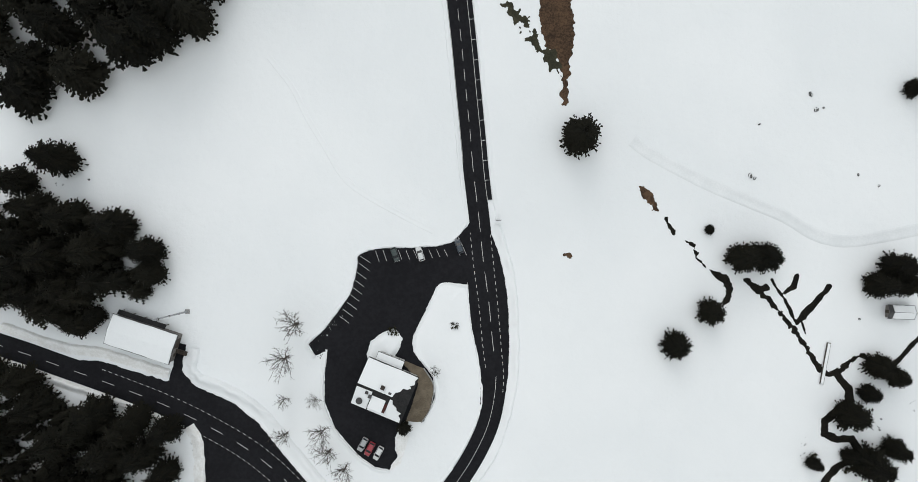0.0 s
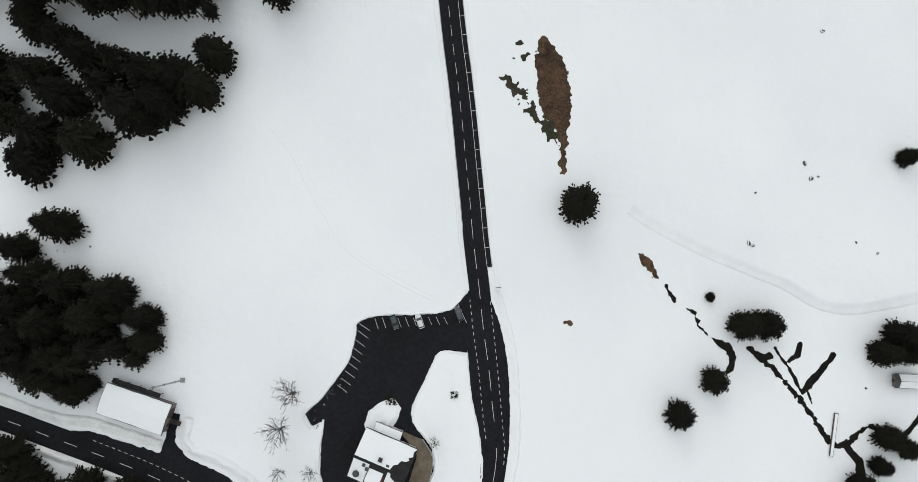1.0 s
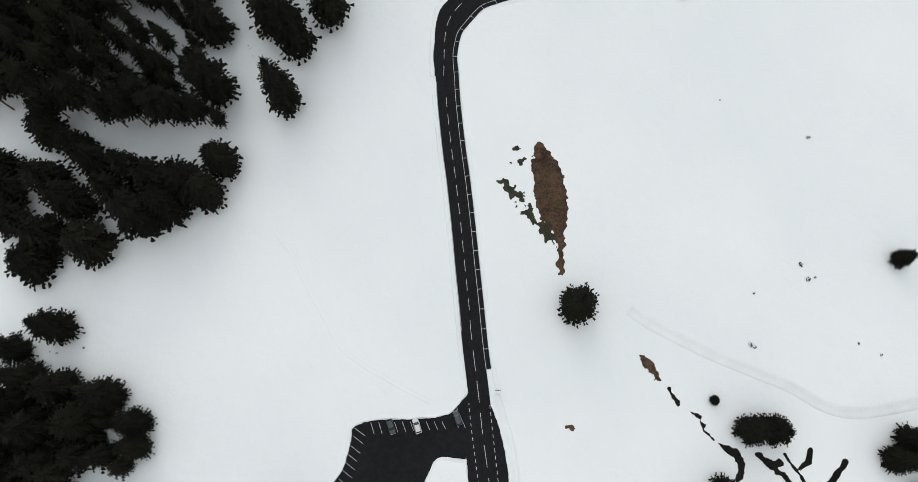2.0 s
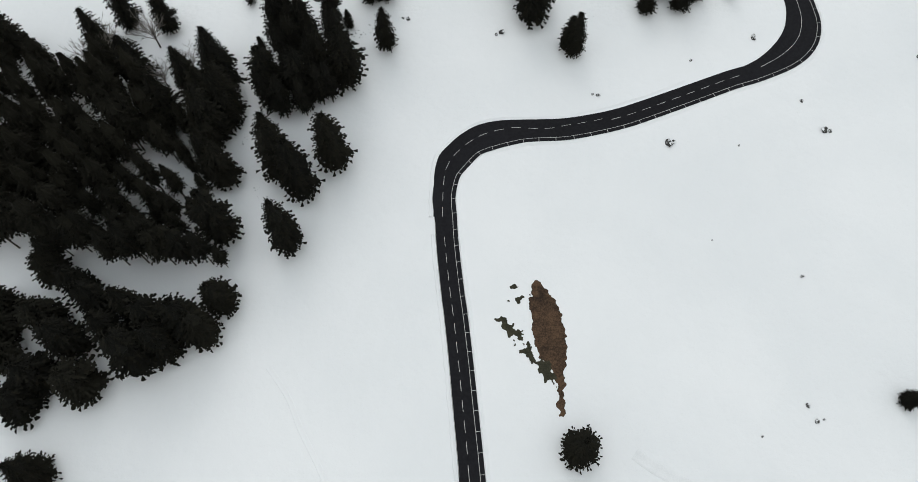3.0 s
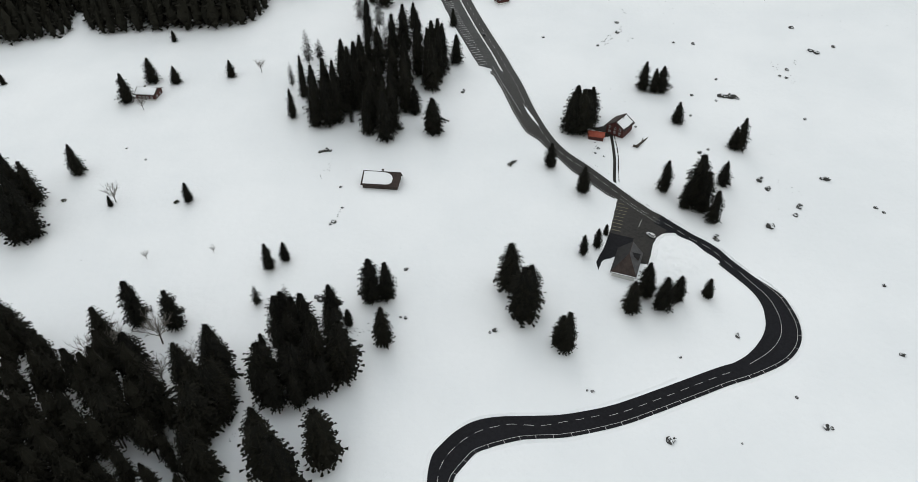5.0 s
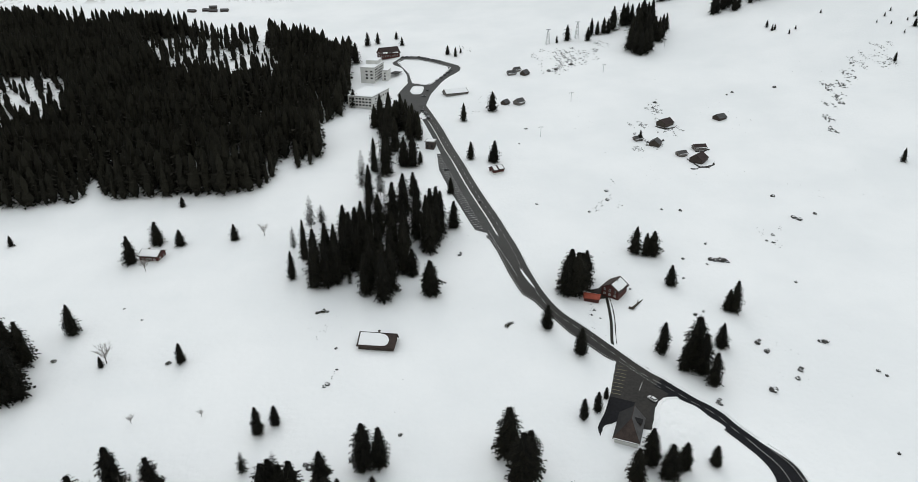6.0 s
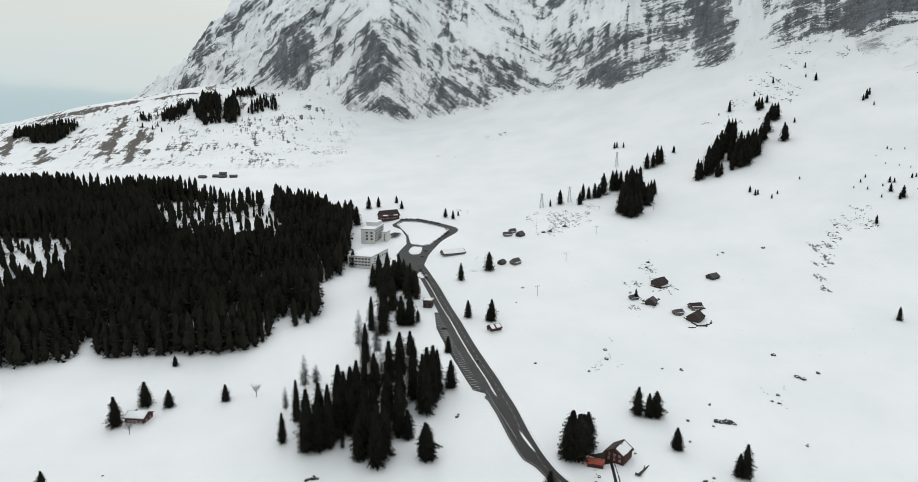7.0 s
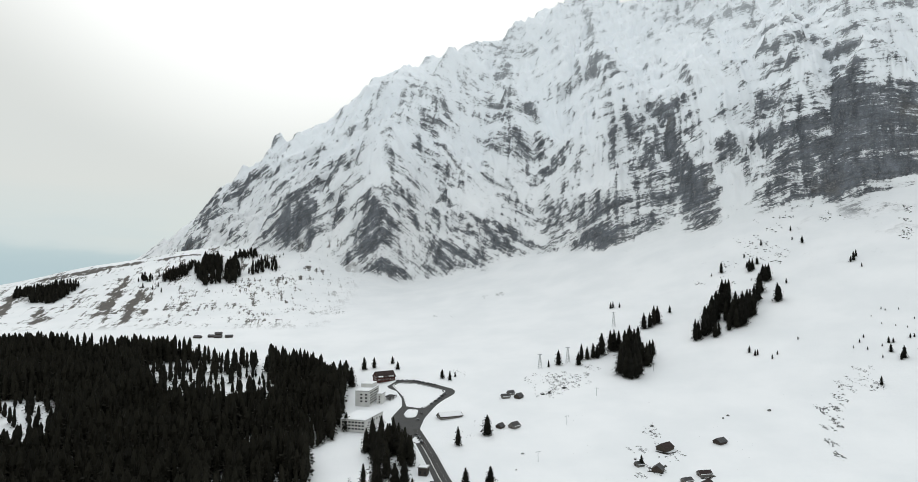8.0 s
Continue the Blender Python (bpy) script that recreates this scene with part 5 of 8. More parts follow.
# spruces along the near wood's edge and round the bends
plant([(-32.4, 176.7, 22), (-39.1, 199, 25), (-33.1, 200.4, 22), (-53.7, 189.1, 21), (-47.3, 186.6, 10), (-60, 152, 31), (-53.5, 160, 30), (-45.5, 161, 29), (-72, 154, 29), (-70.5, 176, 29),
       (-57.5, 115.5, 33, 6.4), (-64, 121, 32, 6.0), (-67.5, 128, 29, 5.4), (-47.8, 127.5, 29, 6.6), (-59.5, 95, 32, 5.6), (-92.3, 145, 29), (-106.5, 143, 28), (-86.5, 143, 31, 5.6), (-90, 158, 29), (-98, 150, 30), (-88, 121, 27, 4.6), (-103, 158, 24), (-95, 168, 22), (-121, 160, 27), (-130.8, 186, 26), (-116.1, 185, 22), (-136.6, 172, 27), (-171, 173, 29)])
plant([(-86.5, 197.5, 12), (-71.5, 190, 20), (-63.5, 170, 26)], style="thin")
plant([(-86, 217.5, 16), (-80, 223.1, 11.5), (-135.1, 263.3, 12.5), (-172.1, 260.2, 7), (-214, 243, 17), (-226, 246, 22), (-232, 262, 28), (-203.3, 235.6, 31, 6.5), (-198.8, 238.6, 30, 6.5), (-206.9, 246.8, 31, 6.5)])
plant([(21.8, 190, 30), (17.6, 206, 27), (25, 196, 25), (38, 174.5, 22), (36.2, 176.5, 18), (66.1, 194, 18), (73.2, 202, 20), (78.9, 195, 19), (86.2, 200, 14.5), (99.1, 202, 11), (51.1, 227, 12), (57.8, 231.5, 11.5), (63, 239.5, 7),
       (42.3, 290, 15.5), (56.3, 270, 16), (-19, 322, 22), (95.6, 270.5, 19), (115, 328.5, 14), (107.5, 260.5, 30), (102.8, 258, 17), (113.3, 248.5, 19), (125.4, 275, 15), (141.9, 304, 20), (110, 256, 24), (139, 305, 14)])
# the copse by the pass road
plant([(-98.1, 335.8, 19.5, 3.1), (-95, 356.2, 28.5, 3.6), (-82.9, 326.7, 32, 5.7), (-85.4, 339.5, 32, 5.8), (-76.6, 328.2, 32, 5.7), (-80, 347, 32, 5.9), (-72.1, 330.7, 32, 4.9), (-74.4, 344.5, 32, 5.1), (-68.6, 339.9, 32, 5.8), (-72.9, 367.8, 32, 6.2), (-62.3, 343.5, 32, 5.9), (-65.4, 365.5, 32, 6.2), (-54.1, 319.6, 28.5, 4.8), (-51.7, 325.9, 32, 5.6), (-53.8, 343.9, 32, 5.9), (-43.8, 313.6, 32, 5.5), (-44.9, 323.6, 32, 5.6), (-40.6, 322.8, 32, 5.6), (-42.3, 340.7, 32, 5.8), (-34.9, 341.6, 32, 5.1), (-36, 355.9, 32, 5.2), (-29.7, 339.9, 18.5, 4.3), (-49.7, 346.8, 32, 5.9), (-53.7, 382.8, 32, 6.4)], label="dark spruce crowded in the copse by the road")
plant([(-42.7, 359.6, 32, 6.1), (-46.3, 398.9, 32, 6.6), (-37.1, 369.7, 32, 6.2), (-40.5, 412.1, 32, 6.8), (-29.8, 379.8, 32, 5.1), (-31.1, 400.6, 32, 5.3), (-60.2, 387.5, 32, 4.3), (-64.9, 426.1, 32, 4.6), (-67.8, 478.3, 29.5, 4.1), (-36, 439.7, 19.5, 4.7), (-20.7, 364.2, 32, 6.1), (-21.8, 389.8, 32, 6.5), (-17.5, 376, 32, 5.9), (-18.1, 392.3, 32, 6.1), (-23.4, 368.8, 32, 4.5), (-24, 381.4, 32, 4.7), (-15.3, 386.6, 32, 5.1), (-6.9, 393.8, 20.5, 4.9), (-9.7, 443.5, 13, 3.1), (-46.5, 488.7, 25.5, 6.1), (-39.7, 488.3, 27.5, 6.2), (-34.3, 496.3, 10.5, 2.5), (-55.8, 517.1, 32, 6.5), (-58.4, 473, 32, 6.6)], label="dark spruce crowded in the copse by the road")
plant([(-61.6, 504.4, 32, 6.9), (-74.1, 576.4, 31, 5.9), (-64.3, 555.1, 32, 6.9), (-66.5, 577.4, 32, 7.1), (-45.8, 541.9, 32, 5.6), (-38.4, 541.5, 27, 4.5), (-55.9, 575.4, 31, 5.9), (-18, 320.1, 22.5, 5.4), (-60.5, 355.9, 32, 5.6), (-62.8, 373.1, 32, 5.8), (-66.7, 349.8, 32, 5.6), (-68.2, 360.2, 32, 5.7)], label="dark spruce crowded in the copse by the road")
plant([(-104.8, 369.2, 16.5, 2.5), (-99.1, 394.5, 24.5, 3.9), (-93.4, 400.7, 14.5, 3.5), (-64.3, 329.7, 13, 1.9), (-72.9, 449.5, 32, 4.4), (-59.3, 440.3, 32, 4.3), (-50, 390.4, 32, 4.3)], style="thin", label="slender half-bare spruce at the edge of the copse")
# by the hotel
plant([(-104.8, 625, 19), (-78.5, 571, 23), (-65.4, 546, 29), (-52, 564, 25), (-40.8, 550, 24), (-59.8, 565, 29), (-75.8, 593, 21), (-70, 556, 26), (-46, 575, 22), (-119, 843, 18), (-107.4, 851, 15), (-86.1, 871, 11), (-76.8, 842, 11.5),
       (-19.9, 794, 12), (-10.7, 786, 12), (-4.6, 799, 7), (-123.4, 773, 25), (-133.1, 792, 28), (-141.2, 799, 26), (-144.1, 775, 27), (-60, 585, 22), (-53, 592, 20), (-66, 574, 24)])
# dark spruces at the lower edge of the snowfield
plant([(-93.7, 65.1, 30, 6.4), (-84.6, 65.6, 28, 6.4), (-114.2, 71.5, 25, 5.3), (-129.9, 67.2, 22, 6.2), (-99, 55.2, 30, 6.7), (-91.9, 58.8, 27, 5.1), (-115, 47.6, 20, 6.7), (-128.8, 49.7, 20, 6.8), (-146, 72, 18, 5.4), (-133, 83.7, 18, 5.5),
       (-132, 41.8, 17, 6.7), (-81.3, 63.9, 23, 5.2), (-78.1, 74.4, 19, 5.6), (-107, 62, 26, 5.6), (-121, 60, 24, 6), (-103, 70, 26, 5), (-140, 55, 22, 6), (-143, 64, 22, 6), (-122, 78, 22, 5)], label="bushy dark spruce at the edge of the snowfield")
# single trees on the left meadow
plant([(-193.4, 424, 8.5), (-197.7, 351.5, 20), (-190.7, 374, 17), (-176.1, 373, 12), (-144.3, 380, 12), (-281.2, 372, 8)], girth=1.15)
# right of the pass road and up the slope
plant([(-0.8, 585.5, 18, 4.2), (25.5, 610, 20, 6.4), (4.9, 503, 15.5, 3.8), (23.2, 496.5, 19, 4.8), (20.5, 498, 10), (102.9, 363, 19), (108.6, 360.5, 16), (112.8, 360.5, 17.5), (55.8, 320, 26), (61.2, 320, 28), (68.2, 333, 21), (58.5, 325, 27), (64.5, 326, 24),
       (325.8, 477, 12), (144.6, 535, 10), (414.1, 659, 10)])
slope_trees = []
slope_trees += [(110.1, 825.6, 10.4), (123.3, 832.1, 20.9), (146.9, 826.3, 17.8), (154.2, 846, 22.8), (161.7, 846.8, 18.2), (169.6, 849.5, 21.4), (174.6, 848.5, 19.8), (182.9, 859.4, 30.9), (196.8, 871.3, 29.7), (201.2, 870.3, 31), (207.9, 873, 27.5), (187.1, 778.1, 31), (195.9, 810.1, 32.6), (190.7, 765.5, 31), (210.7, 840.5, 34.1), (194.1, 758.3, 31), (217.3, 843.2, 34.5), (200.1, 763.2, 31), (217.8, 826, 33.6), (207.4, 773, 31), (219.8, 814.8, 33), (219.5, 802.1, 31), (223.5, 798.9, 31), (230.2, 809.9, 30.5), (241.5, 836.7, 22.5), (241.7, 905.1, 20.3), (260.7, 944.7, 25.5), (269.5, 946.6, 23.8), (277.2, 953, 31), (283.6, 957.5, 27.6)]
slope_trees += [(310.3, 986, 12.4), (239.9, 1059.1, 11.4), (243.8, 1060.3, 12.4), (252.6, 1054.2, 9.5), (194.9, 793.3, 31), (211.4, 855.2, 33.4), (200.1, 792, 31), (221.7, 871.8, 34.2), (206.4, 794.8, 31), (223.7, 856.4, 33.4), (211.3, 797.8, 31), (224.1, 841.4, 33)]
slope_trees += [(304.9, 864.8, 31), (309.7, 867.5, 27.3), (320, 874.8, 31), (332.5, 905.3, 32.4), (327, 883.3, 31), (336, 904.1, 32), (331.9, 885.9, 23.9), (330.5, 864.4, 23.3), (337.5, 870.7, 19.6), (344.3, 914.3, 31), (354.2, 936.9, 32.1), (350.6, 916.3, 31), (364.4, 948.4, 32.4), (367.5, 938.5, 31), (387.5, 985.4, 32.6), (374.9, 944.4, 31), (391.2, 981.8, 32.5), (382.3, 952.5, 31), (394.9, 980.3, 32.2), (353.4, 877.8, 27.6), (361.4, 887.9, 31), (370.3, 906.6, 32), (364.4, 880.2, 31), (370.6, 882, 31), (378.9, 898.7, 31.9), (376.8, 883.9, 31), (389.3, 910, 32.2), (397.7, 939.7, 25.4), (390.4, 900.6, 31), (401.3, 922.7, 32.1)]
slope_trees += [(396.7, 902.4, 31), (411.1, 931.8, 32.3), (421.5, 942.9, 31), (433.5, 966.5, 32.1), (456.7, 1004.9, 27.2), (457.8, 997.7, 28.8), (464, 1001.5, 27.1), (435.4, 967.9, 30.5), (439.5, 923.6, 29.1), (444.8, 927.9, 20.9), (456, 1049.2, 23.7), (461.5, 1051.1, 20.9), (475.1, 1064.8, 14.4), (509.6, 1125.5, 12.2), (423.1, 1077.9, 21.4), (407.6, 1079.5, 5.8), (475.6, 971.6, 8.8), (356.5, 922.9, 31), (365.8, 943.5, 32), (362.4, 909.7, 31), (375.1, 937.8, 32.3), (374.3, 909.4, 31), (384.1, 929.8, 32), (381.5, 913.2, 31), (385.4, 898.3, 31), (397.9, 924.1, 32.2), (341.1, 897.9, 31), (471.3, 1103.5, 8), (459.3, 1065.2, 11.5)]
slope_trees += [(571.8, 967.6, 15.7), (566.6, 966.1, 10.5), (580.5, 976.4, 12.3), (568, 942, 6.8), (344.6, 796.6, 10), (346.2, 784.7, 8.5), (349.4, 785.5, 7.8), (357.4, 766.1, 6.9), (367.7, 775.2, 5.6), (405.8, 803, 5.1), (452, 757.2, 5.4), (461.9, 765.8, 5.5), (439.6, 747.6, 4), (448.9, 737.2, 4.6), (474.6, 741, 8), (463.9, 720.7, 10.4), (478.3, 738.7, 6.6), (449.7, 712.3, 5.1), (465.8, 702.1, 15.1), (461.4, 700, 8.8), (465, 737.2, 4), (497.2, 738.8, 6.6), (510.1, 762.4, 3.4), (501.5, 738.4, 5.3), (555.9, 1080.8, 13.7), (566.5, 1139.6, 10.3), (551.9, 1105.1, 7), (517.6, 821.1, 4.4), (518.9, 815.4, 3.7), (530.5, 808, 3.6)]
slope_trees += [(504.2, 773.7, 2.8), (498.9, 810.9, 2.9), (495.9, 786.2, 2.8), (528.5, 777.4, 3.5)]
# broad single spruces by the stream, seen from above
plant([(31.2, 30.9, 18, 6.6), (78.5, -3.8, 15, 5.2), (84.8, -3.7, 15, 5.1), (69.9, -19.8, 12, 4.4), (59.9, -29.9, 12, 4.8), (70, 4.3, 4, 1.7), (117.8, -11.2, 15, 4.6), (122.6, -5.7, 16, 5.0), (125.4, -10.5, 15, 4.4), (110.8, -49.3, 13, 5.4),
       (116.4, -43.1, 9, 3.3), (119, -34.9, 12, 4.6), (124, -38.1, 10, 3.6), (116, -63.2, 16, 6.4), (123.4, -59, 12, 4.0), (101, -63.9, 8, 2.5), (111.2, -61.7, 8, 2.8), (128, 46, 10, 3.4), (-19.6, -55.8, 8, 2.3)], style="broad")
# tall spruces with bare stems above the open lane, and two at the corner of the wood
plant([(-111.8, 88, 27, 4.4), (-105.6, 88.8, 28, 4.6), (-96.7, 88.2, 27, 4.4), (-89.9, 87.8, 26, 4.2), (-107.6, 90.5, 27, 4.2), (-93.6, 89.6, 27, 4.4), (-131.3, 91.1, 24, 4.2), (-132.1, 87.3, 22, 4.0), (-84.2, 88.4, 25, 4.0), (-79.3, 87.4, 16, 2.6), (-125.5, 92.6, 27, 4.4), (-120.1, 93.8, 28, 4.6), (-101, 92, 29, 4.6)], style="tall", label="tall spruce with a long bare stem in the snow")
plant([(-84.2, 120, 23.5, 5.5), (-81.5, 98.5, 32, 6.4), (-90.4, 136, 32, 6.6), (-86, 146, 31, 6.4), (-214, 259, 33, 7.5), (-224, 259, 31, 7), (-198.4, 285, 19, 4.6), (-209, 262, 26, 6)])
# the dark stand beside the lower road
plant([(-118, 5.2, 22, 6.6), (-104, 2.9, 21, 6.2), (-95.3, -4.1, 19, 5.2), (-110, -4.3, 23, 6.6), (-123, -6.1, 23, 6.8), (-128, 8, 21, 6.0), (-120, -15.7, 20, 5.6), (-94.5, -10.6, 17, 4.6), (-116, -26, 14, 4.8), (-112.2, -23.6, 10, 3.4), (-122.5, 22.8, 20, 6.2),
       (-133, -43, 19, 6.0), (-110, -52, 20, 6.0), (-119.5, -59.4, 22, 6.8), (-98.5, -53.4, 15, 4.8), (-89.5, -56.8, 17, 5.0), (-105, -62.6, 21, 6.4)], style="broad")
plant([(-131, -9.5, 20, 7.0), (-129.5, -17.5, 18, 6.2), (-138, -14, 20, 7.0), (-121, -22.5, 15, 5.2), (-113, -56, 20, 5.6), (-101, -57, 19, 5.4), (-127, -50, 20, 5.8), (-96, -64, 19, 5.6), (-142, -42, 20, 6), (-131, -2, 21, 6), (-134, 16, 19, 5.5), (-90, -70, 17, 5), (-108, -74, 20, 6), (-124, -72, 20, 6), (-140, -60, 20, 6)], style="broad")
plant([(-109, -13, 18, 5.6), (-116, -18, 17, 5.0), (-103, -13, 16, 4.6), (-126, -22, 17, 5), (-98, -16, 12, 3.6)], style="thin", label="sparse half-bare spruce tree in the snow")


def wood(polygon, spacing, low, high, seed, clearings=(), shake=0.42):
    """Spruces strewn over a polygon on a shaken hexagonal lattice, about spacing apart."""
    rnd = np.random.RandomState(seed)
    p = np.array(polygon, float)
    (x0, y0), (x1, y1) = p.min(0), p.max(0)
    gx, gy = np.meshgrid(np.arange(x0, x1, spacing), np.arange(y0, y1, spacing * 0.866), indexing="ij")
    gx = gx + 0.5 * spacing * (np.arange(gx.shape[1]) % 2)
    gx, gy = (g + rnd.uniform(-shake, shake, g.shape) * spacing for g in (gx, gy))
    keep = inside(polygon, gx, gy) > 0
    for c in clearings:
        keep &= inside(c, gx, gy) < 0
    tall = low + (high - low) * np.clip(0.5 + 0.75 * fbm(gx / 45, gy / 45, 2, seed) + rnd.uniform(-0.4, 0.4, gx.shape), 0, 1)
    return [tuple(float(v) for v in q) for q in zip(gx[keep], gy[keep], tall[keep])]


# the near wood: lower rows with tall bare stems, an open lane, then the dense stand
NEAR = [(-140, 92), (-112, 92), (-92, 90), (-80, 100), (-84, 118), (-90, 140), (-108, 146), (-134, 166), (-172, 168), (-200, 150), (-196, 100)]
MID = [(-78, 146), (-74, 178), (-62, 186), (-46, 176), (-42, 158), (-50, 146), (-64, 142)]


def forest_mesh(name, spots, seed, label, boughs=110, low=0.12, twigs=3, slim=(0.18, 0.23), stems=False, wide=0.36, hang=0.05, blunt=0.0):
    """Many spruces too close together to count, in one mesh."""
    rnd = random.Random(seed)
    kinds = [spruce_crown(rnd, boughs, low, twigs, ragged=0.5, wide=wide, hang=hang, rows=8 if stems else 5, blunt=blunt) for _ in range(6)]
    kinds = [(np.array(v), f) for v, f in kinds]
    V, F, base = [], [], 0
    stem_v, stem_f = [], []
    at = np.array(spots)
    floor = ground(at[:, 0], at[:, 1]) - 0.5
    for (x, y, h), z in zip(spots, floor.tolist()):
        v, f = kinds[rnd.randrange(6)]
        a, r = rnd.random() * 6.28, h * rnd.uniform(*slim)
        c, s = math.cos(a), math.sin(a)
        V.append(np.column_stack([x + r * (v[:, 0] * c - v[:, 1] * s), y + r * (v[:, 0] * s + v[:, 1] * c), z + h * v[:, 2]]))
        F += [tuple(i + base for i in q) for q in f]
        base += len(v)
        if stems:
            k = len(stem_v)
            for zz, rr in ((0, 0.3), (h * 0.6, 0.16)):
                stem_v += [(x + rr * math.cos(6.283 * i / 6), y + rr * math.sin(6.283 * i / 6), z + zz) for i in range(6)]
            stem_f += [(k + i, k + (i + 1) % 6, k + 6 + (i + 1) % 6, k + 6 + i) for i in range(6)]
    ob = mesh_object(name, np.vstack(V).tolist(), F, NEEDLES)
    tagged(ob, label, "forest", kind="stuff")
    if stems:
        mesh_object("trunk", stem_v, stem_f, BARK, ob)
    return ob


stand = wood(NEAR, 6.9, 15, 33, 3, [[(-150, 138), (-128, 132), (-122, 141), (-146, 150)], [(-118, 122), (-106, 116), (-102, 124), (-114, 131)], [(-190, 118), (-168, 112), (-164, 122), (-186, 130)]])
forest_mesh("spruce_wood", [q for q in stand if q[1] >= 106], 4, "dense dark spruce wood above the open lane", 240, 0.28, 4, (0.125, 0.175), True, 0.20, 0.025, 0.8)
forest_mesh("spruce_wood", [q for q in stand if q[1] < 106], 5, "row of tall spruces with long bare stems", 300, 0.36, 4, (0.14, 0.19), True, 0.20, 0.025, 0.8)
forest_mesh("spruce_wood", wood(MID, 7.6, 19, 32, 8), 9, "dense clump of dark spruces above the road", 300, 0.22, 4, (0.13, 0.18), True, 0.20, 0.025, 0.8)
forest_mesh("spruce_thicket", wood([(-149, -43), (-132, -44), (-120, -51), (-104, -55), (-106, -69), (-98, -74), (-99, -88), (-150, -89)], 5.0, 9, 17, 31), 32, "dark young spruces packed below the side road", 70, 0.05, 4, (0.24, 0.30), True, 0.2)
forest_mesh("spruce_thicket", wood([(-149, 9), (-125, 9), (-108, 5), (-101, -6), (-104, -11), (-114, -20), (-127, -18), (-149, -20)], 5.4, 9, 16, 33), 34, "dark young spruces filling the stand above the side road", 70, 0.05, 4, (0.22, 0.28), True, 0.2)
BIG = [(-330, 418), (-292, 424), (-263, 437), (-228, 433), (-190, 441), (-173, 440), (-148, 450), (-130, 480), (-114, 496), (-124, 560), (-124, 580), (-112, 596), (-112, 640), (-118, 690), (-124, 720), (-130, 768), (-160, 800), (-225, 850), (-392, 910), (-620, 950), (-760, 900), (-700, 700), (-560, 560), (-420, 440)]
NOTCHES = [[(-197, 449), (-182, 456), (-202, 493), (-210, 490)], [(-174, 467), (-159, 472), (-178, 514), (-185, 511)], [(-262, 423), (-248, 431), (-272, 463), (-279, 459)], [(-141, 466), (-126, 471), (-138, 498), (-146, 496)]]
GAPS = [[(-540, 720), (-428, 715), (-370, 628), (-352, 572), (-417, 562), (-470, 600)], [(-412, 862), (-371, 881), (-243, 861), (-205, 747), (-191, 690), (-217, 676), (-284, 700), (-334, 726)]]
forest_mesh("spruce_forest", wood(BIG, 7.2, 17, 36, 11, GAPS + NOTCHES) + wood(GAPS[0], 17, 12, 27, 13, (), 1.3) + wood(GAPS[1], 16, 12, 28, 14, (), 1.3), 12, "dense dark spruce forest on the valley floor", 28, 0.06, 2, (0.17, 0.25), False, 0.5, 0.08, -0.7)
HILL_WOODS = [(7.5, 13, 22, [(-932, 1394), (-892, 1389), (-856, 1340), (-804, 1325), (-811, 1380), (-817, 1442), (-846, 1455), (-897, 1446), (-962, 1454)]), (8, 11, 17, [(-692, 1442), (-658, 1438), (-674, 1468), (-696, 1468)]),
              (7.5, 12, 21, [(-641, 1436), (-620, 1431), (-600, 1470), (-607, 1548), (-625, 1566), (-636, 1499), (-648, 1467)]), (8, 15, 29, [(-585, 1478), (-546, 1420), (-511, 1429), (-534, 1514), (-568, 1590), (-604, 1590), (-590, 1534)])]
HILL_WOODS += [(8.5, 14, 25, [(-506, 1437), (-480, 1433), (-483, 1481), (-530, 1590), (-538, 1557), (-525, 1499)]), (9, 13, 22, [(-532, 1592), (-479, 1593), (-505, 1643), (-546, 1650)]),
              (9.5, 12, 22, [(-470, 1479), (-446, 1484), (-457, 1554), (-473, 1554), (-473, 1508)]), (10.5, 11, 20, [(-466, 1562), (-432, 1577), (-410, 1509), (-413, 1477), (-441, 1535), (-435, 1484), (-450, 1517)])]
forest_mesh("spruce_grove", slope_trees, 41, "groups of dark spruces climbing the open slope", 90, 0.05, 3, (0.20, 0.29), True, 0.36, 0.08, -0.5)
hill_wood = [(-664, 1404, 13), (-637, 1390, 11), (-633, 1407, 13), (-612, 1375, 12), (-659, 1469, 12), (-429, 1599, 10), (-426, 1620, 7)]
for k, (gap, low, high, outline) in enumerate(HILL_WOODS):
    hill_wood += wood(outline, gap, low, high, 16 + k)
forest_mesh("hillside_wood", hill_wood, 20, "dark spruce clumps on the grassy shoulder", 24, 0.05, 2, (0.22, 0.30), False, 0.5, 0.10, -0.5)


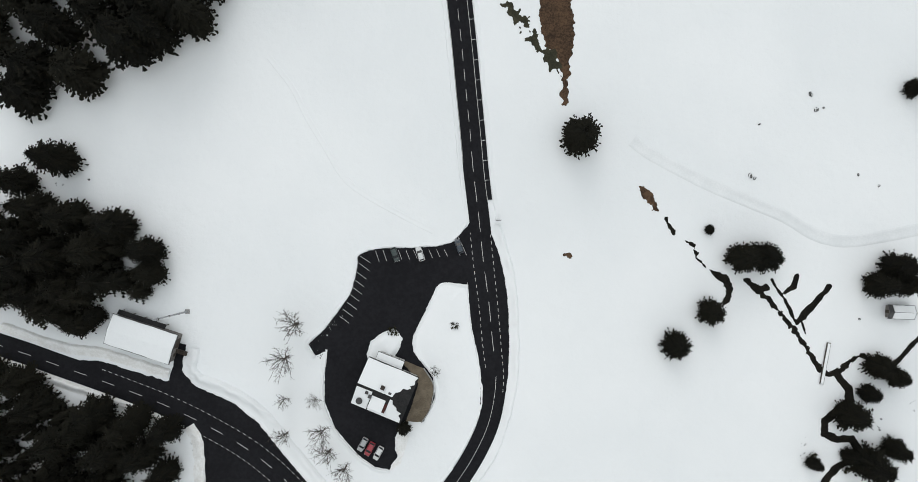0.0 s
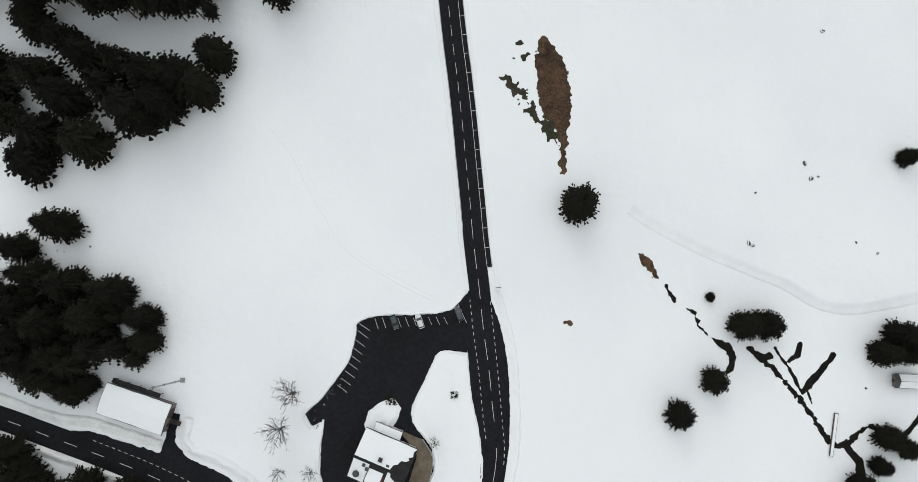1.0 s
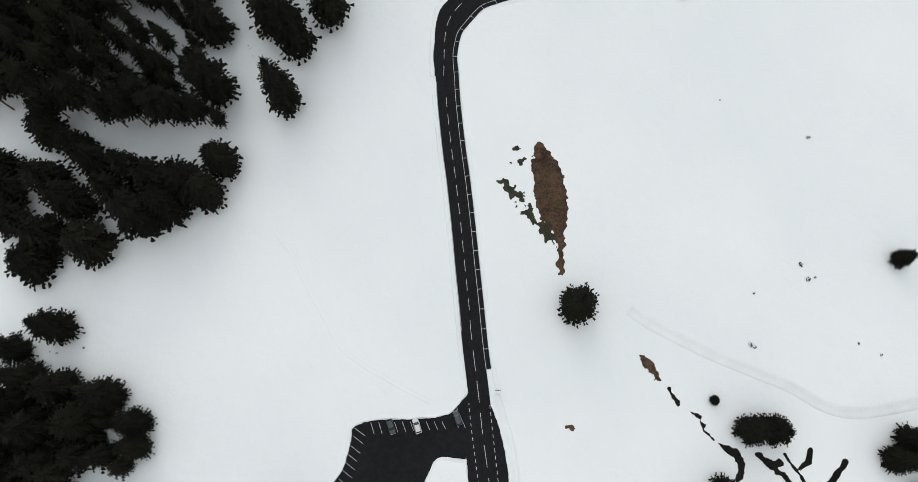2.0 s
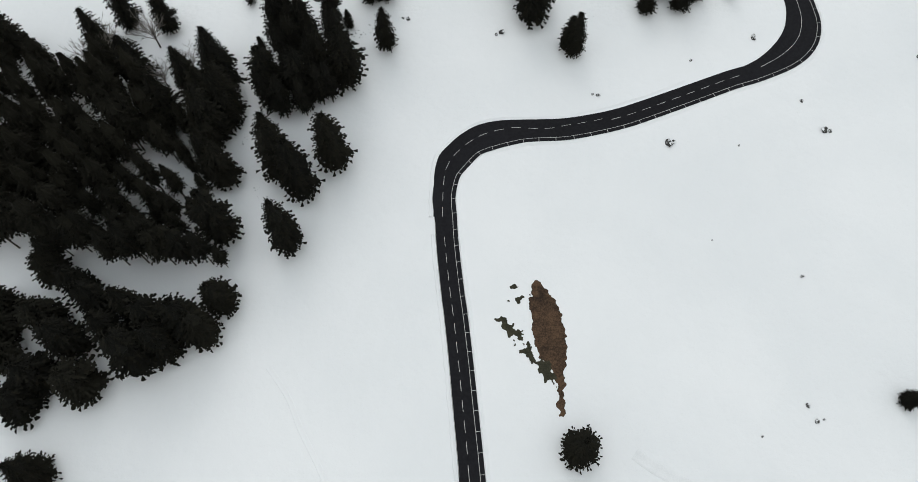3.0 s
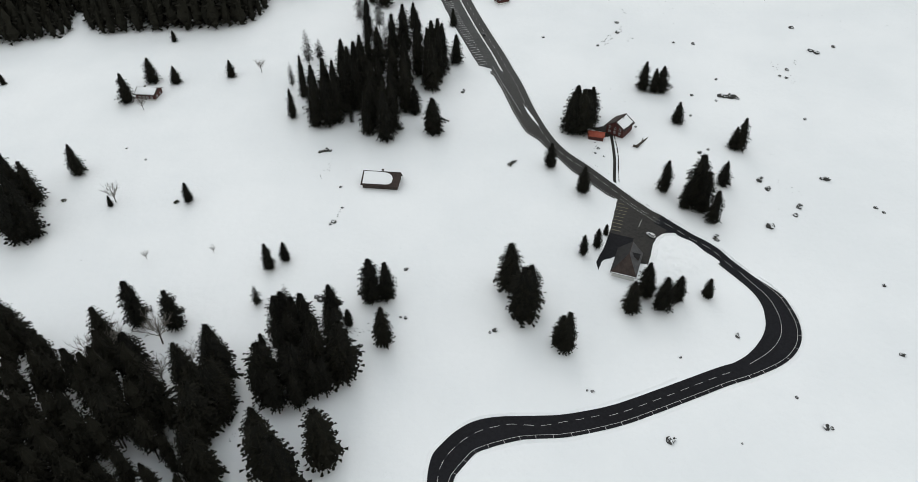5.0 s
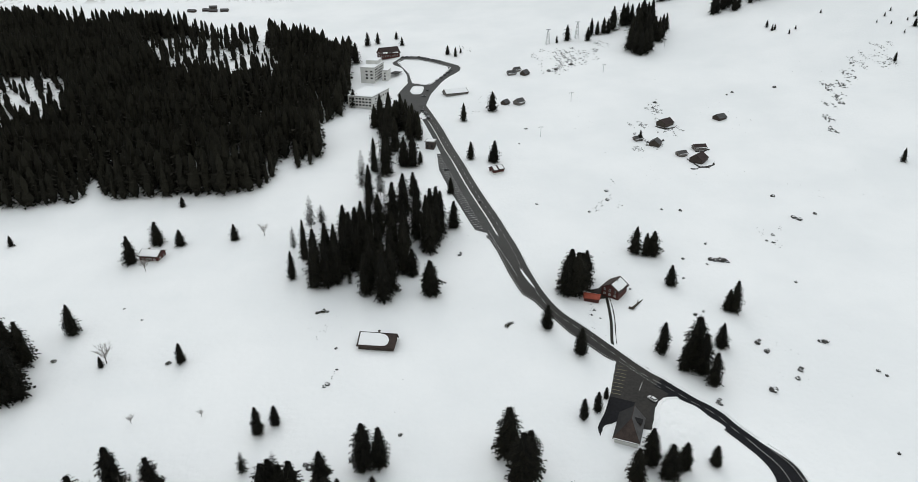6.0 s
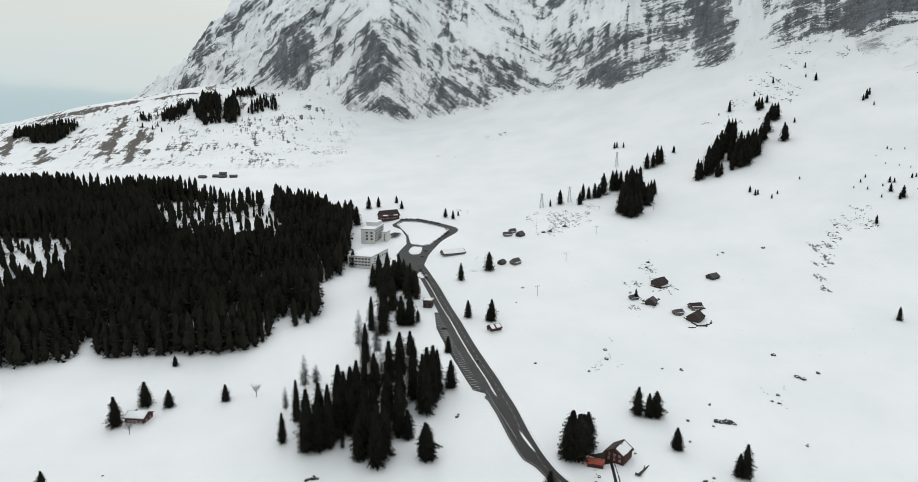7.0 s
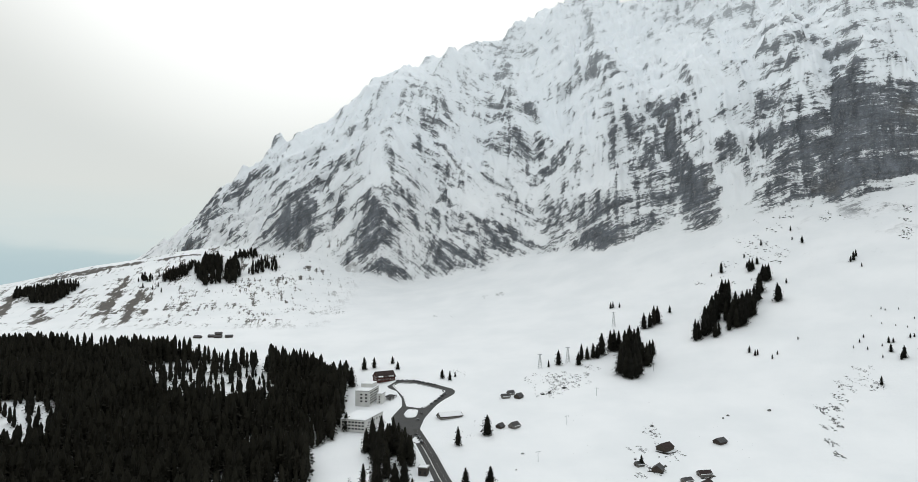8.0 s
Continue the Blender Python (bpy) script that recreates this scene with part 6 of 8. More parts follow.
# ---- bare broadleaf trees and bushes ----
def bare_branches(rnd, limbs):
    """Trunk and boughs of a leafless tree of unit height, as two bmeshes."""
    trunk, twigs = bmesh.new(), bmesh.new()
    tube(trunk, (0, 0, -0.05), (0.02, 0.01, 0.55), 0.022, 0.012, 6)
    for i in range(limbs):
        a = 6.283 * (i + rnd.random() * 0.6) / limbs
        tilt = rnd.uniform(0.35, 1.15)
        d = Vector((math.cos(a) * tilt, math.sin(a) * tilt, 1.0)).normalized()
        p = Vector((0, 0, rnd.uniform(0.14, 0.5)))
        length = rnd.uniform(0.42, 0.62)
        q = p + d * length * 0.5
        e = q + (d + Vector((rnd.uniform(-0.3, 0.3), rnd.uniform(-0.3, 0.3), 0.1))).normalized() * length * 0.5
        tube(twigs, p, q, 0.010, 0.007, 4)
        tube(twigs, q, e, 0.007, 0.003, 4)
        for k in range(9):
            f = rnd.uniform(0.2, 1.0)
            o = p.lerp(q, f * 2) if f < 0.5 else q.lerp(e, f * 2 - 1)
            s = (d + Vector((rnd.uniform(-1, 1), rnd.uniform(-1, 1), rnd.uniform(-0.3, 0.7))) * 0.9).normalized()
            ln = rnd.uniform(0.10, 0.22)
            tube(twigs, o, o + s * ln, 0.005, 0.0025, 3)
            for _ in range(2):
                o2 = o + s * ln * rnd.uniform(0.4, 0.9)
                s2 = (s + Vector((rnd.uniform(-1, 1), rnd.uniform(-1, 1), rnd.uniform(-0.4, 0.7))) * 0.8).normalized()
                tube(twigs, o2, o2 + s2 * ln * 0.6, 0.0032, 0.002, 3)
    return trunk, twigs


BARE = []
for k in range(3):
    tr, tw = bare_branches(random.Random(40 + k), 11)
    pair = []
    for nm, bm, mt in (("trunk", tr, BARK), ("bare_crown", tw, PALE_BARK if k == 2 else BARK)):
        me = bpy.data.meshes.new(nm)
        bm.to_mesh(me)
        bm.free()
        me.materials.append(mt)
        pair.append((nm, me))
    BARE.append(pair)


def bare_tree(x, y, h, k=0, name="bare_tree", label="leafless broadleaf tree with fine branches in the snow"):
    ob = thing(name, label, "tree", (x, y, float(ground(x, y))), (x * 31 + y * 17) % 360, "bare trees")
    for nm, me in BARE[k % 3]:
        o = new(nm, me)
        o.parent = ob
        o.scale = (h, h, h)


for i, (x, y, h) in enumerate([(-51.9, -25.3, 9.5), (-54.8, -35.2, 9.5), (-55.5, -47.9, 5), (-46.2, -47.6, 5), (-55, -58.2, 6.6), (-43.6, -56.9, 8), (-41.7, -63, 8), (-36.9, -67.9, 7.4), (-10.5, -38.9, 4)]):
    bare_tree(x, y, h * 1.3, i % 2)
for i, (x, y, h) in enumerate([(-133, 168, 20), (-140, 165, 16), (-112, 158, 14), (-119, 177, 17), (-103, 165, 13), (-170.8, 263, 11), (-142, 224, 5), (-113.5, 228.5, 4), (-186, 344, 9), (-127, 385, 9)]):
    bare_tree(x, y, h, 2, label="pale leafless larch-like tree in the snow")


def bush(x, y, r, label="low evergreen bush in the snow"):
    rnd = random.Random(int(x * 13 + y * 7))
    ob = thing("bush", label, "bush", (x, y, float(ground(x, y)) - 0.1), 0, "bushes")
    bm = bmesh.new()
    for _ in range(46):
        a, e, q = rnd.random() * 6.28, rnd.random() * 1.4, r * rnd.uniform(0.45, 1.0)
        c = Vector((math.cos(a) * math.cos(e), math.sin(a) * math.cos(e), math.sin(e) * 0.8)) * q
        s = r * rnd.uniform(0.16, 0.32)
        m = Matrix.Translation(c) @ Euler((rnd.random() * 6, rnd.random() * 6, rnd.random() * 6)).to_matrix().to_4x4()
        v = [bm.verts.new(m @ Vector(p) * 1.0) for p in ((s, 0, 0), (-s * 0.5, s * 0.8, 0.1 * s), (-s * 0.6, -s * 0.7, 0), (0, 0, s * 0.7))]
        bm.faces.new(v[:3])
        bm.faces.new((v[0], v[1], v[3]))
        bm.faces.new((v[1], v[2], v[3]))
    part("foliage", bm, BUSH, ob)
    stem = bmesh.new()
    for _ in range(4):
        tube(stem, (0, 0, -0.1), (rnd.uniform(-r, r) * 0.5, rnd.uniform(-r, r) * 0.5, r * 0.6), 0.05, 0.02, 5)
    part("stem", stem, BARK, ob)


for x, y, r in [(-23.7, -27.3, 1.8), (-22.6, -27.9, 1.4), (-5.0, -25.5, 1.6), (111, -66, 1.6), (101.5, -62, 1.3), (28.2, 34.5, 1.0), (27.8, 30, 1.2), (28.6, 26.3, 0.9), (112, 237, 1.3), (22, 292, 1.6), (-75, 304, 1.6), (-78, 303, 1.2), (-197, 264, 1.5), (-141.5, 263, 1.6)]:
    bush(x, y, r)


# ---- buildings ----
def window(parent, side, along_wall, z, w, h, at, frame_mat=None):
    """A framed window on a wall: side is the wall's outward axis, at its distance from the middle."""
    axis, sign = side[0], 1 if side[1] == "+" else -1

    def place(bm, d0, d1, a0, a1, z0, z1):
        d0, d1 = sorted((sign * d0, sign * d1))
        if axis == "x":
            box(bm, d0, d1, a0, a1, z0, z1)
        else:
            box(bm, a0, a1, d0, d1, z0, z1)
    bm = bmesh.new()
    e = 0.1
    a0, a1, z0, z1 = along_wall - w / 2, along_wall + w / 2, z, z + h
    place(bm, at - 0.02, at + 0.08, a0 - e, a1 + e, z1, z1 + e)
    place(bm, at - 0.02, at + 0.10, a0 - e, a1 + e, z0 - e, z0)
    place(bm, at - 0.02, at + 0.08, a0 - e, a0, z0, z1)
    place(bm, at - 0.02, at + 0.08, a1, a1 + e, z0, z1)
    place(bm, at - 0.02, at + 0.06, along_wall - 0.04, along_wall + 0.04, z0, z1)
    f = part("window", bm, frame_mat or FRAME, parent, "framed window")
    bm = bmesh.new()
    place(bm, at - 0.02, at + 0.03, a0, a1, z0, z1)
    part("pane", bm, GLASS, f)


def on_roof(bm, outline, run, top, drop, sign, thick, lift):
    """A slab on one roof slope. outline: (s, y), s from 0 at the ridge to 1 at the eave."""
    lower, upper = [], []
    for s, y in outline:
        x, z = sign * s * run, top - s * drop
        lower.append(bm.verts.new((x, y, z + lift)))
        upper.append(bm.verts.new((x, y, z + lift + thick)))
    n = len(outline)
    bm.faces.new(lower)
    bm.faces.new(upper)
    for i in range(n):
        bm.faces.new((lower[i], lower[(i + 1) % n], upper[(i + 1) % n], upper[i]))
    bmesh.ops.recalc_face_normals(bm, faces=bm.faces[:])
    bmesh.ops.bevel(bm, geom=[e for e in bm.edges if all(v in upper for v in e.verts)], offset=thick * 0.45, segments=2, affect="EDGES", profile=0.5)
    return bm


def rim(y0, y1, s0, s1, seed, amp=0.02, n=10):
    """An uneven rectangle on a roof slope, as (s, y)."""
    r = random.Random(seed)
    out = [(s0 + amp * 0.3 * r.random(), y0 + (y1 - y0) * k / n) for k in range(n + 1)]
    out += [(s1 - amp * r.random() * 2, y1 - (y1 - y0) * k / n) for k in range(n + 1)]
    return out


def gable_house(name, label, x, y, rz, length, left, right, wall_h, roof_h, wall, roof, over=0.6, snow=(), windows=(), doors=(), chimney=None, category="house", group="", base=None, roof_right=None, sink=0.4):
    """A house whose ridge runs along its own y axis; left and right are the depths of its two slopes. snow: (slope, outline, thickness)."""
    ob = thing(name, label, category, (x, y, float(ground(x, y)) - sink), rz, group)
    top = wall_h + roof_h
    bm = bmesh.new()
    prism(bm, [(-left, 0), (right, 0), (right, wall_h), (0, top), (-left, wall_h)], -length / 2, length / 2)
    part("wall", bm, wall, ob)
    if base:
        bm = bmesh.new()
        box(bm, -left - 0.06, right + 0.06, -length / 2 - 0.06, length / 2 + 0.06, -0.3, base)
        part("plinth", bm, PLASTER, ob, "pale rendered base wall")
    t = 0.24
    slopes = {}
    for sign, depth, mt in ((-1, left, roof), (1, right, roof_right or roof)):
        run = depth + over
        drop = roof_h * run / depth
        bm = bmesh.new()
        prism(bm, [(0, top + t), (sign * run, top + t - drop), (sign * run, top - drop), (0, top)], -length / 2 - over, length / 2 + over)
        slopes[sign] = (part("roof", bm, mt, ob), run, drop)
    bm = bmesh.new()
    box(bm, -0.16, 0.16, -length / 2 - over, length / 2 + over, top + t - 0.08, top + t + 0.1)
    part("ridge_cap", bm, mt, ob)
    for k, (sign, outline, thick) in enumerate(snow):
        _, run, drop = slopes[sign]
        part("roof_snow", on_roof(bmesh.new(), outline, run, top + t, drop, sign, thick, 0.01), SNOW, ob, "snow lying on the roof")
    for side, a, z, w, h in windows:
        at = {"x-": left, "x+": right, "y-": length / 2, "y+": length / 2}[side]
        window(ob, side, a, z, w, h, at)
    for side, a, w, h in doors:
        at = {"x-": left, "x+": right, "y-": length / 2, "y+": length / 2}[side]
        bm = bmesh.new()
        sg = 1 if side[1] == "+" else -1
        d0, d1 = sorted((sg * (at - 0.02), sg * (at + 0.07)))
        box(bm, *((d0, d1, a - w / 2, a + w / 2) if side[0] == "x" else (a - w / 2, a + w / 2, d0, d1)), 0.3, 0.3 + h)
        part("door", bm, DARK_WOOD, ob)
    if chimney:
        cx, cy, ch = chimney
        bm = bmesh.new()
        box(bm, cx - 0.45, cx + 0.45, cy - 0.45, cy + 0.45, top - roof_h * 0.5, top + ch, 0.03)
        c = part("chimney", bm, CONCRETE, ob, "rendered chimney")
        bm = bmesh.new()
        box(bm, cx - 0.6, cx + 0.6, cy - 0.6, cy + 0.6, top + ch, top + ch + 0.15, 0.03)
        part("cap", bm, DARK_WOOD, c)
    return ob


# the restaurant in the car park
inn = gable_house("restaurant", "snow-roofed restaurant building in the middle of the car park", -25.4, -44.6, -111.6, 14.6, 7.4, 6.0, 5.2, 2.6, PLASTER, TAR_ROOF, 0.7, category="restaurant",
                  snow=[(-1, [(0.05, -7.9), (0.05, 2.9), (0.22, 3.3), (0.30, 4.4), (0.44, 4.9), (0.47, 6.2), (0.55, 7.0), (0.61, 6.5), (0.70, 7.6), (0.84, 7.3), (0.97, 7.9), (0.985, 2), (0.97, -3), (0.98, -7.9)], 0.32),
                        (1, [(0.07, -7.8), (0.06, -2.9), (0.5, -2.9), (0.97, -3.0), (0.97, -7.7)], 0.3),
                        (1, [(0.06, 2.6), (0.07, 3.4), (0.24, 3.8), (0.34, 5.2), (0.46, 5.6), (0.50, 7.0), (0.66, 6.6), (0.76, 7.4), (0.97, 7.6), (0.97, 2.6), (0.97, -2.6), (0.75, -2.6), (0.72, 2.5)], 0.3)],
                  windows=[("x-", a, 1.2, 1.4, 1.3) for a in (-5.5, -3, -0.5, 2, 4.5)] + [("x+", a, 1.2, 1.4, 1.3) for a in (-5, -2, 2, 5)] + [("y+", a, 1.2, 1.5, 1.4) for a in (-5, -2.5, 0, 2.5)] + [("y+", 0, 4.2, 1.4, 1.2), ("y-", 0, 4.2, 1.4, 1.2)],
                  doors=[("y-", 2.2, 1.4, 2.1)], chimney=(-2.0, -0.6, 0.9))
bm = bmesh.new()
box(bm, 1.0, 5.2, -2.6, 2.4, 5.6, 7.0)
dormer = part("dormer", bm, RED_WOOD, inn, "boxy dormer with a snow-covered top")
bm = bmesh.new()
box(bm, 0.8, 5.5, -2.7, 1.6, 7.02, 7.4, 0.12)
part("roof_snow", bm, SNOW, dormer)
bm = bmesh.new()
tube(bm, (4.6, -5.6, 5.0), (4.6, -5.6, 6.9), 0.75, 0.75, 16)
vent = part("vent_cowl", bm, METAL, inn, "round steel ventilation cowl")
bm = bmesh.new()
tube(bm, (4.6, -5.6, 6.9), (4.6, -5.6, 7.05), 1.0, 0.9, 16)
part("rim", bm, GREY_ROOF, vent)
for cx, cy in ((1.2, -4.4), (2.0, -3.2), (-0.9, 1.9)):
    bm = bmesh.new()
    box(bm, cx - 0.5, cx + 0.5, cy - 0.45, cy + 0.45, 6.6, 8.1, 0.08)
    part("chimney", bm, GREY_ROOF, inn, "dark chimney breaking through the snow")
ann = thing("annex", "low flat-roofed annex with thick snow on top", "annex", (-23.9, -35.7, float(ground(-23.9, -35.7)) - 0.2), -20.5)
bm = bmesh.new()
box(bm, -4.0, 4.0, -1.35, 1.35, 0, 3.0)
part("wall", bm, PLASTER, ann)
bm = bmesh.new()
box(bm, -4.2, 4.2, -1.5, 1.5, 3.0, 3.2)
part("roof", bm, GREY_ROOF, ann)
bm = bmesh.new()
box(bm, -4.1, 4.1, -1.4, 1.4, 3.2, 3.6, 0.15)
part("roof_snow", bm, SNOW, ann, "snow lying on the roof")
for a in (-2.5, 0, 2.5):
    window(ann, "y+", a, 1.0, 1.2, 1.1, 1.35)
TERRACE = [(-20.0, -37.2), (-19.6, -36.1), (-14, -38.3), (-11.5, -42.1), (-11.1, -45.2), (-12.2, -50.5), (-14.6, -54.3), (-19.2, -54.2), (-17.3, -48.8), (-15.6, -43), (-16.9, -40.4)]
terrace = patch("terrace", lambda x, y: inside(TERRACE, x, y) + 0.1 * fbm(x, y, 2, 77), (-22, -9, -56, -35), 0.3, 0.30, PAVING)
tagged(terrace, "brown paved terrace round the restaurant, swept of snow", "terrace", kind="structure")
bm = bmesh.new()
wall_line = smooth_path([(-14, -38.2), (-11.4, -42.1), (-11.0, -45.2), (-12.1, -50.5), (-14.5, -54.4)], 0.8)
for a, b in zip(wall_line[:-1], wall_line[1:]):
    z = float(ground(*a))
    d = Vector((*b, 0)) - Vector((*a, 0))
    m = Matrix.Translation(((a[0] + b[0]) / 2, (a[1] + b[1]) / 2, z + 0.35)) @ Matrix.Rotation(math.atan2(d.y, d.x), 4, "Z") @ Matrix.Diagonal((d.length + 0.05, 0.25, 0.9, 1))
    bmesh.ops.create_cube(bm, size=1.0, matrix=m)
part("parapet", bm, CONCRETE, terrace, "low parapet of the terrace")


def mound(name, outline, tall, seed, material=None, label="", slope=1.5):
    """A heap of snow over an outline, highest inside."""
    xs, ys = [p[0] for p in outline], [p[1] for p in outline]
    ob = patch(name, lambda x, y: inside(outline, x, y) + 0.25 * fbm(x / 1.2, y / 1.2, 2, seed), (min(xs) - 1, max(xs) + 1, min(ys) - 1, max(ys) + 1), 0.5, 0.05, material or SNOW, kind="structure", label=label)
    co = np.empty(len(ob.data.vertices) * 3)
    ob.data.vertices.foreach_get("co", co)
    co = co.reshape(-1, 3)
    d = inside(outline, co[:, 0], co[:, 1])
    co[:, 2] += tall * step(-0.1, slope, d) * (0.75 + 0.5 * fbm(co[:, 0] / 3, co[:, 1] / 3, 3, seed))
    ob.data.vertices.foreach_set("co", co.ravel())
    ob.data.shade_smooth()
    return tagged(ob, category="snow heap")


mound("snow_heap", [(31.6, 349), (34.0, 343), (36.6, 336), (39.8, 326), (39.2, 325.8), (36.2, 332), (33.6, 339.5)], 0.35, 12, slope=0.4, label="narrow wedge of snow left between two lanes")
mound("snow_heap", LOBE, 1.0, 5, label="heaped snow beside the restaurant")
mound("snow_heap", [(-22.8, -59), (-20.0, -56.3), (-18.3, -59), (-19.4, -63), (-20.5, -66.6), (-23.4, -69), (-24.0, -67.6), (-21.8, -65), (-22, -61.5)], 0.8, 7, OLD_SNOW, "dirty heap of ploughed snow")
mound("snow_heap", [(-1.6, -13.6), (-8.2, -13), (-10.4, -14.4), (-13.8, -22), (-17, -29.2), (-16.7, -33), (-13.4, -37.5), (-10.8, -41.5), (-10.3, -47), (-8, -52), (-2.6, -60), (1.2, -54), (3.2, -46), (2.4, -38), (0.9, -31), (-0.8, -24)], 0.5, 9, slope=4.0, label="smooth snow-covered island between road and car park")
mound("snow_heap", [(95, 241), (90, 240.8), (86, 238.2), (83.4, 233), (81.6, 227), (79.5, 221), (82, 214), (92, 210), (103, 216), (112, 222), (107, 229), (101, 237)], 1.5, 11, slope=7.0, label="deep ploughed snow beside the forecourt")

# long workshop by the lower road
shed = gable_house("workshop", "long workshop with a thick white snow roof", -97.6, -30.2, -107.2, 19.6, 4.2, 4.2, 4.4, 0.55, GREY_WOOD, GREY_ROOF, 0.5, category="workshop",
                   snow=[(-1, rim(-10.1, 10.1, -0.02, 0.985, 3), 0.35), (1, rim(-10.1, 10.1, -0.02, 0.985, 4), 0.35)],
                   windows=[("x+", a, 1.4, 1.6, 1.0) for a in (-7, -3.5, 0, 3.5, 7)], doors=[("y+", -1.5, 3.0, 3.0), ("y+", 2.2, 1.0, 2.0)])
bm = bmesh.new()
prism(bm, [(-4.7, 3.6), (-6.0, 3.1), (-6.0, 2.9), (-4.7, 3.4)], -9.6, 5.4)
lean = part("lean_to_roof", bm, TAR_ROOF, shed, "dark bare lean-to roof")
for a in (-9.2, -5.6, -2.0, 1.6, 5.0):
    bm = bmesh.new()
    box(bm, -5.8, -5.65, a - 0.08, a + 0.08, 0, 2.95)
    part("post", bm, DARK_WOOD, shed)
stack = thing("wood_stack", "stacked dark firewood by the workshop door", "firewood", (-87.3, -34.4, float(ground(-87.3, -34.4))), -107.2)
for k in range(30):
    i, j = k % 10, k // 10
    bm = bmesh.new()
    tube(bm, (-0.6, -2.1 + i * 0.42 + (j % 2) * 0.2, 0.22 + j * 0.36), (0.6, -2.1 + i * 0.42 + (j % 2) * 0.2, 0.22 + j * 0.36), 0.2, 0.19, 7)
    part("log", bm, DARK_WOOD, stack)
mast = thing("mast", "tall grey steel mast standing in the snow", "mast", (-85.6, -22.3, float(ground(-85.6, -22.3)) - 0.3))
bm = bmesh.new()
tube(bm, (0, 0, 0), (0, 0, 22), 0.32, 0.2, 10)
part("pole", bm, METAL, mast)
for z in (6, 12.5, 19):
    bm = bmesh.new()
    tube(bm, (0, 0, z), (0, 0, z + 0.2), 0.33, 0.33, 10)
    part("collar", bm, DARK_WOOD, mast)
bm = bmesh.new()
box(bm, -0.7, 0.7, -0.7, 0.7, 0, 0.6, 0.05)
part("footing", bm, CONCRETE, mast)

# hut by the stream
gable_house("hut", "small wooden hut with a snowy roof by the stream", 125.6, -19.2, -91.5, 7.0, 1.75, 1.75, 2.2, 1.0, GREY_WOOD, GREY_ROOF, 0.35, category="hut", group="alpine huts",
            snow=[(-1, rim(-2.6, 3.6, 0.02, 0.97, 5), 0.25), (1, rim(-2.6, 3.6, 0.02, 0.97, 6), 0.25)], doors=[("y-", 0, 0.9, 1.8)])

# inn on the upper road
def hip_inn(x, y, rz):
    """An inn with one hipped end: brown slope over the hip, dark and grey slopes on its sides, a dormer."""
    ob = thing("inn", "white-walled inn with a brown hipped roof beside the forecourt", "inn", (x, y, float(ground(x, y)) - 1.5), rz)
    bm = bmesh.new()
    box(bm, -5.1, 4.4, -11.9, 4.3, 0, 3.4)
    part("wall", bm, PLASTER, ob)
    bm = bmesh.new()
    prism(bm, [(-5.1, 3.4), (4.4, 3.4), (0, 7.7)], 3.9, 4.3)
    part("gable_wall", bm, DARK_WOOD, ob, "dark boarded gable")
    west, east, south, north, ridge, low, high = -5.9, 5.2, -12.6, 4.9, -4.0, 2.9, 8.2
    slopes = [("roof", BROWN_ROOF, [(west, south, low), (east, south, low), (0, ridge, high)], "brown shingled hip slope"),
              ("roof", GREY_ROOF, [(east, south, low), (east, north, low), (0, north, high), (0, ridge, high)], "grey shingled slope"),
              ("roof", TAR_ROOF, [(west, north, low), (west, south, low), (0, ridge, high), (0, north, high)], "near-black shingled slope")]
    for nm, mt, corners, lab in slopes:
        bm = bmesh.new()
        up = [bm.verts.new((a, b, c + 0.24)) for a, b, c in corners]
        dn = [bm.verts.new(c) for c in corners]
        bm.faces.new(up)
        bm.faces.new(dn[::-1])
        for i in range(len(up)):
            j = (i + 1) % len(up)
            bm.faces.new((dn[i], dn[j], up[j], up[i]))
        bmesh.ops.recalc_face_normals(bm, faces=bm.faces[:])
        part(nm, bm, mt, ob, lab)
    for p, q in (((0, ridge, high + 0.2), (0, north, high + 0.2)), ((0, ridge, high + 0.2), (west, south, low + 0.2)), ((0, ridge, high + 0.2), (east, south, low + 0.2))):
        bm = bmesh.new()
        tube(bm, p, q, 0.14, 0.14, 6)
        part("ridge_cap", bm, BROWN_ROOF, ob)
    bm = bmesh.new()
    prism(bm, [(-1.1, 4.6), (1.1, 4.6), (1.1, 6.2), (0, 7.2), (-1.1, 6.2)], 0.6, 4.2)
    bm.transform(Matrix.Translation((0, -1.4, 0)) @ Matrix.Rotation(math.radians(-90), 4, "Z"))
    dormer = part("dormer", bm, DARK_WOOD, ob, "dark boarded dormer")
    bm = bmesh.new()
    prism(bm, [(-1.5, 6.05), (0, 7.42), (1.5, 6.05), (1.5, 5.9), (0, 7.25), (-1.5, 5.9)], 0.6, 4.5)
    bm.transform(Matrix.Translation((0, -1.4, 0)) @ Matrix.Rotation(math.radians(-90), 4, "Z"))
    part("dormer_roof", bm, TAR_ROOF, dormer)
    bm = bmesh.new()
    box(bm, west + 0.2, east - 0.3, south - 0.05, south + 0.25, low + 0.22, low + 0.42, 0.06)
    part("eave_snow", bm, SNOW, ob, "strip of snow on the eave")
    bm = bmesh.new()
    box(bm, 4.38, 4.47, -3.2, -1.9, 0.3, 2.4)
    part("door", bm, DARK_WOOD, ob)


hip_inn(70.7, 223.4, -21)
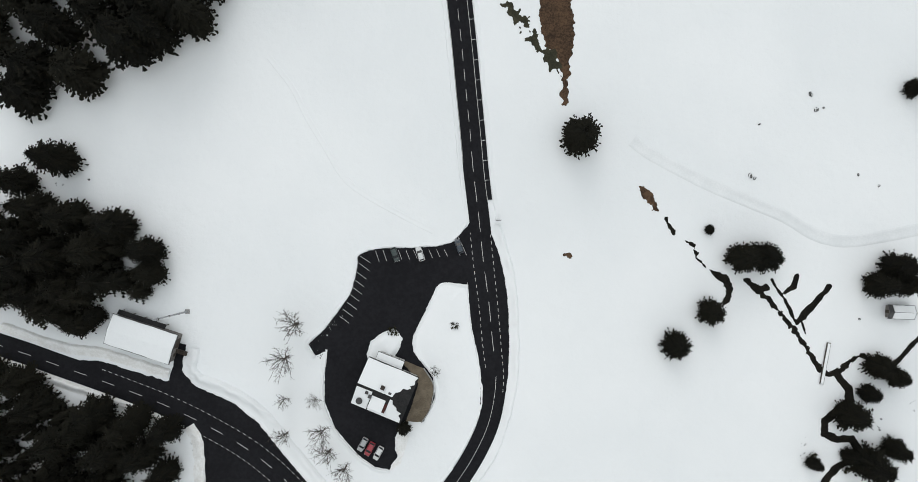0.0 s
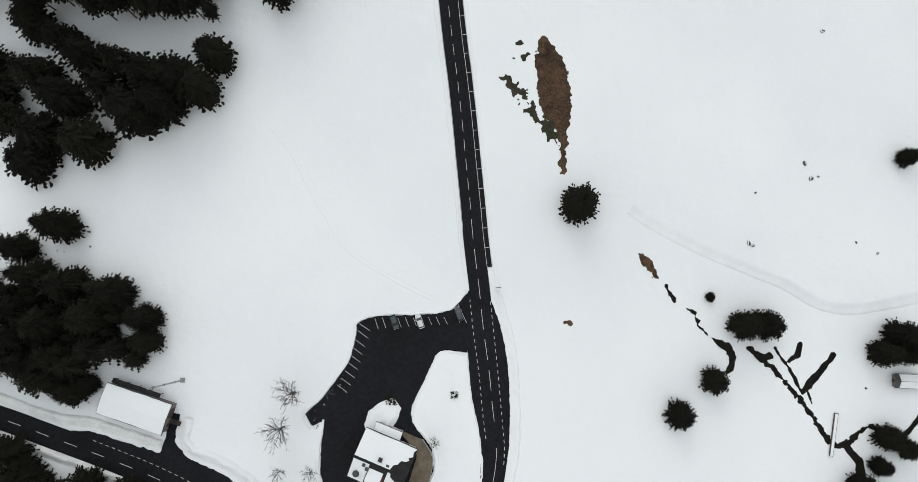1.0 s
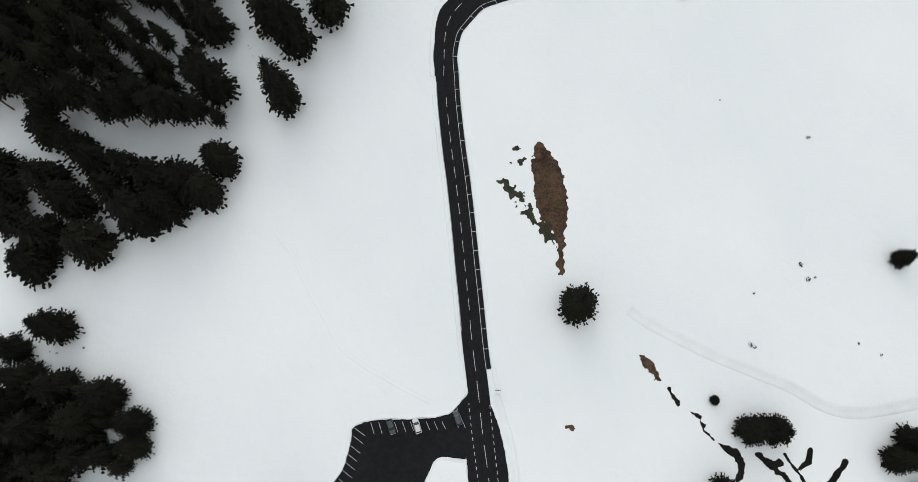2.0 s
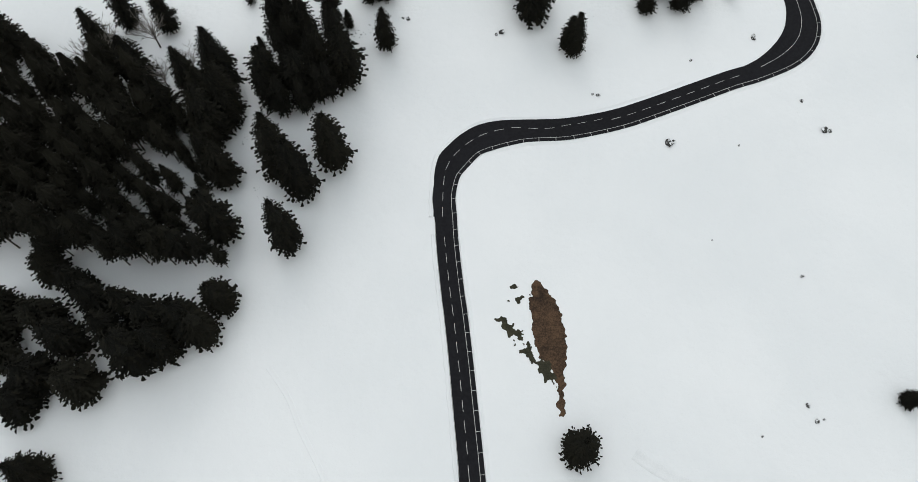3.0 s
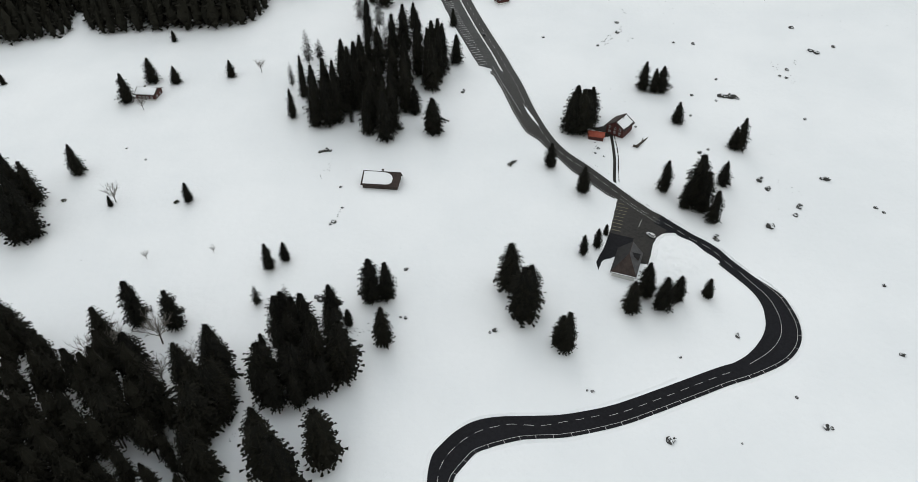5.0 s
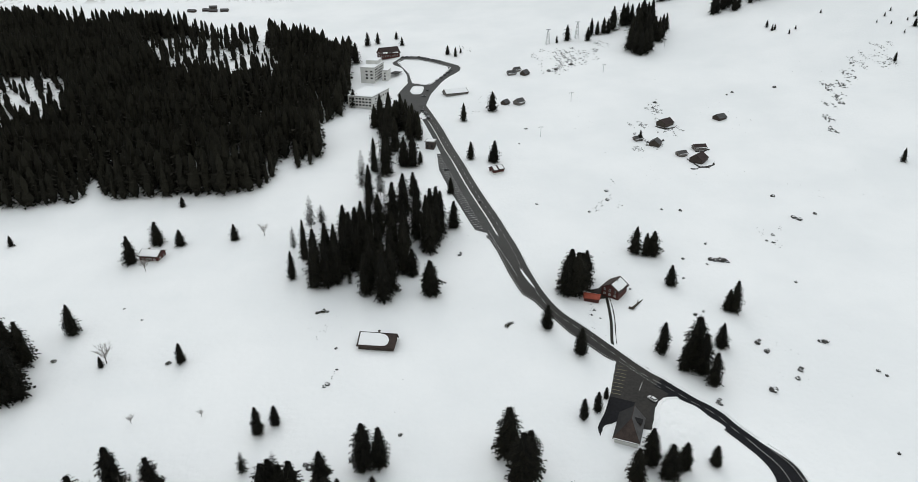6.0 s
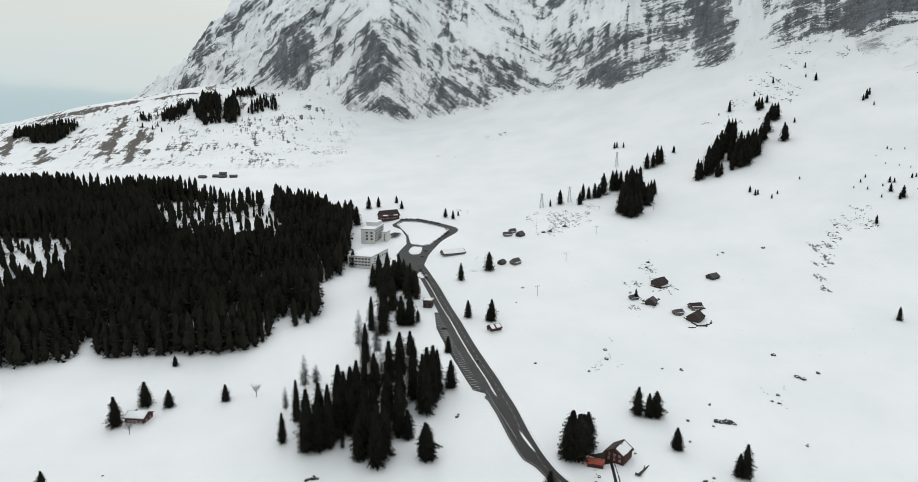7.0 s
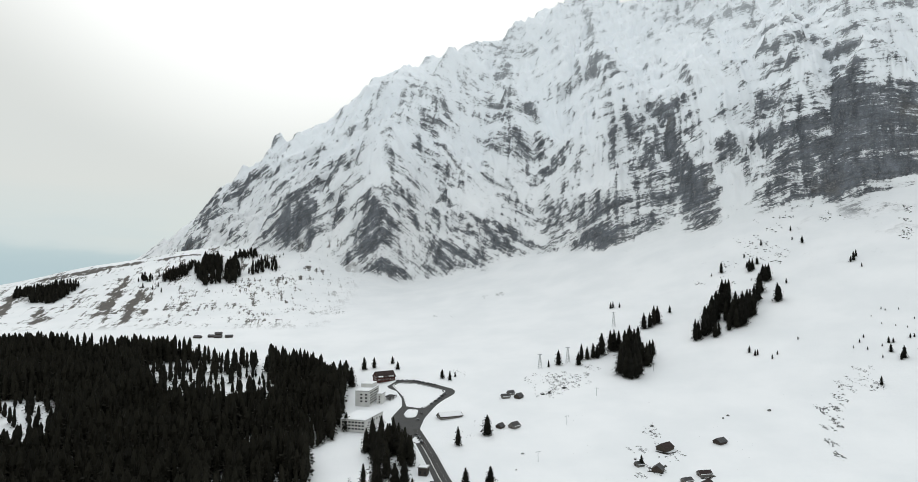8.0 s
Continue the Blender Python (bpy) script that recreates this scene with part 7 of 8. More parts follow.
# barn with half its roof under snow
gable_house("barn", "wooden barn with a snow oval on its dark roof", -42.4, 279.8, -96.5, 17.5, 2.4, 7.0, 2.4, 3.0, DARK_WOOD, BROWN_ROOF, 0.8, category="barn",
            snow=[(1, [(0.05, -8.9), (0.05, 0.5), (0.10, 3.2), (0.22, 5.0), (0.45, 6.0), (0.70, 5.8), (0.86, 4.6), (0.9, 2.0), (0.9, -8.7)], 0.28), (-1, rim(-8.8, 2.0, 0.05, 0.9, 8), 0.22)],
            doors=[("x+", 1.0, 2.6, 2.4)], windows=[("y+", 2.0, 1.6, 0.9, 0.8)], chimney=(-1.0, 0.2, 0.7))
# red farmhouse with its annex
gable_house("farmhouse", "red-brown wooden farmhouse with partly snowy roof", 82.2, 321.2, -38, 10.5, 5.0, 5.0, 5.2, 3.2, RED_WOOD, BROWN_ROOF, 0.9,
            snow=[(1, rim(-5.2, 5.2, 0.1, 0.9, 9, 0.04), 0.28)], windows=[("y-", a, z, 1.0, 1.1) for a in (-3, 0, 3) for z in (1.4, 3.9)] + [("x-", a, z, 1.0, 1.1) for a in (-3.2, 0, 3.2) for z in (1.4, 3.8)], doors=[("x-", 1.6, 1.1, 2.0)], chimney=(0.8, 1.0, 0.8))
gable_house("outbuilding", "small outbuilding with a bright red tile roof", 69.2, 315.6, -106, 8.0, 2.6, 2.6, 2.6, 1.3, RED_WOOD, RED_ROOF, 0.5, category="outbuilding",
            snow=[(-1, rim(0.5, 2.6, 0.2, 0.6, 10, 0.05), 0.15)], doors=[("x-", 0, 2.4, 2.1)])
# red chalet on the left meadow
gable_house("chalet", "red wooden chalet with thick snow on its roof", -187.4, 358.6, 84, 11.5, 4.6, 4.6, 3.8, 2.0, RED_WOOD, BROWN_ROOF, 0.8, category="chalet",
            snow=[(-1, rim(-5.9, 6.0, 0.03, 0.95, 11), 0.35), (1, rim(-5.9, 6.0, 0.03, 0.95, 12), 0.35)], windows=[("x-", a, 1.3, 1.1, 1.1) for a in (-3.6, -1.2, 1.2, 3.6)] + [("y-", a, 1.3, 1.0, 1.1) for a in (-2, 2)], doors=[("x-", 0, 1.0, 2.0)], chimney=(0.5, 1.5, 0.7), base=0.8)
# chalet with red walls above the pass road
gable_house("chalet", "small dark red chalet with snow strips on its roof", 24.2, 478.5, -62, 8.6, 3.6, 3.6, 3.4, 2.0, RED_WOOD, BROWN_ROOF, 0.6, category="chalet",
            snow=[(1, rim(-4.2, -1.0, 0.05, 0.95, 13), 0.25), (1, rim(0.4, 4.2, 0.05, 0.9, 14), 0.25)], windows=[("x-", a, 1.4, 1.0, 1.0) for a in (-2.4, 0, 2.4)] + [("y-", 0, 1.4, 1.0, 1.0)], base=1.2)

# dark huts on the slope, with snow-free earth along their walls
for line in ([(165, 563, 1.0), (171, 557, 1.6), (178, 559, 0.9), (183, 564, 0.3)], [(147, 525, 0.7), (151, 523.5, 1.2), (156, 521, 1.3), (159, 524, 0.4)], [(173, 497, 0.6), (178, 482, 1.0), (184, 482, 1.4), (190, 486, 0.7), (191, 491, 0.3)],
             [(170.5, 479.6, 0.8), (174, 479.4, 0.9), (177.5, 480.5, 0.3)], [(183, 510, 0.6), (188, 509.5, 1.2), (194, 513, 0.9)], [(166, 503, 0.3), (170, 501, 1.0), (173, 503.5, 0.5)]):
    mud = patch("bare_ground", lambda x, y: stroke(line, x, y) + rough_edge(x, y, 1.0, 1.5, 67), (line[0][0] - 5, line[-1][0] + 5, min(q[1] for q in line) - 5, max(q[1] for q in line) + 5), 0.5, 0.05, WET_MUD)
    tagged(mud, "dark snow-free earth along a timber hut", "ground", kind="structure")
HUTS = [(172.8, 566, -52, 12, 4.6, 3.0, 3.0), (142.9, 535.5, -70, 6.5, 2.6, 2.0, 1.8), (154.8, 525.5, -30, 8.5, 4.0, 2.6, 2.8), (170.1, 504.5, -70, 7, 3.0, 2.2, 1.7), (180.2, 493.5, -40, 11.5, 5.0, 3.0, 3.4), (186.8, 514.5, -80, 9.5, 3.2, 2.4, 2.0),
        (222.1, 574, -60, 9, 3.8, 2.4, 2.4), (49.7, 717, -75, 8.5, 3.0, 2.4, 2.2), (63.6, 715.5, -40, 8, 3.4, 2.4, 3.0), (56.0, 728, -60, 7, 2.6, 2.4, 2.4), (38.5, 628, -40, 6.5, 2.9, 2.2, 2.4), (51.6, 627.5, -45, 8.5, 3.8, 2.6, 3.0)]
for i, (x, y, rz, ln, dp, wh, rh) in enumerate(HUTS):
    gable_house("hut", "weathered dark timber hut with a bare shingle roof" if i % 3 else "larger timber hut with a dark roof on the slope", x, y, rz, ln, dp, dp, wh, rh, GREY_WOOD if i % 2 else DARK_WOOD, BROWN_ROOF if i in (0, 4, 5) else GREY_ROOF, 0.5, category="hut", group="alpine huts",
                snow=[(1, rim(-ln / 2, ln / 2, 0.9, 1.0, 30 + i, 0.01), 0.12)] if i % 2 else (), doors=[("y-", 0, 1.2, 1.7)])
for i, (x, y) in enumerate([(-403, 1034), (-383, 1040), (-372, 1036), (-356, 1038), (-380, 1060)]):
    gable_house("hut", "distant dark alpine hut below the shoulder", x, y, 80 + 7 * i, 11, 3.4, 3.4, 2.4, 1.8, DARK_WOOD, GREY_ROOF, 0.5, category="hut", group="alpine huts", doors=[("y-", 0, 1.2, 1.7)])

# ---- hotel at the top of the pass ----
def block(name, label, x, y, rz, w, d, h, wall, snow=0.5, category="hotel", over=0.3):
    ob = thing(name, label, category, (x, y, float(ground(x, y)) - 1.5), rz)
    bm = bmesh.new()
    box(bm, -w / 2, w / 2, -d / 2, d / 2, 0, h)
    part("wall", bm, wall, ob)
    bm = bmesh.new()
    box(bm, -w / 2 - over, w / 2 + over, -d / 2 - over, d / 2 + over, h, h + 0.5)
    part("roof", bm, CONCRETE, ob, "flat roof slab")
    bm = bmesh.new()
    box(bm, -w / 2, w / 2, -d / 2, d / 2, h + 0.5, h + 0.5 + snow, 0.15)
    part("roof_snow", bm, SNOW, ob, "snow lying on the roof")
    return ob


hotel = block("hotel", "five-storey off-white hotel block with a snowy flat roof", -97.6, 716, -10, 15, 34, 15.5, PLASTER)
for row in range(3):
    for a in (-1.0, 4.2):
        window(hotel, "y-", a, 4.6 + row * 3.4, 2.2, 1.5, 17, GREY_WOOD)
for row in range(5):
    for a in (-13.5, -9, -4.5, 0, 4.5, 9, 13.5):
        window(hotel, "x+", a, 2.4 + row * 2.6, 3.0, 1.3, 7.5, GREY_WOOD)
bm = bmesh.new()
box(bm, -7.2, 5.5, 1, 16.6, 16.2, 20.2, 0.1)
house_top = part("roof_house", bm, PLASTER, hotel, "low plant room on the roof")
bm = bmesh.new()
box(bm, -7.4, 5.7, 0.8, 16.8, 20.2, 20.8, 0.15)
part("roof_snow", bm, SNOW, house_top)
garage = block("hotel_wing", "lower off-white hotel wing with a broad snowy roof", -92.0, 640, -17, 25, 40, 10.5, PLASTER, 0.7)
for row in range(3):
    for a in (-10, -6.7, -3.4, 0, 3.4, 6.7, 10):
        window(garage, "y-", a, 2.2 + row * 2.9, 2.0, 1.4, 20, GREY_WOOD)
for a in (-12, -6, 0, 6, 12):
    window(garage, "x+", a, 7.0, 2.4, 1.4, 12.5, GREY_WOOD)
gable_house("guesthouse", "large red-brown wooden guesthouse by the turning loop", -88.5, 794, -58, 22, 7.0, 7.0, 6.0, 5.6, RED_WOOD, BROWN_ROOF, 1.0, category="guesthouse",
            snow=[(1, rim(-10, -4, 0.72, 0.97, 41, 0.08), 0.2), (1, rim(3, 9, 0.8, 0.97, 42, 0.06), 0.2), (-1, rim(-11, 11, 0.05, 0.95, 43), 0.3)],
            windows=[("x+", a, z, 1.3, 1.3) for a in (-10, -7, -4, -1, 2, 5, 8) for z in (2.4, 5.2)] + [("y-", a, z, 1.3, 1.3) for a in (-3.6, 0, 3.6) for z in (2.4, 5.2)])
gable_house("lodge", "long low timber lodge with a snow-covered roof", -9.5, 662, -67, 23, 4.0, 6.0, 2.2, 3.0, GREY_WOOD, BROWN_ROOF, 0.8, category="lodge", snow=[(-1, rim(-11.6, 11.8, 0.05, 0.95, 51), 0.35), (1, rim(-11.6, 11.8, 0.03, 0.93, 52, 0.03), 0.35)],
            windows=[("x+", a, 1.2, 1.4, 1.2) for a in (-9, -5.5, -2, 1.5, 5, 8.5)] + [("y-", 0, 1.2, 1.4, 1.2)])
kiosk = block("kiosk", "small square concrete kiosk beside the parking strip", -27.5, 525.5, -12, 7.0, 7.0, 7.5, DARK_WOOD, 0.05, "kiosk", 0.7)
for a in (-1.8, 1.8):
    window(kiosk, "y-", a, 2.6, 1.4, 2.2, 3.5, DARK_WOOD)
    window(kiosk, "x+", a, 2.6, 1.4, 2.2, 3.5, DARK_WOOD)
tower = block("stair_tower", "narrow pale stair tower beside the hotel", -82.5, 712, -10, 6, 12, 11.5, PLASTER, 0.4, "tower")
for row in range(3):
    window(tower, "y-", 0, 2.6 + row * 2.8, 1.4, 1.5, 6, GREY_WOOD)
canopy = thing("car_port", "low dark car port in front of the hotel", "car port", (-74.5, 727, float(ground(-74.5, 727)) - 0.2), -20)
bm = bmesh.new()
box(bm, -4.5, 4.5, -8, 8, 2.6, 2.9, 0.04)
part("roof", bm, TAR_ROOF, canopy)
for sx in (-4.1, 4.1):
    for sy in (-7.4, 0, 7.4):
        bm = bmesh.new()
        box(bm, sx - 0.12, sx + 0.12, sy - 0.12, sy + 0.12, -0.2, 2.6)
        part("post", bm, DARK_WOOD, canopy)


# ---- cars ----
def make_car():
    """A small estate car, 4.4 m long, facing its own +y."""
    ob = thing("car", "parked car on the cleared asphalt", "car", (0, 0, 0), 0, "parked cars")

    def loft(sections, material, name, label=""):
        bm = bmesh.new()
        rings = []
        for y, half, z0, z1, r in sections:
            ring = [(-half, z0), (-half, z1 - r), (-half + r, z1), (half - r, z1), (half, z1 - r), (half, z0)]
            rings.append([bm.verts.new((x, y, z)) for x, z in ring])
        for a, b in zip(rings[:-1], rings[1:]):
            for i in range(6):
                bm.faces.new((a[i], a[(i + 1) % 6], b[(i + 1) % 6], b[i]))
        bm.faces.new(rings[0][::-1])
        bm.faces.new(rings[-1])
        bmesh.ops.recalc_face_normals(bm, faces=bm.faces[:])
        return part(name, bm, material, ob, label)
    body = loft([(-2.2, 0.72, 0.35, 0.8, 0.1), (-2.1, 0.85, 0.28, 0.98, 0.12), (-1.0, 0.9, 0.25, 1.0, 0.12), (0.8, 0.9, 0.25, 0.98, 0.12), (1.7, 0.86, 0.28, 0.85, 0.14), (2.15, 0.74, 0.34, 0.68, 0.12), (2.2, 0.62, 0.38, 0.6, 0.08)], PAINT, "body")
    loft([(-2.0, 0.72, 0.95, 1.0, 0.03), (-1.55, 0.76, 0.95, 1.38, 0.12), (0.25, 0.76, 0.95, 1.4, 0.12), (1.05, 0.76, 0.93, 0.99, 0.03)], GLASS, "cabin", "dark glazed cabin")
    loft([(-1.65, 0.66, 1.36, 1.44, 0.05), (-1.3, 0.7, 1.36, 1.47, 0.06), (0.0, 0.7, 1.36, 1.47, 0.06), (0.3, 0.64, 1.36, 1.42, 0.05)], PAINT, "roof")
    for sx in (-1, 1):
        for y in (-1.32, 1.35):
            bm = bmesh.new()
            tube(bm, (sx * 0.72, y, 0.31), (sx * 0.92, y, 0.31), 0.31, 0.31, 14)
            tyre = part("wheel", bm, RUBBER, ob, "black tyre")
            bm = bmesh.new()
            tube(bm, (sx * 0.915, y, 0.31), (sx * 0.935, y, 0.31), 0.19, 0.17, 10)
            part("rim", bm, METAL, tyre)
        bm = bmesh.new()
        box(bm, sx * 0.6 - 0.14, sx * 0.6 + 0.14, 2.02, 2.19, 0.6, 0.72, 0.02)
        part("headlight", bm, LAMP_CLEAR, ob)
        bm = bmesh.new()
        box(bm, sx * 0.72 - 0.1, sx * 0.72 + 0.1, -2.19, -2.05, 0.68, 0.86, 0.02)
        part("tail_light", bm, LAMP_RED, ob)
        bm = bmesh.new()
        box(bm, sx * 0.98 - 0.1, sx * 0.98 + 0.1, 0.62, 0.72, 0.95, 1.07, 0.02)
        part("mirror", bm, PAINT, ob)
    bm = bmesh.new()
    box(bm, -0.26, 0.26, 2.185, 2.21, 0.42, 0.53)
    part("number_plate", bm, FRAME, ob, "blank pale number plate")
    return ob


COLOURS = {"white": (0.62, 0.63, 0.63), "silver": (0.36, 0.37, 0.38), "black": (0.015, 0.015, 0.017), "blue": (0.018, 0.03, 0.046), "green": (0.014, 0.03, 0.027), "red": (0.30, 0.012, 0.025), "grey": (0.10, 0.105, 0.11)}
first_car = make_car()
PARKED = [(-23.0, -4.3, 200, "green"), (-15.5, -4.0, 20, "white"), (-3.9, -1.6, 20, "blue"), (-32, -61.2, 152, "silver"), (-29.9, -62.5, 152, "red"), (-27.3, -63.7, 152, "white"), (83.4, 239.0, 37, "white"), (10.4, 430, 15, "black"), (-13.4, 482, -75, "black"),
          (-72, 789, 70, "black"), (-67, 789.5, 80, "grey"), (-62, 789, 85, "silver"), (-53, 787, 54, "black"), (-49, 784, 54, "grey"), (-45.5, 781.4, 54, "black"), (-42, 778.8, 54, "blue"), (-36, 774.4, 54, "black"), (-32.5, 771.8, 54, "grey"), (-28, 768.5, 50, "black")]
PARKED += [(-15.2, 736.5, -68, "grey"), (-18.0, 729, -68, "black"), (-20.8, 721.5, -68, "blue"), (-24.4, 713, -68, "black"), (-28.4, 703, -68, "grey"), (-37.5, 671, 30, "black"), (-40.2, 652.5, 85, "grey"),
           (-38.9, 612, 60, "black"), (-37.2, 607, 60, "grey"), (-35.6, 602, 60, "black"), (-34.1, 597, 60, "silver"), (-32.6, 592, 60, "black"), (-52.5, 606, 20, "black"), (-50.5, 598, 20, "grey"), (-47.4, 588, 20, "black")]
for x, y, rz, colour in PARKED:
    o = copy_thing(first_car, pose(x, y, float(ground(x, y)) + 0.15, 0, 0, rz))
    tagged(o, f"{colour} car parked on the cleared asphalt")
    for child in o.children:
        child.color = (*COLOURS[colour], 1)
for o in (first_car, *first_car.children_recursive):
    bpy.data.objects.remove(o)

# ---- rocks ----
def rock_mesh(seed):
    bm = bmesh.new()
    bmesh.ops.create_icosphere(bm, subdivisions=2, radius=1.0)
    off = Vector((seed * 7.1, seed * 3.3, 0))
    for v in bm.verts:
        d = 0.75 + 0.45 * noise.noise(v.co * 1.3 + off) + 0.2 * noise.noise(v.co * 3.1 + off)
        v.co = Vector((v.co.x * 1.15, v.co.y * 0.9, v.co.z * 0.7)) * d
    me = bpy.data.meshes.new("boulder")
    bm.to_mesh(me)
    bm.free()
    me.materials.append(ROCK)
    return me


def make_rock():
    """Dark limestone with a little snow lying on its flat tops."""
    m, t, s = nodes_of("snow_dusted_rock")
    v = t.nodes.new("ShaderNodeTexCoord").outputs["Object"]
    geo = t.nodes.new("ShaderNodeNewGeometry")
    sn = t.nodes.new("ShaderNodeSeparateXYZ")
    t.links.new(geo.outputs["Normal"], sn.inputs[0])
    f = noise_at(t, v, 2.5, 4.0)
    col = blend(t, ramp(t, f, 0.3, 0.7), (0.018, 0.018, 0.017), (0.065, 0.063, 0.058))
    lying = ramp(t, calc(t, "ADD", sn.outputs[2], calc(t, "MULTIPLY_ADD", f, 0.7, -0.35)), 0.86, 0.98)
    t.links.new(blend(t, lying, col, (0.80, 0.815, 0.825)), s.inputs["Base Color"])
    s.inputs["Roughness"].default_value = 0.85
    relief(t, s, f, 0.8, 0.1)
    return m


ROCK = make_rock()
ROCKS = [rock_mesh(k + 1) for k in range(6)]


def boulder(x, y, r):
    k = int(abs(x * 5.7 + y * 9.1))
    r = r * 1.2
    o = new("boulder", ROCKS[k % 6])
    o.matrix_world = pose(x, y, float(ground(x, y)) + r * 0.12, 0, 0, (k * 71) % 360) @ Matrix.Scale(r, 4)
    tagged(o, "dark snow-dusted boulder lying in the snow", "rock", "boulders")


boulders = []
boulders += [(69, 135.3, 1.5), (70.6, 135.8, 0.9), (118.4, 152.8, 0.7), (124.1, 140.6, 1.3), (126, 140.2, 0.8), (105.6, 180.9, 0.9), (45.7, 155.6, 0.8), (43.8, 156, 0.5), (81.2, 171.1, 0.6), (-41.1, 176.3, 0.9), (105.6, 85.4, 0.6), (-25, 190.6, 0.9), (-27, 191, 0.6)]
boulders += [(99.1, 44.6, 0.7), (100.9, 40, 0.7), (103, 40.6, 0.4), (82, 20.4, 0.7), (83.2, 19.6, 0.5), (84.3, 35.6, 0.4), (113.5, 21, 0.4), (119.6, 17.8, 0.4), (-116, 17.2, 0.4), (114.6, -21.6, 0.4), (78.9, 98, 0.3), (93.3, 134.3, 0.4)]
boulders += [(-60.4, 200.8, 2.3), (-62.4, 201.6, 1.6), (-57.6, 204, 1.2), (-77.3, 303.7, 1.2), (-74.5, 305.2, 1.4), (-72.5, 304.4, 0.9), (-63, 274.5, 0.9), (-62.5, 248.7, 1.3), (-63.9, 247, 0.9), (-60, 258.8, 0.7), (23.5, 294.3, 1.3), (25, 294.8, 0.9), (11, 184.4, 1.2), (9, 183.4, 0.7)]
boulders += [(144.5, 278.2, 1.7), (146.6, 271.6, 1.5), (147.6, 272.4, 1.1), (139, 245, 2.0), (140.6, 245.6, 1.2), (153.4, 252.4, 1.1), (158.2, 259.7, 1.1), (177.7, 278.8, 1.8), (175.6, 279.4, 1.1), (192.7, 257.4, 1.1), (185.8, 330.6, 1.0), (152.3, 353.8, 2.6), (148.4, 354.2, 1.8), (142.5, 350.2, 0.9)]
boulders += [(165.1, 171.9, 1.1), (174.5, 207.9, 0.9), (-26.6, 217.9, 1.0), (-141, 263.1, 0.9), (-3, 361, 1.1), (-2.2, 363.5, 0.9), (215.2, 403.2, 1.8), (217.9, 400.7, 1.8), (230.7, 407.9, 1.4), (212.7, 433.6, 1.2)]
boulders += [(100.7, 445.1, 1.4), (98.9, 431.6, 1.6), (83.9, 415.1, 1.1), (132.5, 416.7, 1.0), (144.5, 414.8, 1.4), (49.8, 426.9, 1.0), (293.5, 637.2, 1.8), (252.9, 633.1, 1.6), (246, 628, 1.2), (124.5, 335.6, 0.9), (148.3, 372.8, 1.0), (193.2, 382.1, 1.2), (186.8, 375.5, 1.0)]
boulders += [(53.1, 564.1, 1.3), (45, 532, 0.8), (-168.3, 297, 0.7), (-182, 306.9, 0.6), (22, 500, 1.4), (19.5, 497.5, 1.1), (116, 742, 2.4), (98, 728, 2.6), (90, 724, 2.2), (143, 548, 1.4), (150, 530, 1.2), (163, 533, 1.3), (177, 619, 2.0), (172, 606, 1.6)]
boulders += [(146, 280, 1.2), (157, 258, 1.4), (154, 253, 1.0), (195, 254, 0.9), (113, 239, 1.1), (113, 236, 0.8), (106, 182, 0.8), (69, 306, 0.9), (67, 302, 0.7), (71, 299, 0.6), (146, 355, 1.8), (151, 353.5, 1.9), (155, 352, 1.3), (213, 433, 1.6), (190, 373, 1.0), (130, 356, 1.1), (126, 304, 0.9), (121, 301, 1.3), (123, 297, 1.1), (84, 331, 0.9), (86.5, 331.5, 1.2), (89, 330, 1.0), (91, 328, 0.8), (88, 333.5, 0.9), (82, 332.5, 0.7), (92, 325, 0.7)]
for spot in boulders:
    boulder(*spot)


def scree(name, areas, seed, label):
    """Small stones scattered about stretches (x, y, x, y, spread, count, size), in one mesh."""
    rnd = random.Random(seed)
    V, F, base, spots = [], [], 0, []
    shapes = []
    for me in ROCKS[:3]:
        bm = bmesh.new()
        bmesh.ops.create_icosphere(bm, subdivisions=1, radius=1.0)
        bm.verts.ensure_lookup_table()
        v = np.array([q.co * (0.7 + 0.6 * rnd.random()) for q in bm.verts])
        shapes.append((v, [tuple(w.index for w in q.verts) for q in bm.faces]))
        bm.free()
    for ax, ay, bx, by, spread, count, size in areas:
        nests = []
        for _ in range(max(2, count // 9)):
            s = rnd.random()
            nests.append((ax + (bx - ax) * s + rnd.gauss(0, spread), ay + (by - ay) * s + rnd.gauss(0, spread)))
        for _ in range(count):
            x, y = rnd.choice(nests)
            x, y = x + rnd.gauss(0, 0.12 * spread + 0.6 * size), y + rnd.gauss(0, 0.2 * spread + 2.2 * size)
            r = 0.62 * size * rnd.uniform(0.3, 1.0) ** 1.7
            v, f = shapes[rnd.randrange(3)]
            V.append(v * (r * rnd.uniform(0.8, 1.6), r, r * 0.7) + (x, y, r * 0.1))
            spots.append((x, y))
            F += [tuple(i + base for i in q) for q in f]
            base += len(v)
    at = np.array(spots)
    V = np.vstack(V)
    V[:, 2] += np.repeat(ground(at[:, 0], at[:, 1]), len(shapes[0][0]))
    tagged(mesh_object(name, V.tolist(), F, ROCK), label, "stones", kind="stuff")


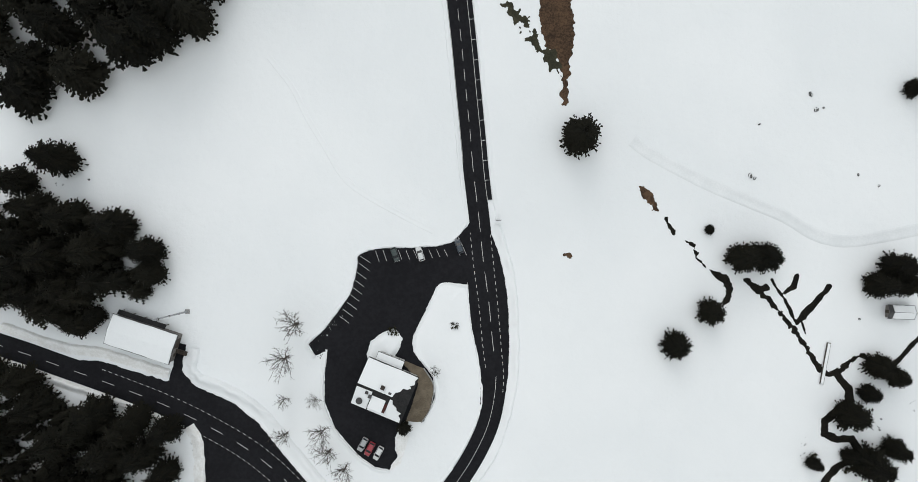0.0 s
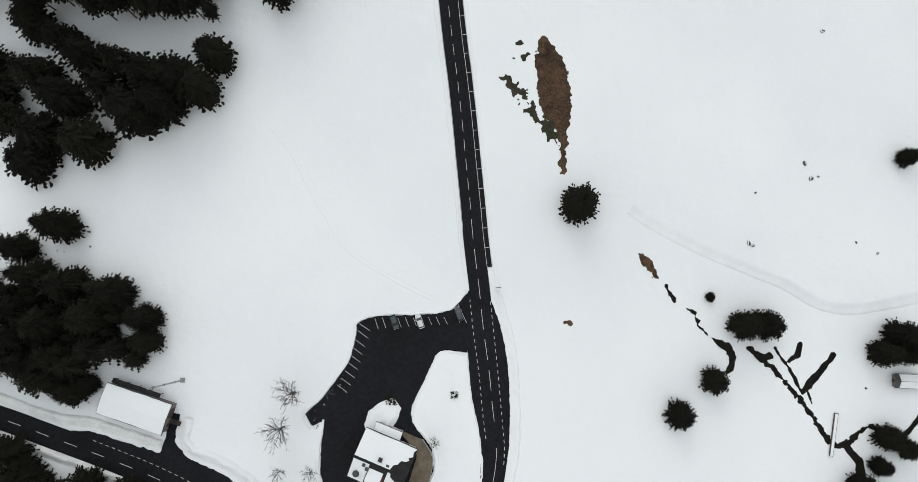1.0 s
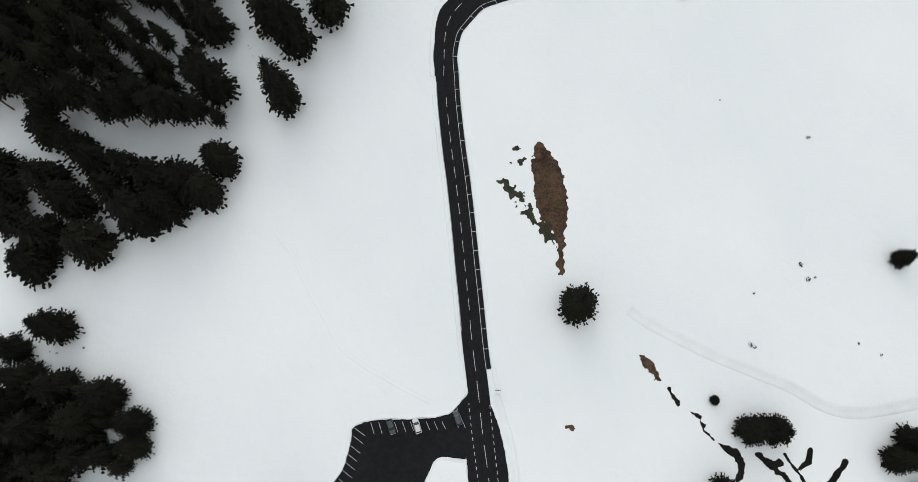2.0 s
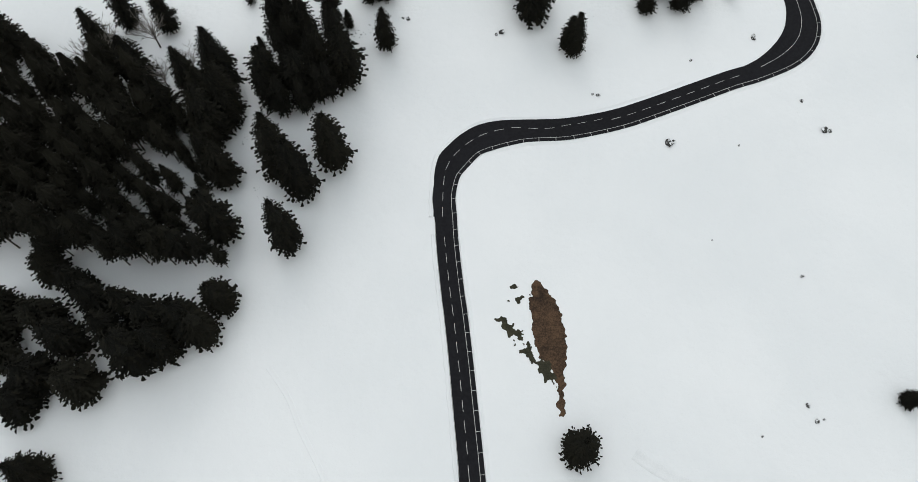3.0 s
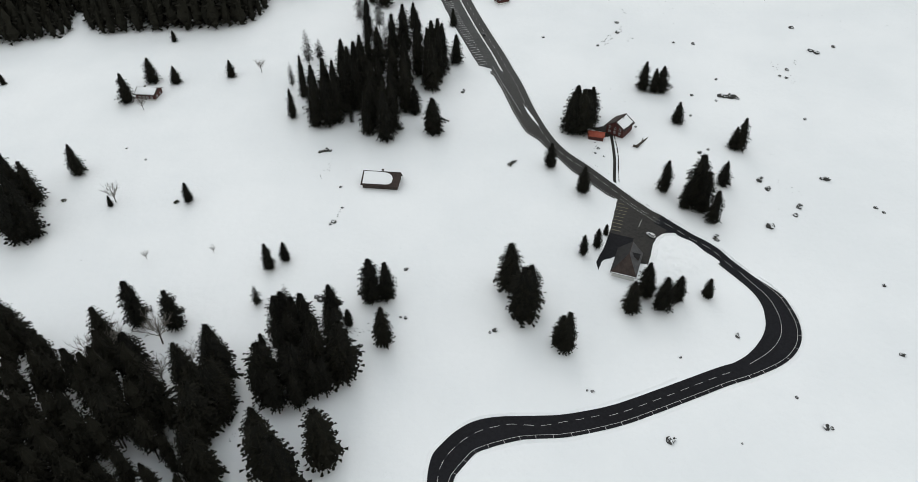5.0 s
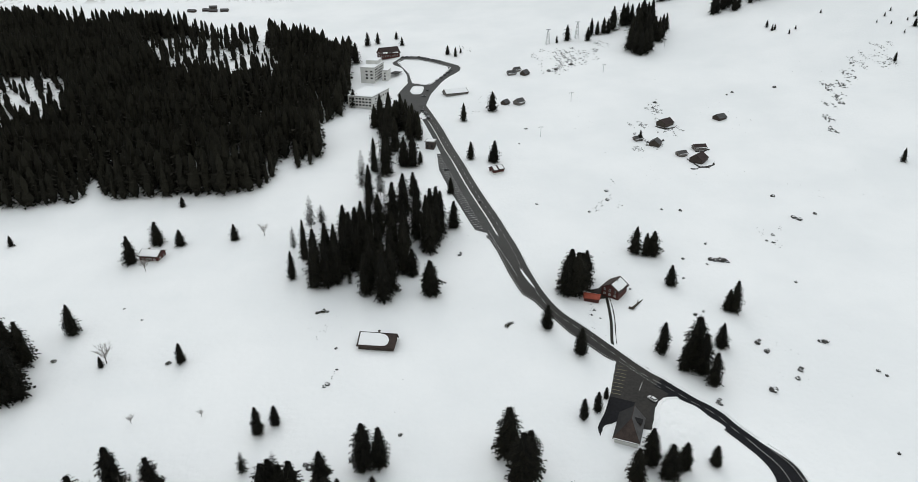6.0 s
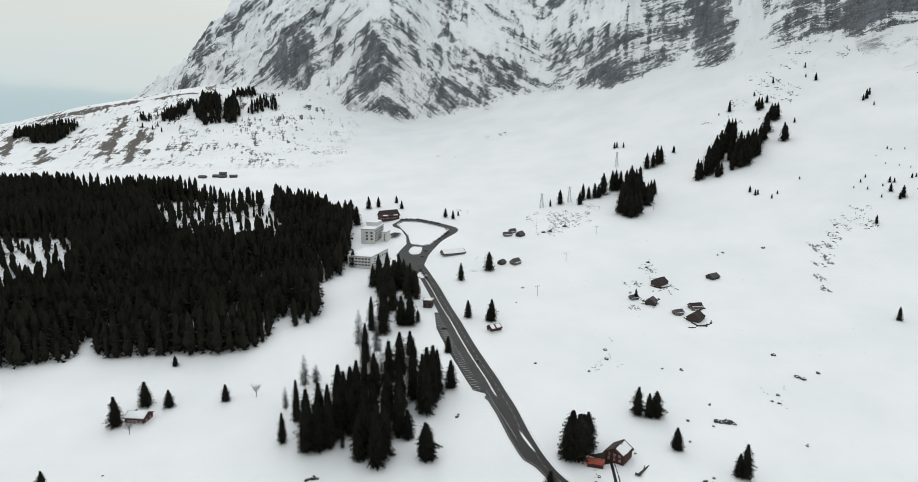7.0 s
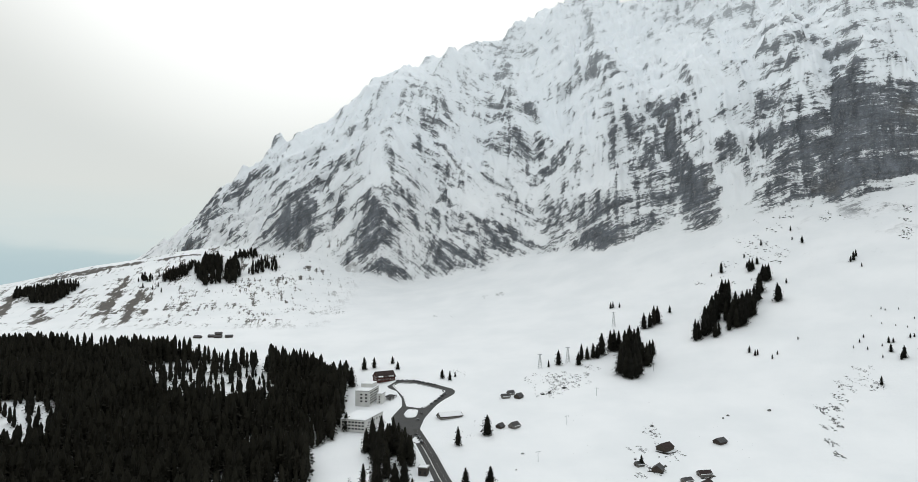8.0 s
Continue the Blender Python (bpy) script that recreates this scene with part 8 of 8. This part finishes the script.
scree("scree", [(88, 724, 118, 760, 6, 90, 1.4), (118, 750, 150, 795, 9, 210, 1.5), (82, 787, 163, 811, 6, 120, 1.5), (76, 761, 136, 772, 6, 120, 1.5), (88, 717, 124, 752, 4, 90, 1.5), (20, 600, 40, 640, 12, 40, 0.8), (-20, 800, 10, 815, 10, 40, 1.0)], 11, "small stones and scrub below the slope spruces")
scree("scree", [(302, 536, 303, 541, 1.5, 40, 1.3), (308, 553, 311, 567, 1.5, 50, 1.3), (318, 576, 324, 590, 2.5, 40, 1.2), (333, 588, 339, 610, 2, 70, 1.3), (336, 612, 341, 634, 3.5, 90, 1.3), (346, 625, 360, 634, 2, 60, 1.4), (364, 636, 372, 655, 2.5, 60, 1.4), (380, 658, 394, 690, 4, 90, 1.2), (398, 672, 428, 706, 6, 150, 1.0), (396, 655, 410, 661, 4, 70, 1.3)], 3, "scattered small stones and scrub on the slope")
scree("scree", [(171, 596, 176, 616, 4, 110, 1.1), (144, 566, 158, 567, 4, 60, 1.1), (141, 516, 144, 524, 3, 45, 1.1), (147, 529, 156, 521, 2.5, 60, 1.2), (166, 550, 177, 551, 2.5, 45, 1.2), (168, 580, 171, 583, 2, 20, 1.2), (96, 430, 104, 448, 5, 45, 0.7), (180, 372, 200, 388, 6, 35, 0.6), (-76, 303, -62, 250, 4, 40, 0.5)], 5, "stones and scrub strewn round the timber huts")
scree("scree", [(68, 1270, 90, 1300, 12, 30, 2.2), (-250, 1255, -215, 1262, 14, 70, 1.8), (-60, 1200, -20, 1180, 10, 20, 1.5), (420, 1060, 480, 1100, 26, 90, 2.2), (470, 700, 560, 760, 22, 60, 1.3), (466, 1112, 577, 1202, 16, 110, 2.6), (503, 1041, 520, 1095, 8, 50, 2.4), (732, 1084, 650, 970, 3, 90, 2.4), (596, 1219, 650, 1102, 10, 60, 2.4), (377, 1073, 397, 1053, 6, 30, 1.6)], 15, "scattered stones and dwarf scrub in the snow")
scree("scree", [(30, 150, 200, 420, 60, 90, 0.35), (60, 300, 300, 620, 80, 120, 0.5), (-160, 200, -40, 330, 40, 60, 0.3), (-84, 118, -76, 170, 2.5, 70, 0.5), (-74, 108, -70, 132, 2.0, 36, 0.5), (-44, 178, -30, 205, 3, 36, 0.5), (55, 285, 72, 312, 4, 30, 0.6), (97, -62, 100, -58, 1.0, 8, 0.5), (-93, -57, -84, -63, 2.2, 14, 0.5), (-145, 2, -130, 26, 5, 30, 0.5), (118, -56, 130, -44, 3, 20, 0.5)], 7, "sparse small stones and tufts in the snow")

scree("cobbles", [(-48, -32.6, -38.6, -21.5, 0.55, 150, 0.42), (-45.8, -34.2, -43.5, -33.2, 0.5, 30, 0.4)], 9, "grey cobbles along the edge of the car park")

# ---- lift masts, signs and a footbridge ----
for x, y in ((100.8, 630), (64, 546.5), (145.3, 710.5), (226, 780)):
    m = thing("lift_mast", "slim grey T-shaped drag lift mast", "mast", (x, y, float(ground(x, y)) - 0.3), 20, "lift masts")
    bm = bmesh.new()
    tube(bm, (0, 0, 0), (0, 0, 9), 0.22, 0.16, 8)
    part("pole", bm, METAL, m)
    bm = bmesh.new()
    tube(bm, (-2.0, 0, 8.7), (2.0, 0, 8.7), 0.14, 0.14, 6)
    part("crossarm", bm, METAL, m)
    for sx in (-1.9, 1.9):
        bm = bmesh.new()
        tube(bm, (sx, -0.1, 8.45), (sx, 0.1, 8.45), 0.28, 0.28, 10)
        part("pulley", bm, RUBBER, m)


def lattice(x, y, h, spread):
    m = thing("lattice_pylon", "pale steel lattice pylon on the slope", "pylon", (x, y, float(ground(x, y)) - 1.0), 10, "pylons")
    feet = [(sx * spread, sy * spread, 0) for sx, sy in ((-1, -1), (1, -1), (1, 1), (-1, 1))]
    for fx, fy, _ in feet:
        bm = bmesh.new()
        tube(bm, (fx, fy, 0), (fx * 0.22, fy * 0.22, h), 0.22, 0.16, 6)
        part("leg", bm, METAL, m)
    for k in range(5):
        f0, f1 = k / 5, (k + 1) / 5
        for i in range(4):
            a, b = Vector(feet[i]), Vector(feet[(i + 1) % 4])
            bm = bmesh.new()
            p, q = a * (1 - 0.78 * f0), b * (1 - 0.78 * f1)
            tube(bm, (p.x, p.y, h * f0), (q.x, q.y, h * f1), 0.1, 0.1, 5)
            part("brace", bm, METAL, m)
    bm = bmesh.new()
    box(bm, -spread * 1.3, spread * 1.3, -0.3, 0.3, h - 0.3, h + 0.3, 0.03)
    part("crossarm", bm, METAL, m)


lattice(99.1, 822, 18, 2.2)
lattice(136.1, 840, 20, 2.2)
lattice(225, 975, 22, 2.0)
lattice(410, 1722, 34, 4.0)
for x, y, rz in ((7.7, 6.2, 5),):
    m = thing("road_sign", "dark rectangular road sign on two posts", "sign", (x, y, float(ground(x, y)) - 0.2), rz)
    bm = bmesh.new()
    box(bm, -0.8, 0.8, -0.06, 0.06, 1.6, 2.8, 0.02)
    part("panel", bm, GREY_ROOF, m)
    for sx in (-0.6, 0.6):
        bm = bmesh.new()
        tube(bm, (sx, 0, 0), (sx, 0, 2.8), 0.06, 0.06, 8)
        part("post", bm, METAL, m)
bridge = thing("footbridge", "narrow snow-covered plank footbridge over the stream", "footbridge", (104.6, -34.8, float(ground(104.6, -34.8))), 0)
d = Vector((-2.1, -12.3, 0)).normalized()
n = Vector((d.y, -d.x, 0))
for k, off in enumerate((-0.5, 0.5)):
    bm = bmesh.new()
    tube(bm, n * off - d * 6.2 + Vector((0, 0, 0.35)), n * off + d * 6.2 + Vector((0, 0, 0.35)), 0.14, 0.12, 8)
    part("beam", bm, DARK_WOOD, bridge)
bm = bmesh.new()
for k in range(42):
    c = d * (-6.1 + 0.29 * k)
    bmesh.ops.create_cube(bm, size=1.0, matrix=Matrix.Translation(c + Vector((0, 0, 0.5))) @ Matrix.Rotation(math.atan2(d.y, d.x), 4, "Z") @ Matrix.Diagonal((0.26, 1.0, 0.08, 1)))
part("deck", bm, GREY_WOOD, bridge)
bm = bmesh.new()
bmesh.ops.create_cube(bm, size=1.0, matrix=Matrix.Translation((0, 0, 0.66)) @ Matrix.Rotation(math.atan2(d.y, d.x), 4, "Z") @ Matrix.Diagonal((12.0, 0.75, 0.2, 1)))
bmesh.ops.bevel(bm, geom=bm.edges[:], offset=0.09, segments=2, affect="EDGES", profile=0.5)
part("snow_cover", bm, SNOW, bridge)
# forked dead trunk lying below the farmhouse
log = thing("fallen_trunk", "dark forked dead trunk lying in the snow", "log", (91.6, 309.6, float(ground(91.6, 309.6))))
for nm, a, b, r0, r1 in (("trunk", (-2.6, -3.6, 0.5), (5.0, 5.4, 0.6), 0.75, 0.22), ("branch", (1.2, 0.9, 0.5), (2.2, 4.0, 1.3), 0.4, 0.16), ("root_plate", (-4.0, -2.4, 0.4), (-1.6, -3.9, 0.6), 0.7, 0.35)):
    bm = bmesh.new()
    tube(bm, a, b, r0, r1, 9)
    part(nm, bm, DARK_WOOD, log)
